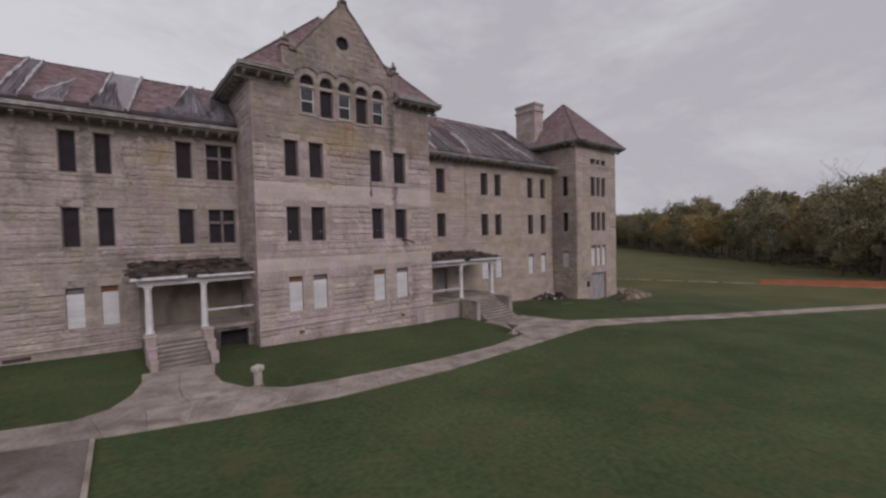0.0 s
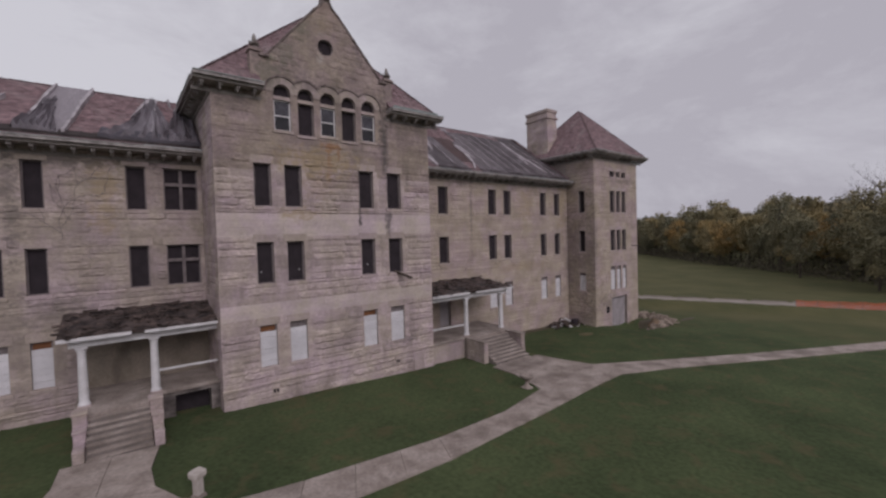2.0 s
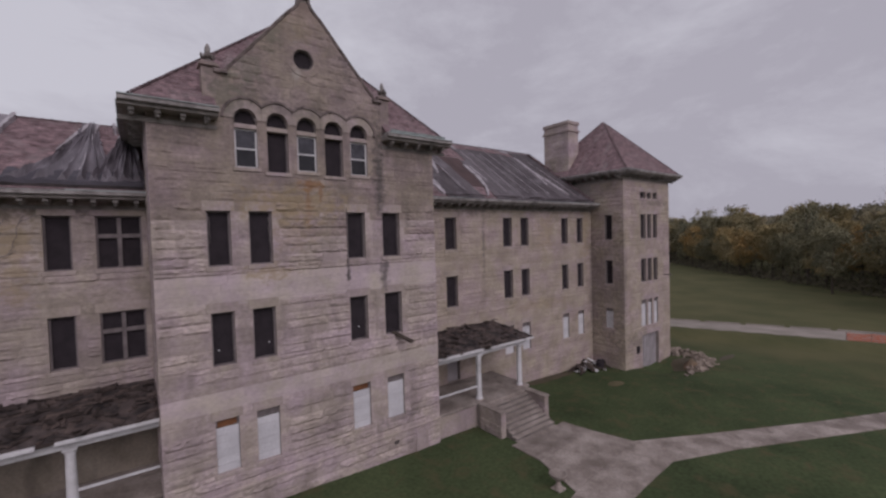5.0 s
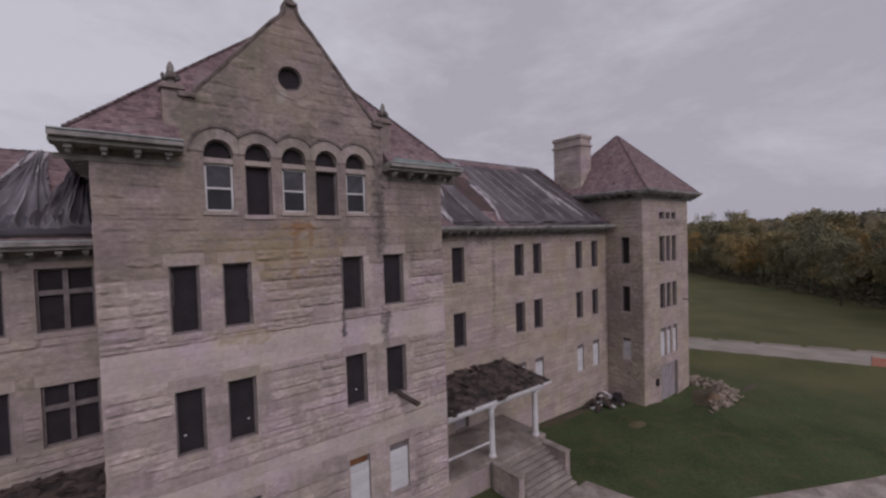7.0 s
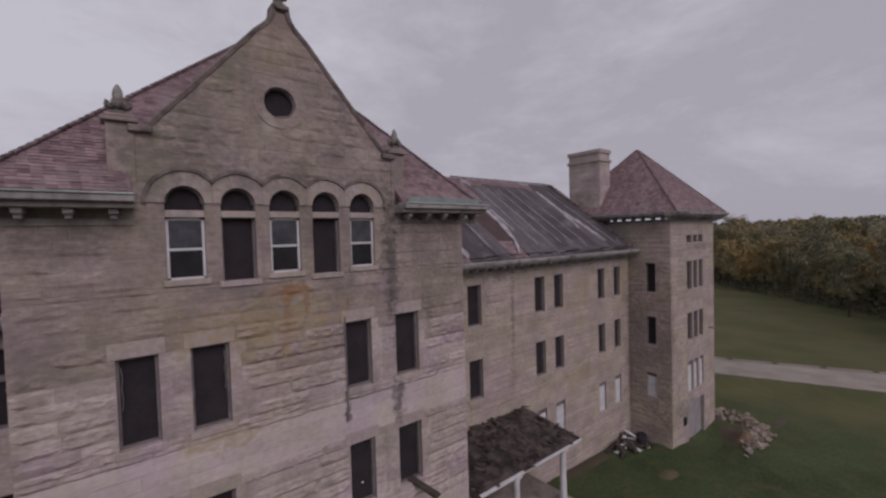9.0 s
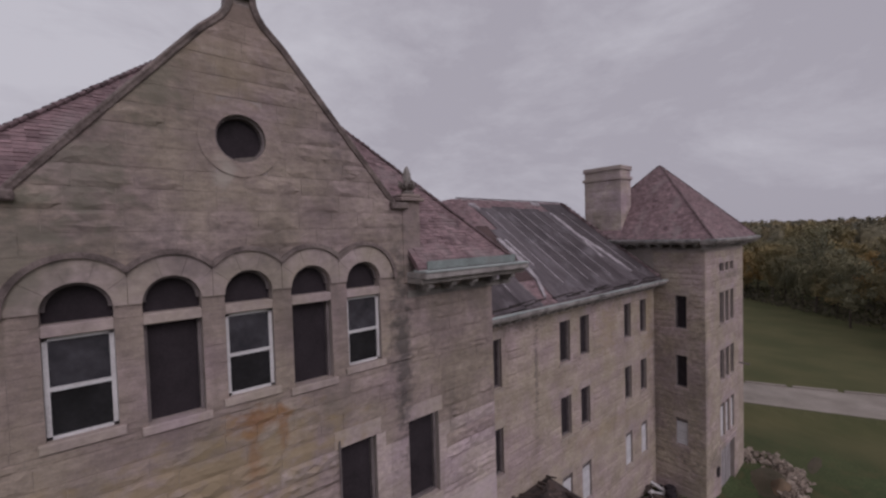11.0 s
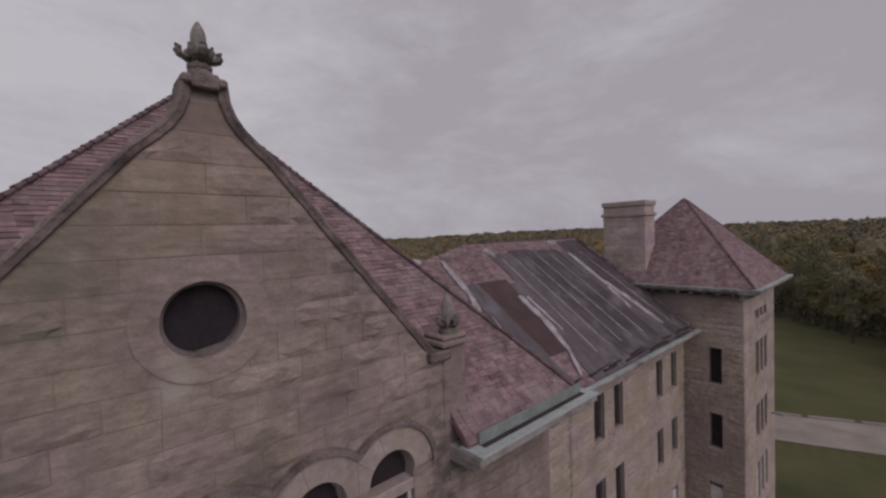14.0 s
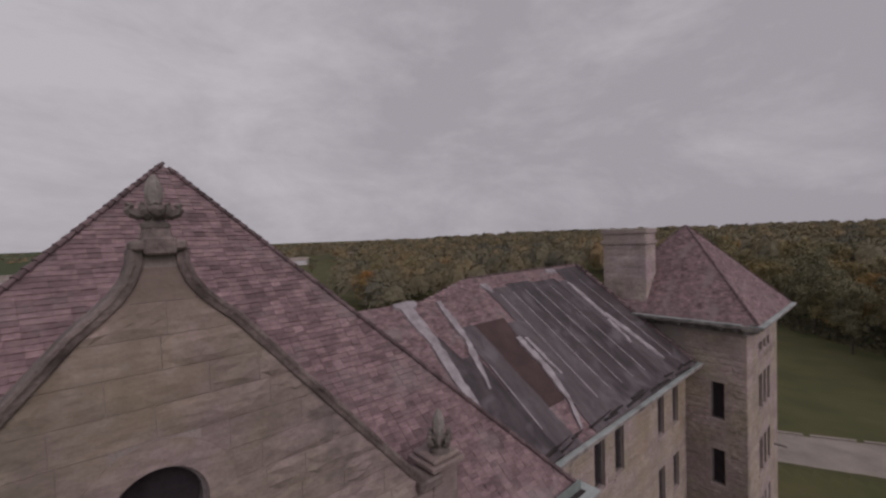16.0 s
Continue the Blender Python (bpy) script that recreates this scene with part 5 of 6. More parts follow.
            part("cap", boxed(xa - 0.09, xa + 0.49, steps_y0 - 0.54, steps_y0 + 0.14, fz + 0.12, fz + 0.22, bevel=0.03), M_ASHLAR, ck)
            part("cap", boxed(xa - 0.03, xa + 0.45, steps_y0 - 1.2, steps_y0 - 0.545, fz - 0.42, fz - 0.33, bevel=0.02), M_ASHLAR, ck)
            continue
        ya, yb, zc = yend + 1.05, steps_y0 + 0.25, fz - 0.1
        xa += -0.014 if xa < sx0 else 0.014
        ck = part("cheek_wall", boxed(xa, xa + 0.4, ya, yb, gz - 0.5, zc, bevel=0.02), M_STONE_P, po, "rough stone cheek wall")
        for k in range(3):
            for j in range(5):
                z, y = gz - 0.3 + 0.36 * k, ya + (yb - ya) * j / 5
                d = 0.02 + 0.03 * rng.random()
                part("stone", boxed(xa - d, xa + 0.4 + d, y + 0.01, y + (yb - ya) / 5 - 0.01, z, min(z + 0.34, zc - 0.01), bevel=0.02), M_STONE_P, ck)
        part("coping", boxed(xa - 0.07, xa + 0.47, ya - 0.06, yb, zc, zc + 0.09, bevel=0.02), M_CONC, ck)
    return po


prng = random.Random(11)
PR = porch(PX1, 19.7, (15.2, 19.05), 0.5, -0.3, (15.2, 18.75), -0.3, 9, 0.3, 0.178, "left", "stone porch with white columns and a rotten roof", prng, 2.5, 5.45, 0.5)
PL = porch(-7.95, PX0, (-7.5, -4.78), 1.2, -0.1, (-7.35, -5.1), -0.1, 7, 0.3, 0.18, "right", "stone porch with white columns under a collapsing roof", prng, 3.0, 5.72, 0.72, (-4.0, -2.4, 2.62))
part("plaster", boxed(-7.8, PX0 - 0.03, WY - 0.12, WY - 0.09, 3.005, 6.3), M_PLASTER, PL, "stained tan plaster under the porch roof")
for po, xa, xb, y, z in ((PR, PX1, 15.05, 0.5, 3.4), (PL, -4.62, PX0, 1.2, 4.0)):
    bm = bmesh.new()
    beam(bm, (xa, y, z + 0.02), (xb, y, z), 0.08, 0.1)
    part("handrail", bm, M_WHITE, po, "white timber handrail")
# a plank left hanging out of a second floor window
bm = bmesh.new()
beam(bm, (8.7, 0.2, 8.06), (9.25, -0.95, 7.62), 0.3, 0.1)
pl = part("plank", bm, M_BARK, None)
tagged(pl, "weathered brown plank lying across a window sill", "plank")

# ---- roof coverings ----
def tile_field(origin, eu, ev, rows, bounds, skip, parent, w=0.21, h=0.122, own=None, limit=300, rng=None):
    """Overlapping flat tiles in courses up a slope: eu along the eaves, ev up the slope."""
    o, eu, ev = Vector(origin), Vector(eu).normalized(), Vector(ev).normalized()
    nn = eu.cross(ev).normalized()
    if nn.z < 0:
        nn = -nn
    verts, faces, count = [], [], 0
    for r in range(rows):
        v = r * h
        lo, hi = bounds(v)
        u = lo + (0 if r % 2 else -w / 2)
        while u < hi - 0.03:
            a, b = max(u + 0.002, lo), min(u + w - 0.002, hi)
            u += w
            if b - a < 0.05:
                continue
            mid = o + eu * (a + b) / 2 + ev * (v + h / 2)
            if skip is not None and skip(mid.x, mid.y):
                continue
            t = rng.uniform(0.016, 0.036)
            j = rng.uniform(-0.01, 0.01) - (0.04 if rng.random() < 0.05 else 0.0)
            c = [o + eu * a + ev * (v + j) + nn * t, o + eu * b + ev * (v + j) + nn * (t + rng.uniform(-0.006, 0.006)), o + eu * b + ev * (v + h + 0.03) + nn * 0.008, o + eu * a + ev * (v + h + 0.03) + nn * 0.008, o + eu * a + ev * (v + j), o + eu * b + ev * (v + j)]
            fs = ((0, 1, 2, 3), (4, 5, 1, 0), (4, 0, 3), (5, 2, 1))
            if own is not None and count < limit and own(mid):
                raw_part("tile", [tuple(p) for p in c], list(fs), M_TILE_P, parent)
                count += 1
            else:
                n = len(verts)
                verts.extend(tuple(p) for p in c)
                faces.extend(tuple(n + i for i in q) for q in fs)
    raw_part("tile_field", verts, faces, M_TILE, parent, kind="stuff")


trng = random.Random(5)
# front of the pavilion roof
up = Vector((0, PK[1] - EF, PK[2] - EZ))
LU = up.length


def hip_bounds(v):
    k = min(1.0, v / LU)
    return EL * (1 - k) + PK[0] * k, ER * (1 - k) + PK[0] * k


tile_field((0, EF, EZ + 0.002), (1, 0, 0), up, int(LU / 0.122), hip_bounds, lambda x, y: abs(x - GC) < NU + 0.1 and y < NY, HIP_F, own=lambda p: p.x > GC and p.y < 4.2 and p.x < 11, rng=trng)
# wing roofs
upw = Vector((0, 1, RS))
SL = math.sqrt(1 + RS * RS)


RB = RE - 0.03
FELTS = [  # top x0, top x1, bottom x0, bottom x1, top y, bottom y, kind
    (15.6, 16.1, 15.2, 17.5, 8.8, RB, "dark"), (15.9, 17.3, 16.3, 17.5, 7.6, RB, "dark"), (17.4, 18.55, 17.42, 18.75, 8.95, RB, "grey"),
    (18.5, 20.9, 18.65, 20.6, 8.95, 4.75, "brown"), (20.75, 22.1, 20.1, 21.6, 8.6, RB, "grey"), (21.6, 23.55, 21.5, 23.4, 10.75, RB, "grey"),
    (23.5, 25.9, 23.3, 26.0, 10.95, RB, "dark"), (25.85, 28.7, 25.95, 28.8, 10.8, RB, "dark"), (28.6, 29.9, 28.7, 30.1, 10.5, RB, "grey"),
    (29.8, 33.0, 30.0, 33.0, 11.5, RB, "dark"),
]


def felted(x, y):
    """The stretch of the wing roof that lies under felt and sheets."""
    for a, b, c, d, t, bo, kind in FELTS:
        f = (t - y) / (t - bo)
        if 0.02 < f < 1.0 and a + (c - a) * f + 0.12 < x < b + (d - b) * f - 0.12:
            return True
    return False


tile_field((0, RE, wing_z(RE) + 0.002), (1, 0, 0), upw, int((YR2 - RE) * SL / 0.122), lambda v: (PX1, XE - 0.05) if v / SL + RE < YR else (XR0 + (XR1 - XR0) * min(1, (v / SL + RE - YR) / (YR2 - YR)), XE - 0.05), felted, ROOF_R, rng=trng)
tile_field((0, RE, wing_z(RE) - LD + 0.002), (1, 0, 0), upw, int((YL - RE) * SL / 0.122), lambda v: (-26.0, PX0 + 0.1), None, ROOF_L, rng=trng)
# corner pavilion roof, two visible slopes
for a, b in (((TL, TB, TZ), (TL, TF, TZ)), ((TL, TF, TZ), (TR, TF, TZ))):
    A, B, T = Vector(a), Vector(b), Vector(TA)
    eu = (B - A).normalized()
    foot = A + eu * (T - A).dot(eu)
    upv = T - foot
    L, W = upv.length, (B - A).length
    fx = (T - A).dot(eu)
    tile_field(A + Vector((0, 0, 0.004)), eu, upv, int(L / 0.122), lambda v, L=L, W=W, fx=fx: (fx * v / L, W - (W - fx) * v / L), None, HIP_F, rng=trng)


def ridge_line(a, b, parent, step=0.22, r0=0.08, r1=0.045):
    """A row of rounded ridge tiles, each its own piece."""
    a, b = Vector(a), Vector(b)
    d = (b - a).normalized()
    n = int((b - a).length / step)
    bm = bmesh.new()
    rings = []
    for k, r in ((0.0, r0), (step * 1.08, r1)):
        rings.append([bm.verts.new((r * math.cos(t), k, r * 0.8 * math.sin(t))) for t in np.linspace(-0.5, math.pi + 0.5, 7)])
    for i in range(6):
        bm.faces.new((rings[0][i], rings[0][i + 1], rings[1][i + 1], rings[1][i]))
    bm.faces.new(rings[0][::-1])
    bm.faces.new(rings[1])
    rot = d.to_track_quat("Y", "Z").to_matrix().to_4x4()
    me = None
    for i in range(n):
        if me is None:
            ob = part("ridge_tile", bm, M_RIDGE, parent)
            me = ob.data
        else:
            ob = new("ridge_tile", me)
            ob.parent = parent
        ob.matrix_basis = Matrix.Translation(a + d * (i * step) + Vector((0, 0, 0.01 + 0.015 * trng.random()))) @ rot


ridge_line((ER, EF, EZ + 0.05), (PK[0], PK[1], PK[2] + 0.03), HIP_F)
ridge_line((EL, EF, EZ + 0.05), (PK[0], PK[1], PK[2] + 0.03), HIP_F)
ridge_line((TL, TF, TZ + 0.05), TA, HIP_F)
ridge_line((TR, TF, TZ + 0.05), TA, HIP_F)
ridge_line((TL, TB, TZ + 0.05), TA, HIP_F)
ridge_line((XE - 0.1, RE + 0.2, wing_z(RE) + 0.15), (XE - 0.1, YR2, wing_z(YR2) + 0.12), ROOF_R, 0.5, 0.25, 0.12)
ridge_line((XR1, YR2, wing_z(YR2) + 0.04), (XE, YR2, wing_z(YR2) + 0.04), ROOF_R)
ridge_line((-26, YL, wing_z(YL) - LD + 0.0), (PX0 + 3, YL, wing_z(YL) - LD + 0.0), ROOF_L, 0.34, 0.09, 0.06)


def sheet(name, tl, tr, br, bl, lift, material, parent, label, wave=0.03, ragged=0.1, nu=6, nv=16, folds=0, flare=1.0, taper=0.0, drop=0.0):
    """A sheet lying on a wing roof, with folds running down the slope and frayed edges. Corners are plan positions."""
    verts, faces = [], []
    for j in range(nv + 1):
        g = j / nv
        gx = g ** flare
        for i in range(nu + 1):
            f = i / nu
            x = (tl[0] * (1 - f) + tr[0] * f) * (1 - gx) + (bl[0] * (1 - f) + br[0] * f) * gx
            y = (tl[1] * (1 - f) + tr[1] * f) * (1 - g) + (bl[1] * (1 - f) + br[1] * f) * g
            if taper:
                c = (tl[0] + tr[0]) / 2 * (1 - g) + (bl[0] + br[0]) / 2 * g
                x = c + (x - c) * (1 - taper * (2 * g - 0.7) ** 2 * 0.6) * (1 + 0.5 * noise.noise((c * 2.1, y * 1.9, 4.0)))
            if i in (0, nu):
                x += ragged * (0.5 * noise.noise((x * 1.3, y * 0.5, 3.0 + i)) + 0.8 * noise.noise((x * 2.0, y * 4.1, 9.0 + i)))
            z = wing_z(y) - drop + 0.045 + lift + wave * (1 + noise.noise((x * 3.2, y * 0.5, 1.7))) * 0.7
            if folds:
                z += wave * (0.25 + 0.75 * g) * (1 - abs(math.sin(folds * math.pi * f + 2.2 * noise.noise((f * 2.0, g * 1.6, x * 0.05))))) ** 2
                z += 0.5 * wave * noise.noise((f * 9.0, g * 3.0, 5.0))
            verts.append((x, y, z))
    n = len(verts)
    verts += [(x, y, wing_z(y) - drop + 0.01) for x, y, z in verts]
    w = nu + 1
    for j in range(nv):
        for i in range(nu):
            k = j * w + i
            faces.append((k, k + w, k + w + 1, k + 1))
    edge = [i for i in range(w)] + [j * w + nu for j in range(1, nv + 1)] + [nv * w + i for i in range(nu - 1, -1, -1)] + [j * w for j in range(nv - 1, 0, -1)]
    for p, q in zip(edge, edge[1:] + edge[:1]):
        faces.append((p, q, n + q, n + p))
    return raw_part(name, verts, faces, material, parent, label)


for a, b, c, d, t, bo, kind in FELTS:
    m = {"dark": M_FELT, "grey": M_FELTG, "brown": M_FELTB}[kind]
    sheet("roofing_felt", (a, t), (b, t), (d, bo), (c, bo), 0.0 if kind != "grey" else 0.02, m, ROOF_R, {"dark": "dark purple-grey roofing felt", "grey": "faded grey roofing felt", "brown": "brown roofing felt patch"}[kind], wave=0.03, ragged=0.14, nu=10, nv=24)
# torn strips: top x0, top x1, bottom x0, bottom x1, top y, bottom y
STRIPS = ((15.15, 15.75, 15.3, 15.95, 10.65, 8.2), (15.25, 15.85, 14.95, 15.45, 8.4, 5.0), (14.95, 15.45, 14.85, 15.35, 5.2, 3.5), (15.0, 16.1, 15.1, 16.2, 10.76, 10.4),
          (17.45, 17.75, 17.2, 17.6, 10.5, 8.0), (17.15, 17.55, 16.4, 16.7, 8.2, 6.15), (20.35, 20.75, 20.45, 20.8, 7.75, 6.0), (20.4, 20.8, 20.05, 20.35, 6.2, 4.5),
          (20.1, 20.4, 19.3, 19.6, 4.7, 3.6), (20.95, 21.2, 21.0, 21.3, 7.6, 5.6), (29.35, 29.75, 29.2, 29.7, 10.2, 7.4), (29.05, 29.5, 28.75, 29.1, 7.2, 5.6), (29.4, 29.9, 30.0, 30.5, 7.6, 4.2),
          (21.45, 21.85, 21.7, 22.0, 11.1, 10.5), (28.6, 29.5, 28.8, 29.7, 11.5, 11.2))
for a, b, c, d, t, bo in STRIPS:
    sheet("loose_sheet", (a, t), (b, t), (d, bo), (c, bo), 0.07, M_TARPW, ROOF_R, "torn pale plastic strip", wave=0.06, ragged=0.1, nu=4, nv=40, taper=0.5)
for a, c in ((17.5, 17.45), (22.3, 22.0), (23.5, 23.35), (24.7, 24.6), (25.9, 25.9), (27.4, 27.4), (31.2, 31.4)):
    bm = bmesh.new()
    top = 10.29 if a > 20.5 else 7.0
    beam(bm, (a, top, wing_z(top) + 0.1), (c, 4.2, wing_z(4.2) + 0.09), 0.07, 0.03)
    part("batten", bm, M_TARPW, ROOF_R, "pale weathered batten")
# broken boards along the eaves
for k in range(16):
    x = 15.4 + 1.08 * k + trng.uniform(-0.3, 0.3)
    y, l = RE + trng.uniform(0.0, 0.25), trng.uniform(0.8, 2.2)
    bm = bmesh.new()
    beam(bm, (x, y, wing_z(y) + 0.1), (min(x + l, XE - 0.1), y + trng.uniform(-0.2, 0.2), wing_z(y) + 0.1 + trng.uniform(-0.02, 0.08)), 0.12, 0.05)
    part("broken_board", bm, M_TROUGH, ROOF_R, "dark rotten board along the eaves")
# dark strip painted for the shadowed channel between roof foot and gutter
sheet("eaves_trough", (-26, RE + 0.45), (PX0 - 0.1, RE + 0.45), (PX0 - 0.1, RE + 0.05), (-26, RE + 0.05), 0.03, M_TROUGH, ROOF_L, "dark strip for the shadowed eaves channel and its rotten boards", wave=0.1, ragged=0.0, nu=60, nv=4, drop=LD)
# tarps on the other wing: corners, fold height, spread towards the eaves
for tl, tr, br, bl, w, fl, m in (((-4.3, 8.25), (-3.75, 8.3), (-2.75, 3.45), (-6.45, 3.45), 0.26, 2.0, M_TARP), ((-2.95, 7.1), (-2.3, 7.3), (-2.0, 3.5), (-4.0, 3.5), 0.3, 1.7, M_TARP),
                                ((-8.45, 8.6), (-6.95, 8.6), (-7.95, 3.4), (-9.2, 3.4), 0.05, 1.0, M_TARPG), ((-8.75, 6.3), (-8.35, 7.0), (-8.2, 3.4), (-9.7, 3.4), 0.26, 1.5, M_TARP),
                                ((-10.75, 6.4), (-10.4, 6.6), (-10.7, 3.5), (-11.9, 3.5), 0.2, 1.3, M_TARPG), ((-12.6, 8.6), (-11.9, 8.6), (-12.5, 3.5), (-13.3, 3.5), 0.12, 1.0, M_TARP), ((-17.2, 8.6), (-15.9, 8.6), (-16.3, 3.5), (-18.0, 3.5), 0.14, 1.0, M_TARP)):
    sheet("tarp", tl, tr, br, bl, 0.06, m, ROOF_L, "torn grey plastic tarp", wave=w, ragged=0.2, nu=44, nv=26, folds=7 if w > 0.1 else 2, flare=fl, drop=LD)
sheet("skirt", (-6.4, 4.05), (-2.1, 4.2), (-2.05, RE + 0.08), (-6.6, RE + 0.08), 0.16, M_SKIRT, ROOF_L, "dark folded foot of the tarp", wave=0.12, ragged=0.05, nu=50, nv=6, folds=1, drop=LD)
# loose plastic strips; some imitate the light along the tarps' folds
for a, c, at, ab in ((-6.9, -7.95, 8.6, 3.5), (-8.5, -9.4, 8.5, 3.9), (-10.3, -11.9, 6.5, 3.7), (-11.85, -12.55, 8.5, 3.6), (-12.5, -13.4, 8.5, 3.6), (-4.15, -5.2, 8.3, 5.6), (-3.8, -4.1, 8.35, 6.2), (-4.0, -4.3, 6.4, 3.9), (-3.15, -3.1, 8.6, 7.9), (-2.95, -2.4, 7.3, 7.7), (-15.14, -16.42, 8.4, 3.8)):
    sheet("loose_sheet", (a, at), (a + 0.14, at), (c + 0.16, ab), (c, ab), 0.2, M_TARPW, ROOF_L, "torn pale plastic strip", wave=0.1, ragged=0.08, nu=3, nv=30, taper=0.5, drop=LD)

# ---- things on the lawn ----
def urn(x, y):
    z = ground_z(x, y) - 0.05
    u = thing("garden_urn", "weathered pale stone garden urn on the lawn", "urn", (x, y, z))
    u.scale = (0.88, 0.88, 0.88)
    bm = bmesh.new()
    box(bm, -0.3, 0.3, -0.3, 0.3, 0, 0.14, 0.03)
    lathe(bm, [(0.24, 0.14), (0.2, 0.22), (0.13, 0.34), (0.12, 0.48), (0.16, 0.56)], 0, 0, 12)
    part("foot", bm, M_CONC, u)
    bm = bmesh.new()
    lathe(bm, [(0.16, 0.56), (0.3, 0.66), (0.46, 0.8), (0.5, 0.9), (0.5, 0.95), (0.42, 0.95), (0.3, 0.84), (0.1, 0.8)], 0, 0, 16)
    part("bowl", bm, M_CONC, u, "broad shallow stone bowl")


urn(13.3, -7.2)


def pedestal(x, y):
    z = ground_z(x, y) - 0.05
    p = thing("pedestal", "pale stone pedestal standing askew on the lawn", "pedestal", (x, y, z))
    p.rotation_euler, p.scale = (0.03, -0.05, 0.5), (0.66, 0.66, 0.95)
    bm = bmesh.new()
    box(bm, -0.28, 0.28, -0.28, 0.28, 0, 0.16, 0.03)
    part("base", bm, M_CONC, p)
    bm = boxed(-0.2, 0.2, -0.2, 0.2, 0.16, 0.8, bevel=0.04)
    part("shaft", bm, M_PALE, p)
    part("cap", boxed(-0.34, 0.34, -0.3, 0.3, 0.8, 1.06, bevel=0.05), M_PALE, p, "heavy square cap")


pedestal(-4.1, -7.5)


orng = random.Random(3)
rub = thing("rubble_pile", "bank of pale broken stone round a dug pit", "rubble")
for k in range(260):
    t = orng.random()
    a = -1.9 + 2.5 * t
    rr = 1.0 + orng.gauss(0, 0.16)
    x, y = 40.4 + 4.0 * rr * math.cos(a), -0.2 + 2.8 * rr * math.sin(a)
    s = orng.uniform(0.1, 0.26) if k % 9 else orng.uniform(0.25, 0.42)
    bank = 0.55 * math.exp(-((rr - 1.0) / 0.2) ** 2) * (0.35 + 0.65 * t)
    bm = bmesh.new()
    m = Matrix.Translation((x, y, ground_z(x, y) + bank * orng.random() + s * 0.2)) @ Euler((orng.random(), orng.random(), orng.uniform(0, 6))).to_matrix().to_4x4()
    box(bm, -s * 0.7, s * 0.7, -s * 0.5, s * 0.5, -s * 0.4, s * 0.4)
    for v in bm.verts:
        v.co = m @ (v.co + Vector([orng.uniform(-0.2, 0.2) * s for _ in range(3)]))
    part("rubble_block", bm, M_RUBBLE, rub)


def mound(name, label, cx, cy, rx, ry, h, material):
    verts, faces = [], []
    n, rings = 28, 7
    for j in range(rings + 1):
        r = j / rings
        for i in range(n):
            a = 6.2832 * i / n
            k = 1 + 0.2 * noise.noise((math.cos(a) * 1.5, math.sin(a) * 1.5, cx))
            x, y = cx + rx * r * k * math.cos(a), cy + ry * r * k * math.sin(a)
            z = ground_z(x, y) + h * (0.5 + 0.5 * math.cos(math.pi * r)) * (1 + 0.35 * noise.noise((x, y, 0.0))) - 0.09 * r
            verts.append((x, y, z))
    for j in range(rings):
        for i in range(n):
            a, b = j * n + i, j * n + (i + 1) % n
            faces.append((a, a + n, b + n, b))
    ob = raw_part(name, verts, faces, material, None)
    tagged(ob, label, name.replace("_", " "), kind="structure")


mound("soil_mound", "brown heap of bare soil beside the building", 40.6, -2.1, 1.7, 1.1, 0.65, M_SOIL)
mound("soil_mound", "dark bank of soil and stones round a dug pit", 41.2, -1.7, 3.3, 2.4, 0.3, M_SOILD)
mound("soil_patch", "worn patch of bare yellowish soil", 29.7, -0.6, 1.7, 1.0, 0.1, M_SOILT)
mound("soil_patch", "strip of bare disturbed soil in the lawn", 46.5, -3.2, 4.2, 0.9, 0.07, M_SOILD)
mound("soil_strip", "bare brown strip of soil along the wall", 26.4, WY - 0.5, 7.0, 1.0, 0.07, M_SOILD)
for k in range(26):
    x, y = 36.8 + 7.5 * orng.random(), -2.9 + orng.gauss(0, 0.25)
    s = orng.uniform(0.1, 0.24)
    bm = boxed(-s, s, -s * 0.6, s * 0.6, -s * 0.3, s * 0.4)
    for v in bm.verts:
        v.co = Matrix.Rotation(orng.uniform(0, 0.1) + k, 4, "Z") @ (v.co + Vector([orng.uniform(-0.2, 0.2) * s for _ in range(3)])) + Vector((x, y, ground_z(x, y) + s * 0.25))
    part("rubble_block", bm, M_RUBBLE, rub)
# junk against the wall
jt = thing("junk_pile", "heap of broken boards and white sheet junk against the wall", "junk")
for k in range(26):
    x, y = 29.6 + orng.uniform(0, 3.7), 3.0 + orng.uniform(-1.0, 0.8)
    l, a, up_ = orng.uniform(0.5, 1.7), orng.uniform(0, 3.14), orng.uniform(0.0, 0.55)
    z = ground_z(x, y) + 0.1 + up_ * 0.35
    bm = bmesh.new()
    beam(bm, (x - l / 2 * math.cos(a), y - l / 2 * math.sin(a), z - 0.05), (x + l / 2 * math.cos(a), y + l / 2 * math.sin(a), z + up_ * 0.6), orng.uniform(0.12, 0.4), orng.uniform(0.04, 0.12))
    part("junk_board", bm, (M_DEBRIS, M_WHITE, M_BARK, M_DEBRIS)[k % 4], jt)
for x, y in ((33.1, 2.9), (32.4, 2.6)):
    bm = bmesh.new()
    lathe(bm, [(0.34, 0), (0.36, 0.12), (0.36, 0.62), (0.32, 0.7)], 0, 0, 12)
    b = part("barrel", bm, M_DARK, None)
    b.location = (x, y, ground_z(x, y) - 0.03)
    tagged(b, "rusty dark steel barrel against the wall", "barrel", "barrels by the wall")


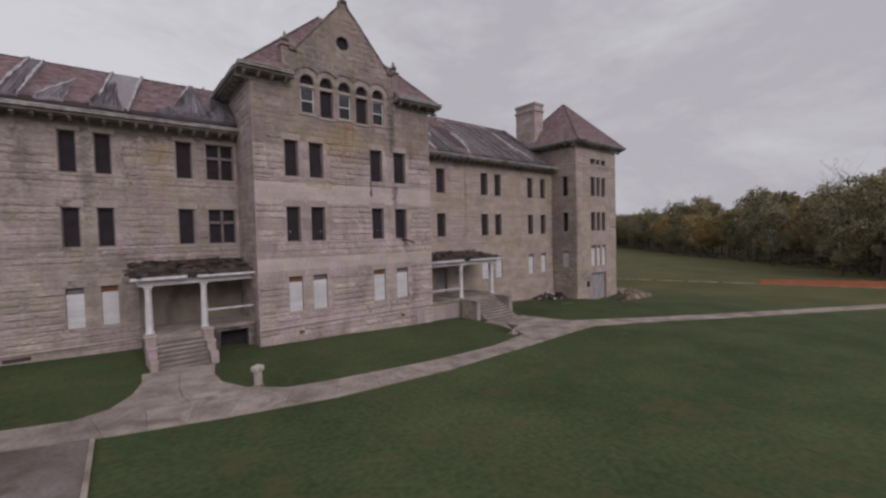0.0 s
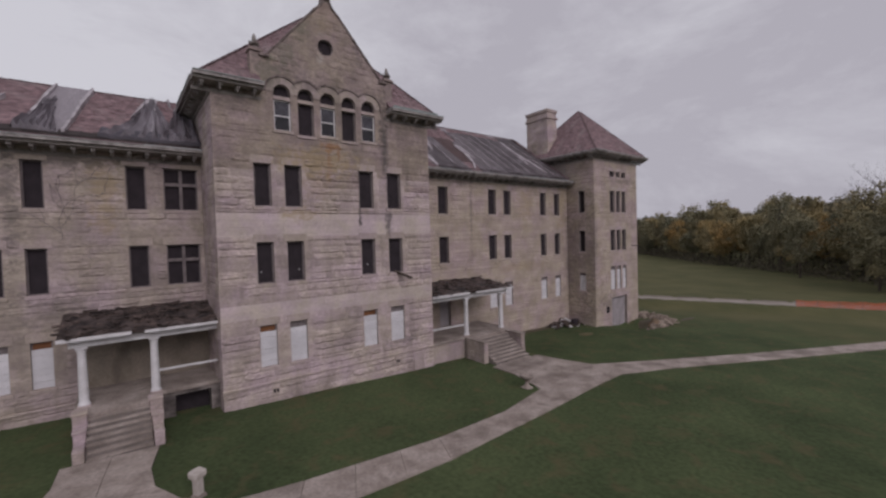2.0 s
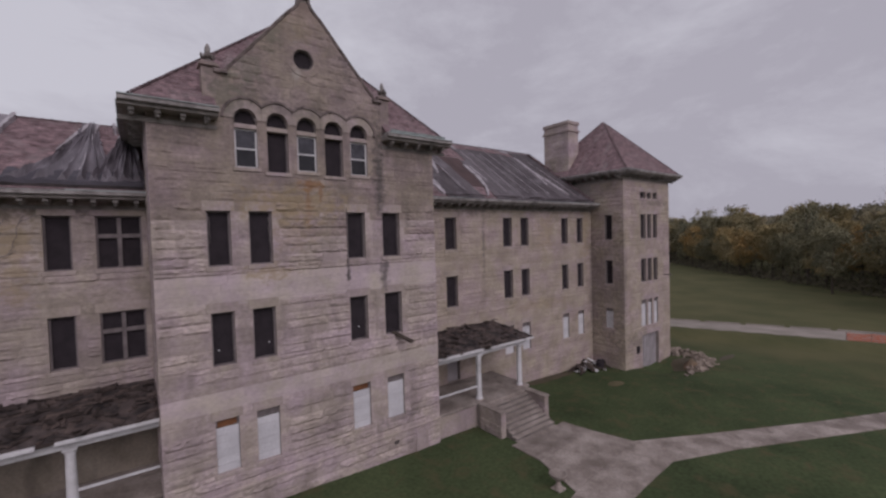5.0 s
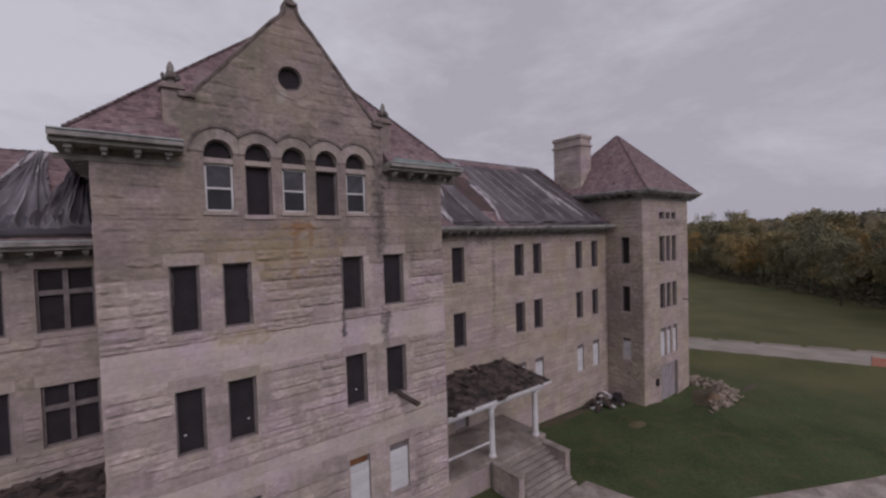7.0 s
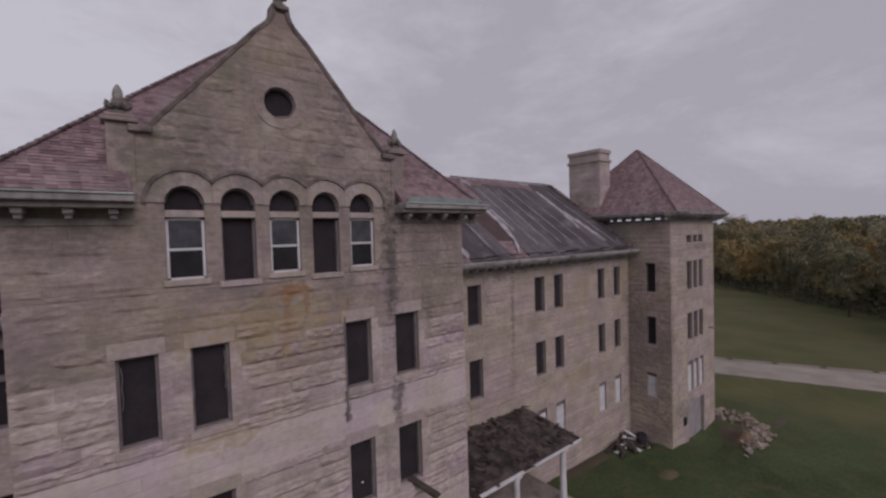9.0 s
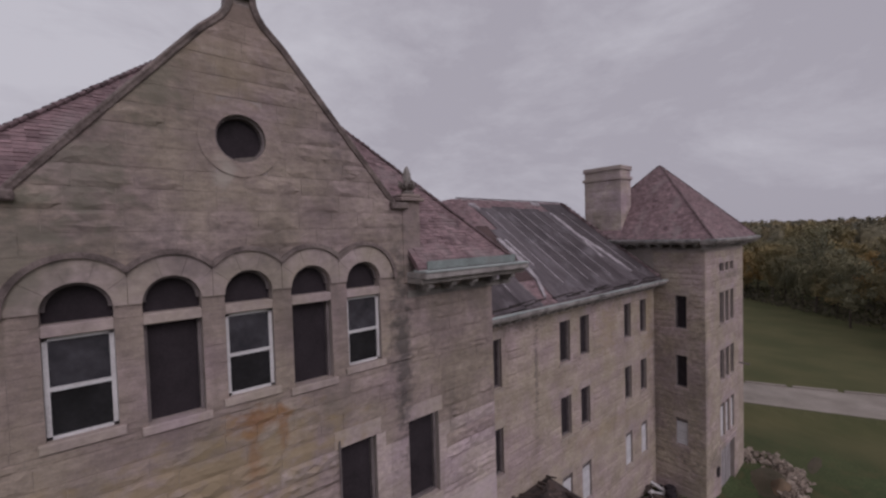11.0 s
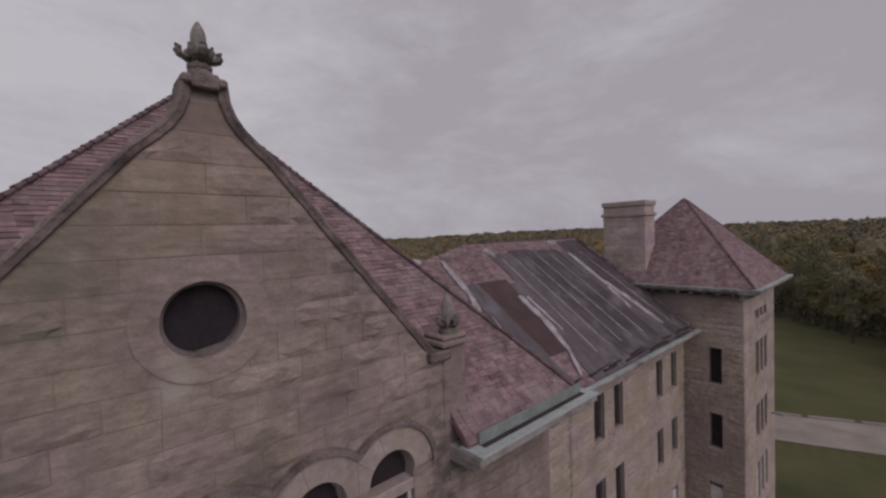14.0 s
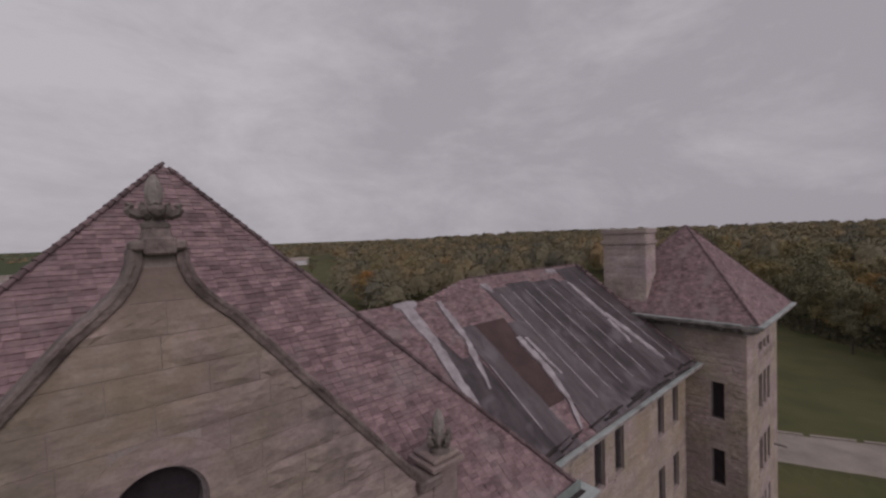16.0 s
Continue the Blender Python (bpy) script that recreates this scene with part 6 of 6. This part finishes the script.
# ---- orange safety fence ----
def fence(pts, h=1.2):
    fe = thing("safety_fence", "orange plastic mesh safety fence along the road", "fence")
    for (x0, y0), (x1, y1) in zip(pts, pts[1:]):
        d = Vector((x1 - x0, y1 - y0, 0)).normalized()
        L = math.hypot(x1 - x0, y1 - y0)
        n = max(1, round(L / 2.4))
        verts, faces = [], []
        cells = int(L / 0.3)
        side = d.cross(Vector((0, 0, 1))) * 0.012
        for j in range(9):
            for i in range(cells):
                f0, f1 = i / cells, (i + 1) / cells
                for k, (fa, fb) in enumerate(((f0, f1),)):
                    xa, ya, xb, yb = x0 + (x1 - x0) * fa, y0 + (y1 - y0) * fa, x0 + (x1 - x0) * fb, y0 + (y1 - y0) * fb
                    sag = 0.1 * math.sin(math.pi * ((fa * n) % 1.0))
                    za, zb = ground_z(xa, ya) + 0.05 + (h - sag) * j / 9, ground_z(xb, yb) + 0.05 + (h - sag) * j / 9
                    m = len(verts)
                    t = h / 9 * 0.62
                    verts.extend([(xa, ya, za), (xb, yb, zb), (xb, yb, zb + t), (xa, ya, za + t)])
                    verts.extend([tuple(Vector(p) + side) for p in verts[m:m + 4]])
                    faces.extend([(m, m + 1, m + 2, m + 3), (m + 7, m + 6, m + 5, m + 4), (m + 3, m + 2, m + 6, m + 7)])
        raw_part("mesh_panel", verts, faces, M_ORANGE, fe, kind="stuff")
        for i in range(n + 1):
            x, y = x0 + (x1 - x0) * i / n, y0 + (y1 - y0) * i / n
            bm = bmesh.new()
            beam(bm, (x, y, ground_z(x, y) - 0.2), (x, y, ground_z(x, y) + h + 0.12), 0.05, 0.05)
            part("post", bm, M_FINIAL, fe)


fence([(63.6, -9.6), (66.6, -17.5), (70.3, -26.0), (75.8, -38.0), (82.6, -52.0)])
# vine traces on the wing wall
def vine(x, z, rng, name="vine"):
    bm = bmesh.new()
    def grow(p, a, n, w):
        for k in range(n):
            q = (p[0] + 0.28 * math.cos(a), p[1] + 0.28 * math.sin(a))
            beam(bm, (p[0], WY - 0.07, p[1]), (q[0], WY - 0.07, q[1]), w, 0.02)
            if rng.random() < 0.33 and n > 3:
                grow(q, a + rng.choice((-0.8, 0.8)), n // 2, w * 0.7)
            p, a = q, a + rng.uniform(-0.45, 0.45)
    grow((x, z), 1.6, 13, 0.006)
    grow((x + 0.3, z + 1.0), 2.2, 7, 0.005)
    tagged(part("vine", bm, M_FRAME, None), "dead brown vine stems clinging to the wall", "vine")


vrng = random.Random(21)
vine(-8.15, 10.7, vrng)

# ---- woods ----
def leaf_mat(name, far=False):
    m = bpy.data.materials.new(name)
    m.use_nodes = True
    n, l = m.node_tree.nodes, m.node_tree.links
    b = n["Principled BSDF"]
    b.inputs["Roughness"].default_value = 0.9
    b.inputs["Specular IOR Level"].default_value = 0.1
    geo = n.new("ShaderNodeNewGeometry")
    big, small = n.new("ShaderNodeTexNoise"), n.new("ShaderNodeTexNoise")
    big.inputs["Scale"].default_value, big.inputs["Detail"].default_value = (0.03 if far else 0.06), 5
    small.inputs["Scale"].default_value, small.inputs["Detail"].default_value = 0.6, 3
    l.new(geo.outputs["Position"], big.inputs["Vector"])
    l.new(geo.outputs["Position"], small.inputs["Vector"])
    oi = n.new("ShaderNodeObjectInfo")
    addn = n.new("ShaderNodeMath")
    addn.operation = "MULTIPLY_ADD"
    addn.inputs[1].default_value = 0.26
    if far:
        addn.inputs[1].default_value, addn.inputs[2].default_value = 1.4, -0.1
        l.new(big.outputs["Fac"], addn.inputs[0])
    else:
        l.new(oi.outputs["Random"], addn.inputs[0])
        l.new(big.outputs["Fac"], addn.inputs[2])
    # leaf tones are lifted and greyed: the haze of distance is mixed in
    ramp = n.new("ShaderNodeValToRGB")
    cr = ramp.color_ramp
    cr.elements[0].position, cr.elements[0].color = 0.36, (0.111, 0.111, 0.08, 1)
    cr.elements[1].position, cr.elements[1].color = 0.97, (0.382, 0.172, 0.063, 1)
    for p, c in ((0.5, (0.155, 0.149, 0.099, 1)), (0.64, (0.209, 0.184, 0.109, 1)), (0.76, (0.27, 0.211, 0.106, 1)), (0.87, (0.304, 0.189, 0.073, 1))):
        e = cr.elements.new(p)
        e.color = c
    if far:
        for e, c in zip(cr.elements, ((0.126, 0.119, 0.092), (0.163, 0.147, 0.101), (0.209, 0.172, 0.106), (0.225, 0.178, 0.106), (0.242, 0.167, 0.09), (0.281, 0.155, 0.078))):
            e.color = (*c, 1)
    l.new(addn.outputs["Value"], ramp.inputs["Fac"])
    hsv = n.new("ShaderNodeHueSaturation")
    mr = n.new("ShaderNodeMapRange")
    mr.inputs["To Min"].default_value, mr.inputs["To Max"].default_value = (0.94, 1.08) if far else (0.9, 1.35)
    l.new(geo.outputs["Random Per Island"], mr.inputs["Value"])
    l.new(mr.outputs["Result"], hsv.inputs["Value"])
    l.new(ramp.outputs["Color"], hsv.inputs["Color"])
    l.new(hsv.outputs["Color"], b.inputs["Base Color"])
    return m


# darker than the leaves: the shadow at the wood's foot is in this colour
M_SCRUB = mat("brown_scrub", (0.105, 0.09, 0.055), (0.045, 0.04, 0.026), scale=0.25, fine=2, bump=0.0, rnd=0.3, island=True)
M_LEAF = leaf_mat("autumn_leaves")
M_FARLEAF = leaf_mat("far_hazy_leaves", True)


def crown_mesh(rng, h, r, clumps, leaves, size):
    """Many small leaf tufts on uneven boughs, leaving gaps."""
    verts, faces = [], []
    lobes = []
    for k in range(clumps):
        t = rng.random()
        a = rng.uniform(0, 6.28)
        z = h * (0.28 + 0.68 * t)
        rad = r * (0.35 + 0.75 * math.sin(math.pi * min(1, 0.12 + 0.85 * (1 - t)))) * math.sqrt(rng.random())
        lobes.append((rad * math.cos(a), rad * math.sin(a), z, r * rng.uniform(0.12, 0.34)))
    for k in range(leaves):
        x, y, z, s = lobes[k % clumps]
        d = Vector((rng.gauss(0, 1), rng.gauss(0, 1), rng.gauss(0, 1))).normalized()
        c = Vector((x, y, z)) + d * s * rng.uniform(0.3, 1.25)
        d = (d * 0.45 + Vector((rng.gauss(0, 0.6), rng.gauss(0, 0.6), 0.3 + rng.gauss(0, 0.5)))).normalized()
        u = Vector((rng.gauss(0, 1), rng.gauss(0, 1), rng.gauss(0, 1)))
        u = (u - d * u.dot(d)).normalized()
        v = u.cross(d)
        v = v.normalized() if v.length > 1e-3 else Vector((0, 0, 1))
        q = size * rng.uniform(0.6, 1.3)
        n = len(verts)
        verts.extend([tuple(c - u * q), tuple(c + v * q * 0.6 + d * 0.15 * q), tuple(c + u * q), tuple(c - v * q * 0.7)])
        faces.append((n, n + 1, n + 2, n + 3))
    me = bpy.data.meshes.new("crown")
    me.from_pydata(verts, [], faces)
    me.materials.append(M_LEAF)
    return me


def limb(bm, a, b, r0, r1, seg=6):
    a, b = Vector(a), Vector(b)
    d = (b - a).normalized()
    s = d.orthogonal().normalized()
    t = d.cross(s)
    ra = [bm.verts.new(a + (s * math.cos(k) + t * math.sin(k)) * r0) for k in np.linspace(0, 2 * math.pi, seg, endpoint=False)]
    rb = [bm.verts.new(b + (s * math.cos(k) + t * math.sin(k)) * r1) for k in np.linspace(0, 2 * math.pi, seg, endpoint=False)]
    for i in range(seg):
        bm.faces.new((ra[i], ra[(i + 1) % seg], rb[(i + 1) % seg], rb[i]))


def trunk_mesh(rng, h, bare=False):
    bm = bmesh.new()
    p, r = Vector((0, 0, -0.4)), h * 0.017
    for k in range(5):
        q = p + Vector((rng.uniform(-0.3, 0.3), rng.uniform(-0.3, 0.3), h * 0.17))
        limb(bm, p, q, r, r * 0.8)
        if k > 0:
            for _ in range(5 if bare else 3):
                a = rng.uniform(0, 6.28)
                e = q + Vector((math.cos(a), math.sin(a), rng.uniform(0.5, 1.4))) * h * rng.uniform(0.1, 0.19)
                limb(bm, q, e, r * 0.45, r * 0.15, 5)
                if bare:
                    for _ in range(4):
                        b = rng.uniform(0, 6.28)
                        g = e + Vector((math.cos(b), math.sin(b), rng.uniform(0.4, 1.5))) * h * rng.uniform(0.05, 0.1)
                        limb(bm, e, g, r * 0.16, r * 0.05, 4)
                        for _ in range(3):
                            b = rng.uniform(0, 6.28)
                            limb(bm, g, g + Vector((math.cos(b), math.sin(b), rng.uniform(0.3, 1.4))) * h * 0.05, r * 0.06, r * 0.02, 3)
        p, r = q, r * 0.78
    me = bpy.data.meshes.new("trunk")
    bm.to_mesh(me)
    bm.free()
    me.materials.append(M_BARK)
    return me


wrng = random.Random(42)
KINDS = []
for k in range(7):
    h = (17, 19, 21, 16, 20, 14, 18)[k]
    KINDS.append((h, trunk_mesh(wrng, h), crown_mesh(wrng, h, h * (0.30, 0.27, 0.25, 0.36, 0.24, 0.34, 0.3)[k], 64, 5200, 0.25)))
BARE = (18, trunk_mesh(wrng, 18, True))


def tree(x, y, k, s, label="mixed autumn tree at the wood's edge"):
    h, tm, cm = KINDS[k]
    t = thing("tree", label, "tree", (x, y, ground_z(x, y)), "trees along the meadow")
    t.rotation_euler, t.scale = (0, 0, wrng.uniform(0, 6.28)), (s, s, s * wrng.uniform(0.92, 1.08))
    for nme, me in (("trunk", tm), ("crown", cm)):
        new(nme, me).parent = t


# the wood's edge, from the near right round to behind the building
EDGE = [(80, -66), (90, -42), (103, -22), (121, -5), (137, 12), (158, 36), (202, 76), (265, 126)]
for (x0, y0), (x1, y1) in zip(EDGE, EDGE[1:]):
    L = math.hypot(x1 - x0, y1 - y0)
    nrm = ((y1 - y0) / L, -(x1 - x0) / L)
    for row in range(3):
        n = int(L / (6.2 + row * 1.2))
        for i in range(n):
            f = (i + wrng.uniform(0.1, 0.9)) / n
            o = row * 8 + wrng.uniform(-2.5, 2.5) + 3
            tree(x0 + (x1 - x0) * f + nrm[0] * o, y0 + (y1 - y0) * f + nrm[1] * o, wrng.randrange(7), wrng.uniform(0.66, 1.06) + 0.05 * row)
for x, y, s in ((112, -12, 1.15), (117, -6, 1.05), (104, -24, 1.2)):
    t = thing("tree", "bare leafless tree above the autumn wood", "tree", (x + 16, y, ground_z(x, y)), "bare trees")
    t.rotation_euler, t.scale = (0, 0, wrng.uniform(0, 6)), (s, s, s * 1.15)
    new("trunk", BARE[1]).parent = t
tree(99, -19.0, 2, 0.98, "tall yellowing tree at the wood's corner")
tree(104, -23.5, 4, 1.08, "tall yellowing tree at the wood's corner")
tree(101.5, -13.5, 3, 0.8, "lone leafy tree before the wood")
for x, y, k, q in ((84, 128, 0, 0.8), (92, 133, 3, 0.75), (101, 138, 5, 0.9), (112, 148, 6, 0.85), (108, 160, 3, 0.9), (128, 158, 1, 0.85), (140, 172, 5, 1.0), (122, 178, 2, 0.85), (152, 186, 0, 0.95), (150, 320, 3, 0.7)):
    tree(x, y, k, q, "bushy yellow-green tree beyond the roofs")
tree(119, 1.0, 4, 0.72, "slim pale-trunked tree before the wood")


def scrub():
    """Undergrowth that closes the foot of the wood."""
    verts, faces = [], []
    for (x0, y0), (x1, y1) in zip(EDGE, EDGE[1:]):
        L = math.hypot(x1 - x0, y1 - y0)
        nrm = ((y1 - y0) / L, -(x1 - x0) / L)
        for k in range(int(L * 26)):
            f, o = wrng.random(), wrng.uniform(-1.5, 9)
            x, y = x0 + (x1 - x0) * f + nrm[0] * o, y0 + (y1 - y0) * f + nrm[1] * o
            z = ground_z(x, y) + wrng.random() ** 1.5 * (1.2 + 0.55 * max(0, o + 1.5))
            q = wrng.uniform(0.25, 0.6)
            u = Vector((wrng.gauss(0, 1), wrng.gauss(0, 1), wrng.gauss(0, 0.7))).normalized() * q
            v = u.orthogonal().normalized() * q * 0.7
            c = Vector((x, y, z))
            n = len(verts)
            verts.extend([tuple(c - u), tuple(c + v), tuple(c + u), tuple(c - v)])
            faces.append((n, n + 1, n + 2, n + 3))
    tagged(raw_part("undergrowth", verts, faces, M_SCRUB, None), "tangled brown-green undergrowth along the wood", "undergrowth", kind="stuff")


scrub()


def far_woods():
    """Canopy of the woods that stretch to the horizon, thinning with distance."""
    verts, faces = [], []

    def clump(x, y, z0, h, r, n, q):
        nu, nv = 10, 5
        base, ph = len(verts), wrng.uniform(0, 9)
        for j in range(nv + 1):
            t = -0.5 + 1.9 * j / nv
            for i in range(nu):
                a = 6.2832 * i / nu
                k = r * math.cos(t) * (0.56 + 0.5 * noise.noise((math.cos(a) * 1.5 + ph, math.sin(a) * 1.5, t * 1.4 + x)))
                verts.append((x + k * math.cos(a), y + k * math.sin(a), z0 + h * (0.6 + 0.36 * math.sin(t) * (1 + 0.25 * noise.noise((a * 2, ph, t))))))
        for j in range(nv):
            for i in range(nu):
                p, s2 = base + j * nu + i, base + j * nu + (i + 1) % nu
                faces.append((p, s2, s2 + nu, p + nu))
        faces.append(tuple(base + nv * nu + i for i in range(nu)))
        for k in range(n):
            a, t = wrng.uniform(0, 6.28), wrng.uniform(-0.5, 1.5)
            rr = r * math.cos(t) * wrng.uniform(0.6, 1.25)
            c = Vector((x + rr * math.cos(a), y + rr * math.sin(a), z0 + h * (0.6 + 0.4 * math.sin(t) * wrng.uniform(0.85, 1.1))))
            d = Vector((math.cos(a) * math.cos(t), math.sin(a) * math.cos(t), math.sin(t) + 0.3)).normalized()
            d = (d + Vector((wrng.gauss(0, 0.5), wrng.gauss(0, 0.5), wrng.gauss(0, 0.4)))).normalized()
            u = d.orthogonal().normalized()
            u = (u * math.cos(k) + d.cross(u) * math.sin(k)).normalized() * q * wrng.uniform(0.7, 1.3)
            v = d.cross(u).normalized() * q * 0.8
            n0 = len(verts)
            verts.extend([tuple(c - u), tuple(c + v), tuple(c + u), tuple(c - v)])
            faces.append((n0, n0 + 1, n0 + 2, n0 + 3))

    def field(x, y):
        """Open land left between the woods."""
        return y < 470 and x < 3.6 + 0.52 * (y + 5.5)

    # woods behind the edge and north of the building
    for k in range(3100):
        d = 20 + 700 * wrng.random() ** 1.4
        a = wrng.uniform(-0.95, 1.72)
        x, y = 95 + d * math.cos(a), -55 + 1.15 * d * math.sin(a)
        if y > 20 and x < (75 + 0.35 * y if y < 100 else 45 + 0.2 * y) or field(x, y):
            continue
        s = (x - 107) * 0.62 - (y + 17) * 0.78
        if y < 100 and s < 22:
            continue
        hh = wrng.choice((wrng.uniform(9, 15), wrng.uniform(13, 20), wrng.uniform(15, 20))) + 0.008 * d
        hh *= 0.62 if x < 1.0 * y else 0.85 if x < 1.5 * y else 1.0
        near = d < 260
        clump(x, y, ground_z(x, y) + 0.006 * d, hh, wrng.uniform(4.4, 8.2), 300 if near else 130, 0.4 if near else 0.8)
    # distant tree lines
    for dist, n, q in ((1050, 330, 5.5), (1500, 420, 8.0), (2300, 420, 12.0)):
        for k in range(n):
            a = wrng.uniform(-0.75, 2.35)
            x, y = dist * math.cos(a) * wrng.uniform(0.93, 1.07), dist * math.sin(a) * wrng.uniform(0.93, 1.07)
            low = max(0.0, min(1.0, (1.05 - a) / 0.35))
            clump(x, y, -8 + (dist - 1000) * 0.006 * low, wrng.uniform(9, 15) + (wrng.uniform(2, 10) + dist * 0.004) * low, dist * 0.012, 44, q * 0.6)
    tagged(raw_part("distant_woods", verts, faces, M_FARLEAF, None), "autumn woods reaching to the horizon", "woods", kind="stuff")


far_woods()


def far_shed(x, y, w, d, h, rz, label):
    t = thing("shed", label, "shed", (x, y, ground_z(x, y) - 0.1), "far sheds")
    t.rotation_euler = (0, 0, rz)
    part("wall", boxed(-w / 2, w / 2, -d / 2, d / 2, 0, h), M_BOARD, t)
    bm = bmesh.new()
    vs = [bm.verts.new(p) for p in ((-w / 2 - 0.5, -d / 2 - 0.5, h), (w / 2 + 0.5, -d / 2 - 0.5, h), (w / 2 + 0.5, d / 2 + 0.5, h), (-w / 2 - 0.5, d / 2 + 0.5, h), (-w / 2 - 0.5, 0, h + d * 0.2), (w / 2 + 0.5, 0, h + d * 0.2))]
    for q in ((0, 1, 5, 4), (2, 3, 4, 5), (1, 2, 5), (3, 0, 4), (3, 2, 1, 0)):
        bm.faces.new([vs[i] for i in q])
    part("roof", bm, M_CONC, t, "pale metal roof")


far_shed(178, 446, 46, 16, 5, -0.4, "long pale low shed beyond the field")
far_shed(300, 520, 40, 16, 5, -0.5, "pale flat-roofed shed among trees")
far_shed(-30, 330, 40, 18, 5, 0.1, "pale low shed behind the lawn")
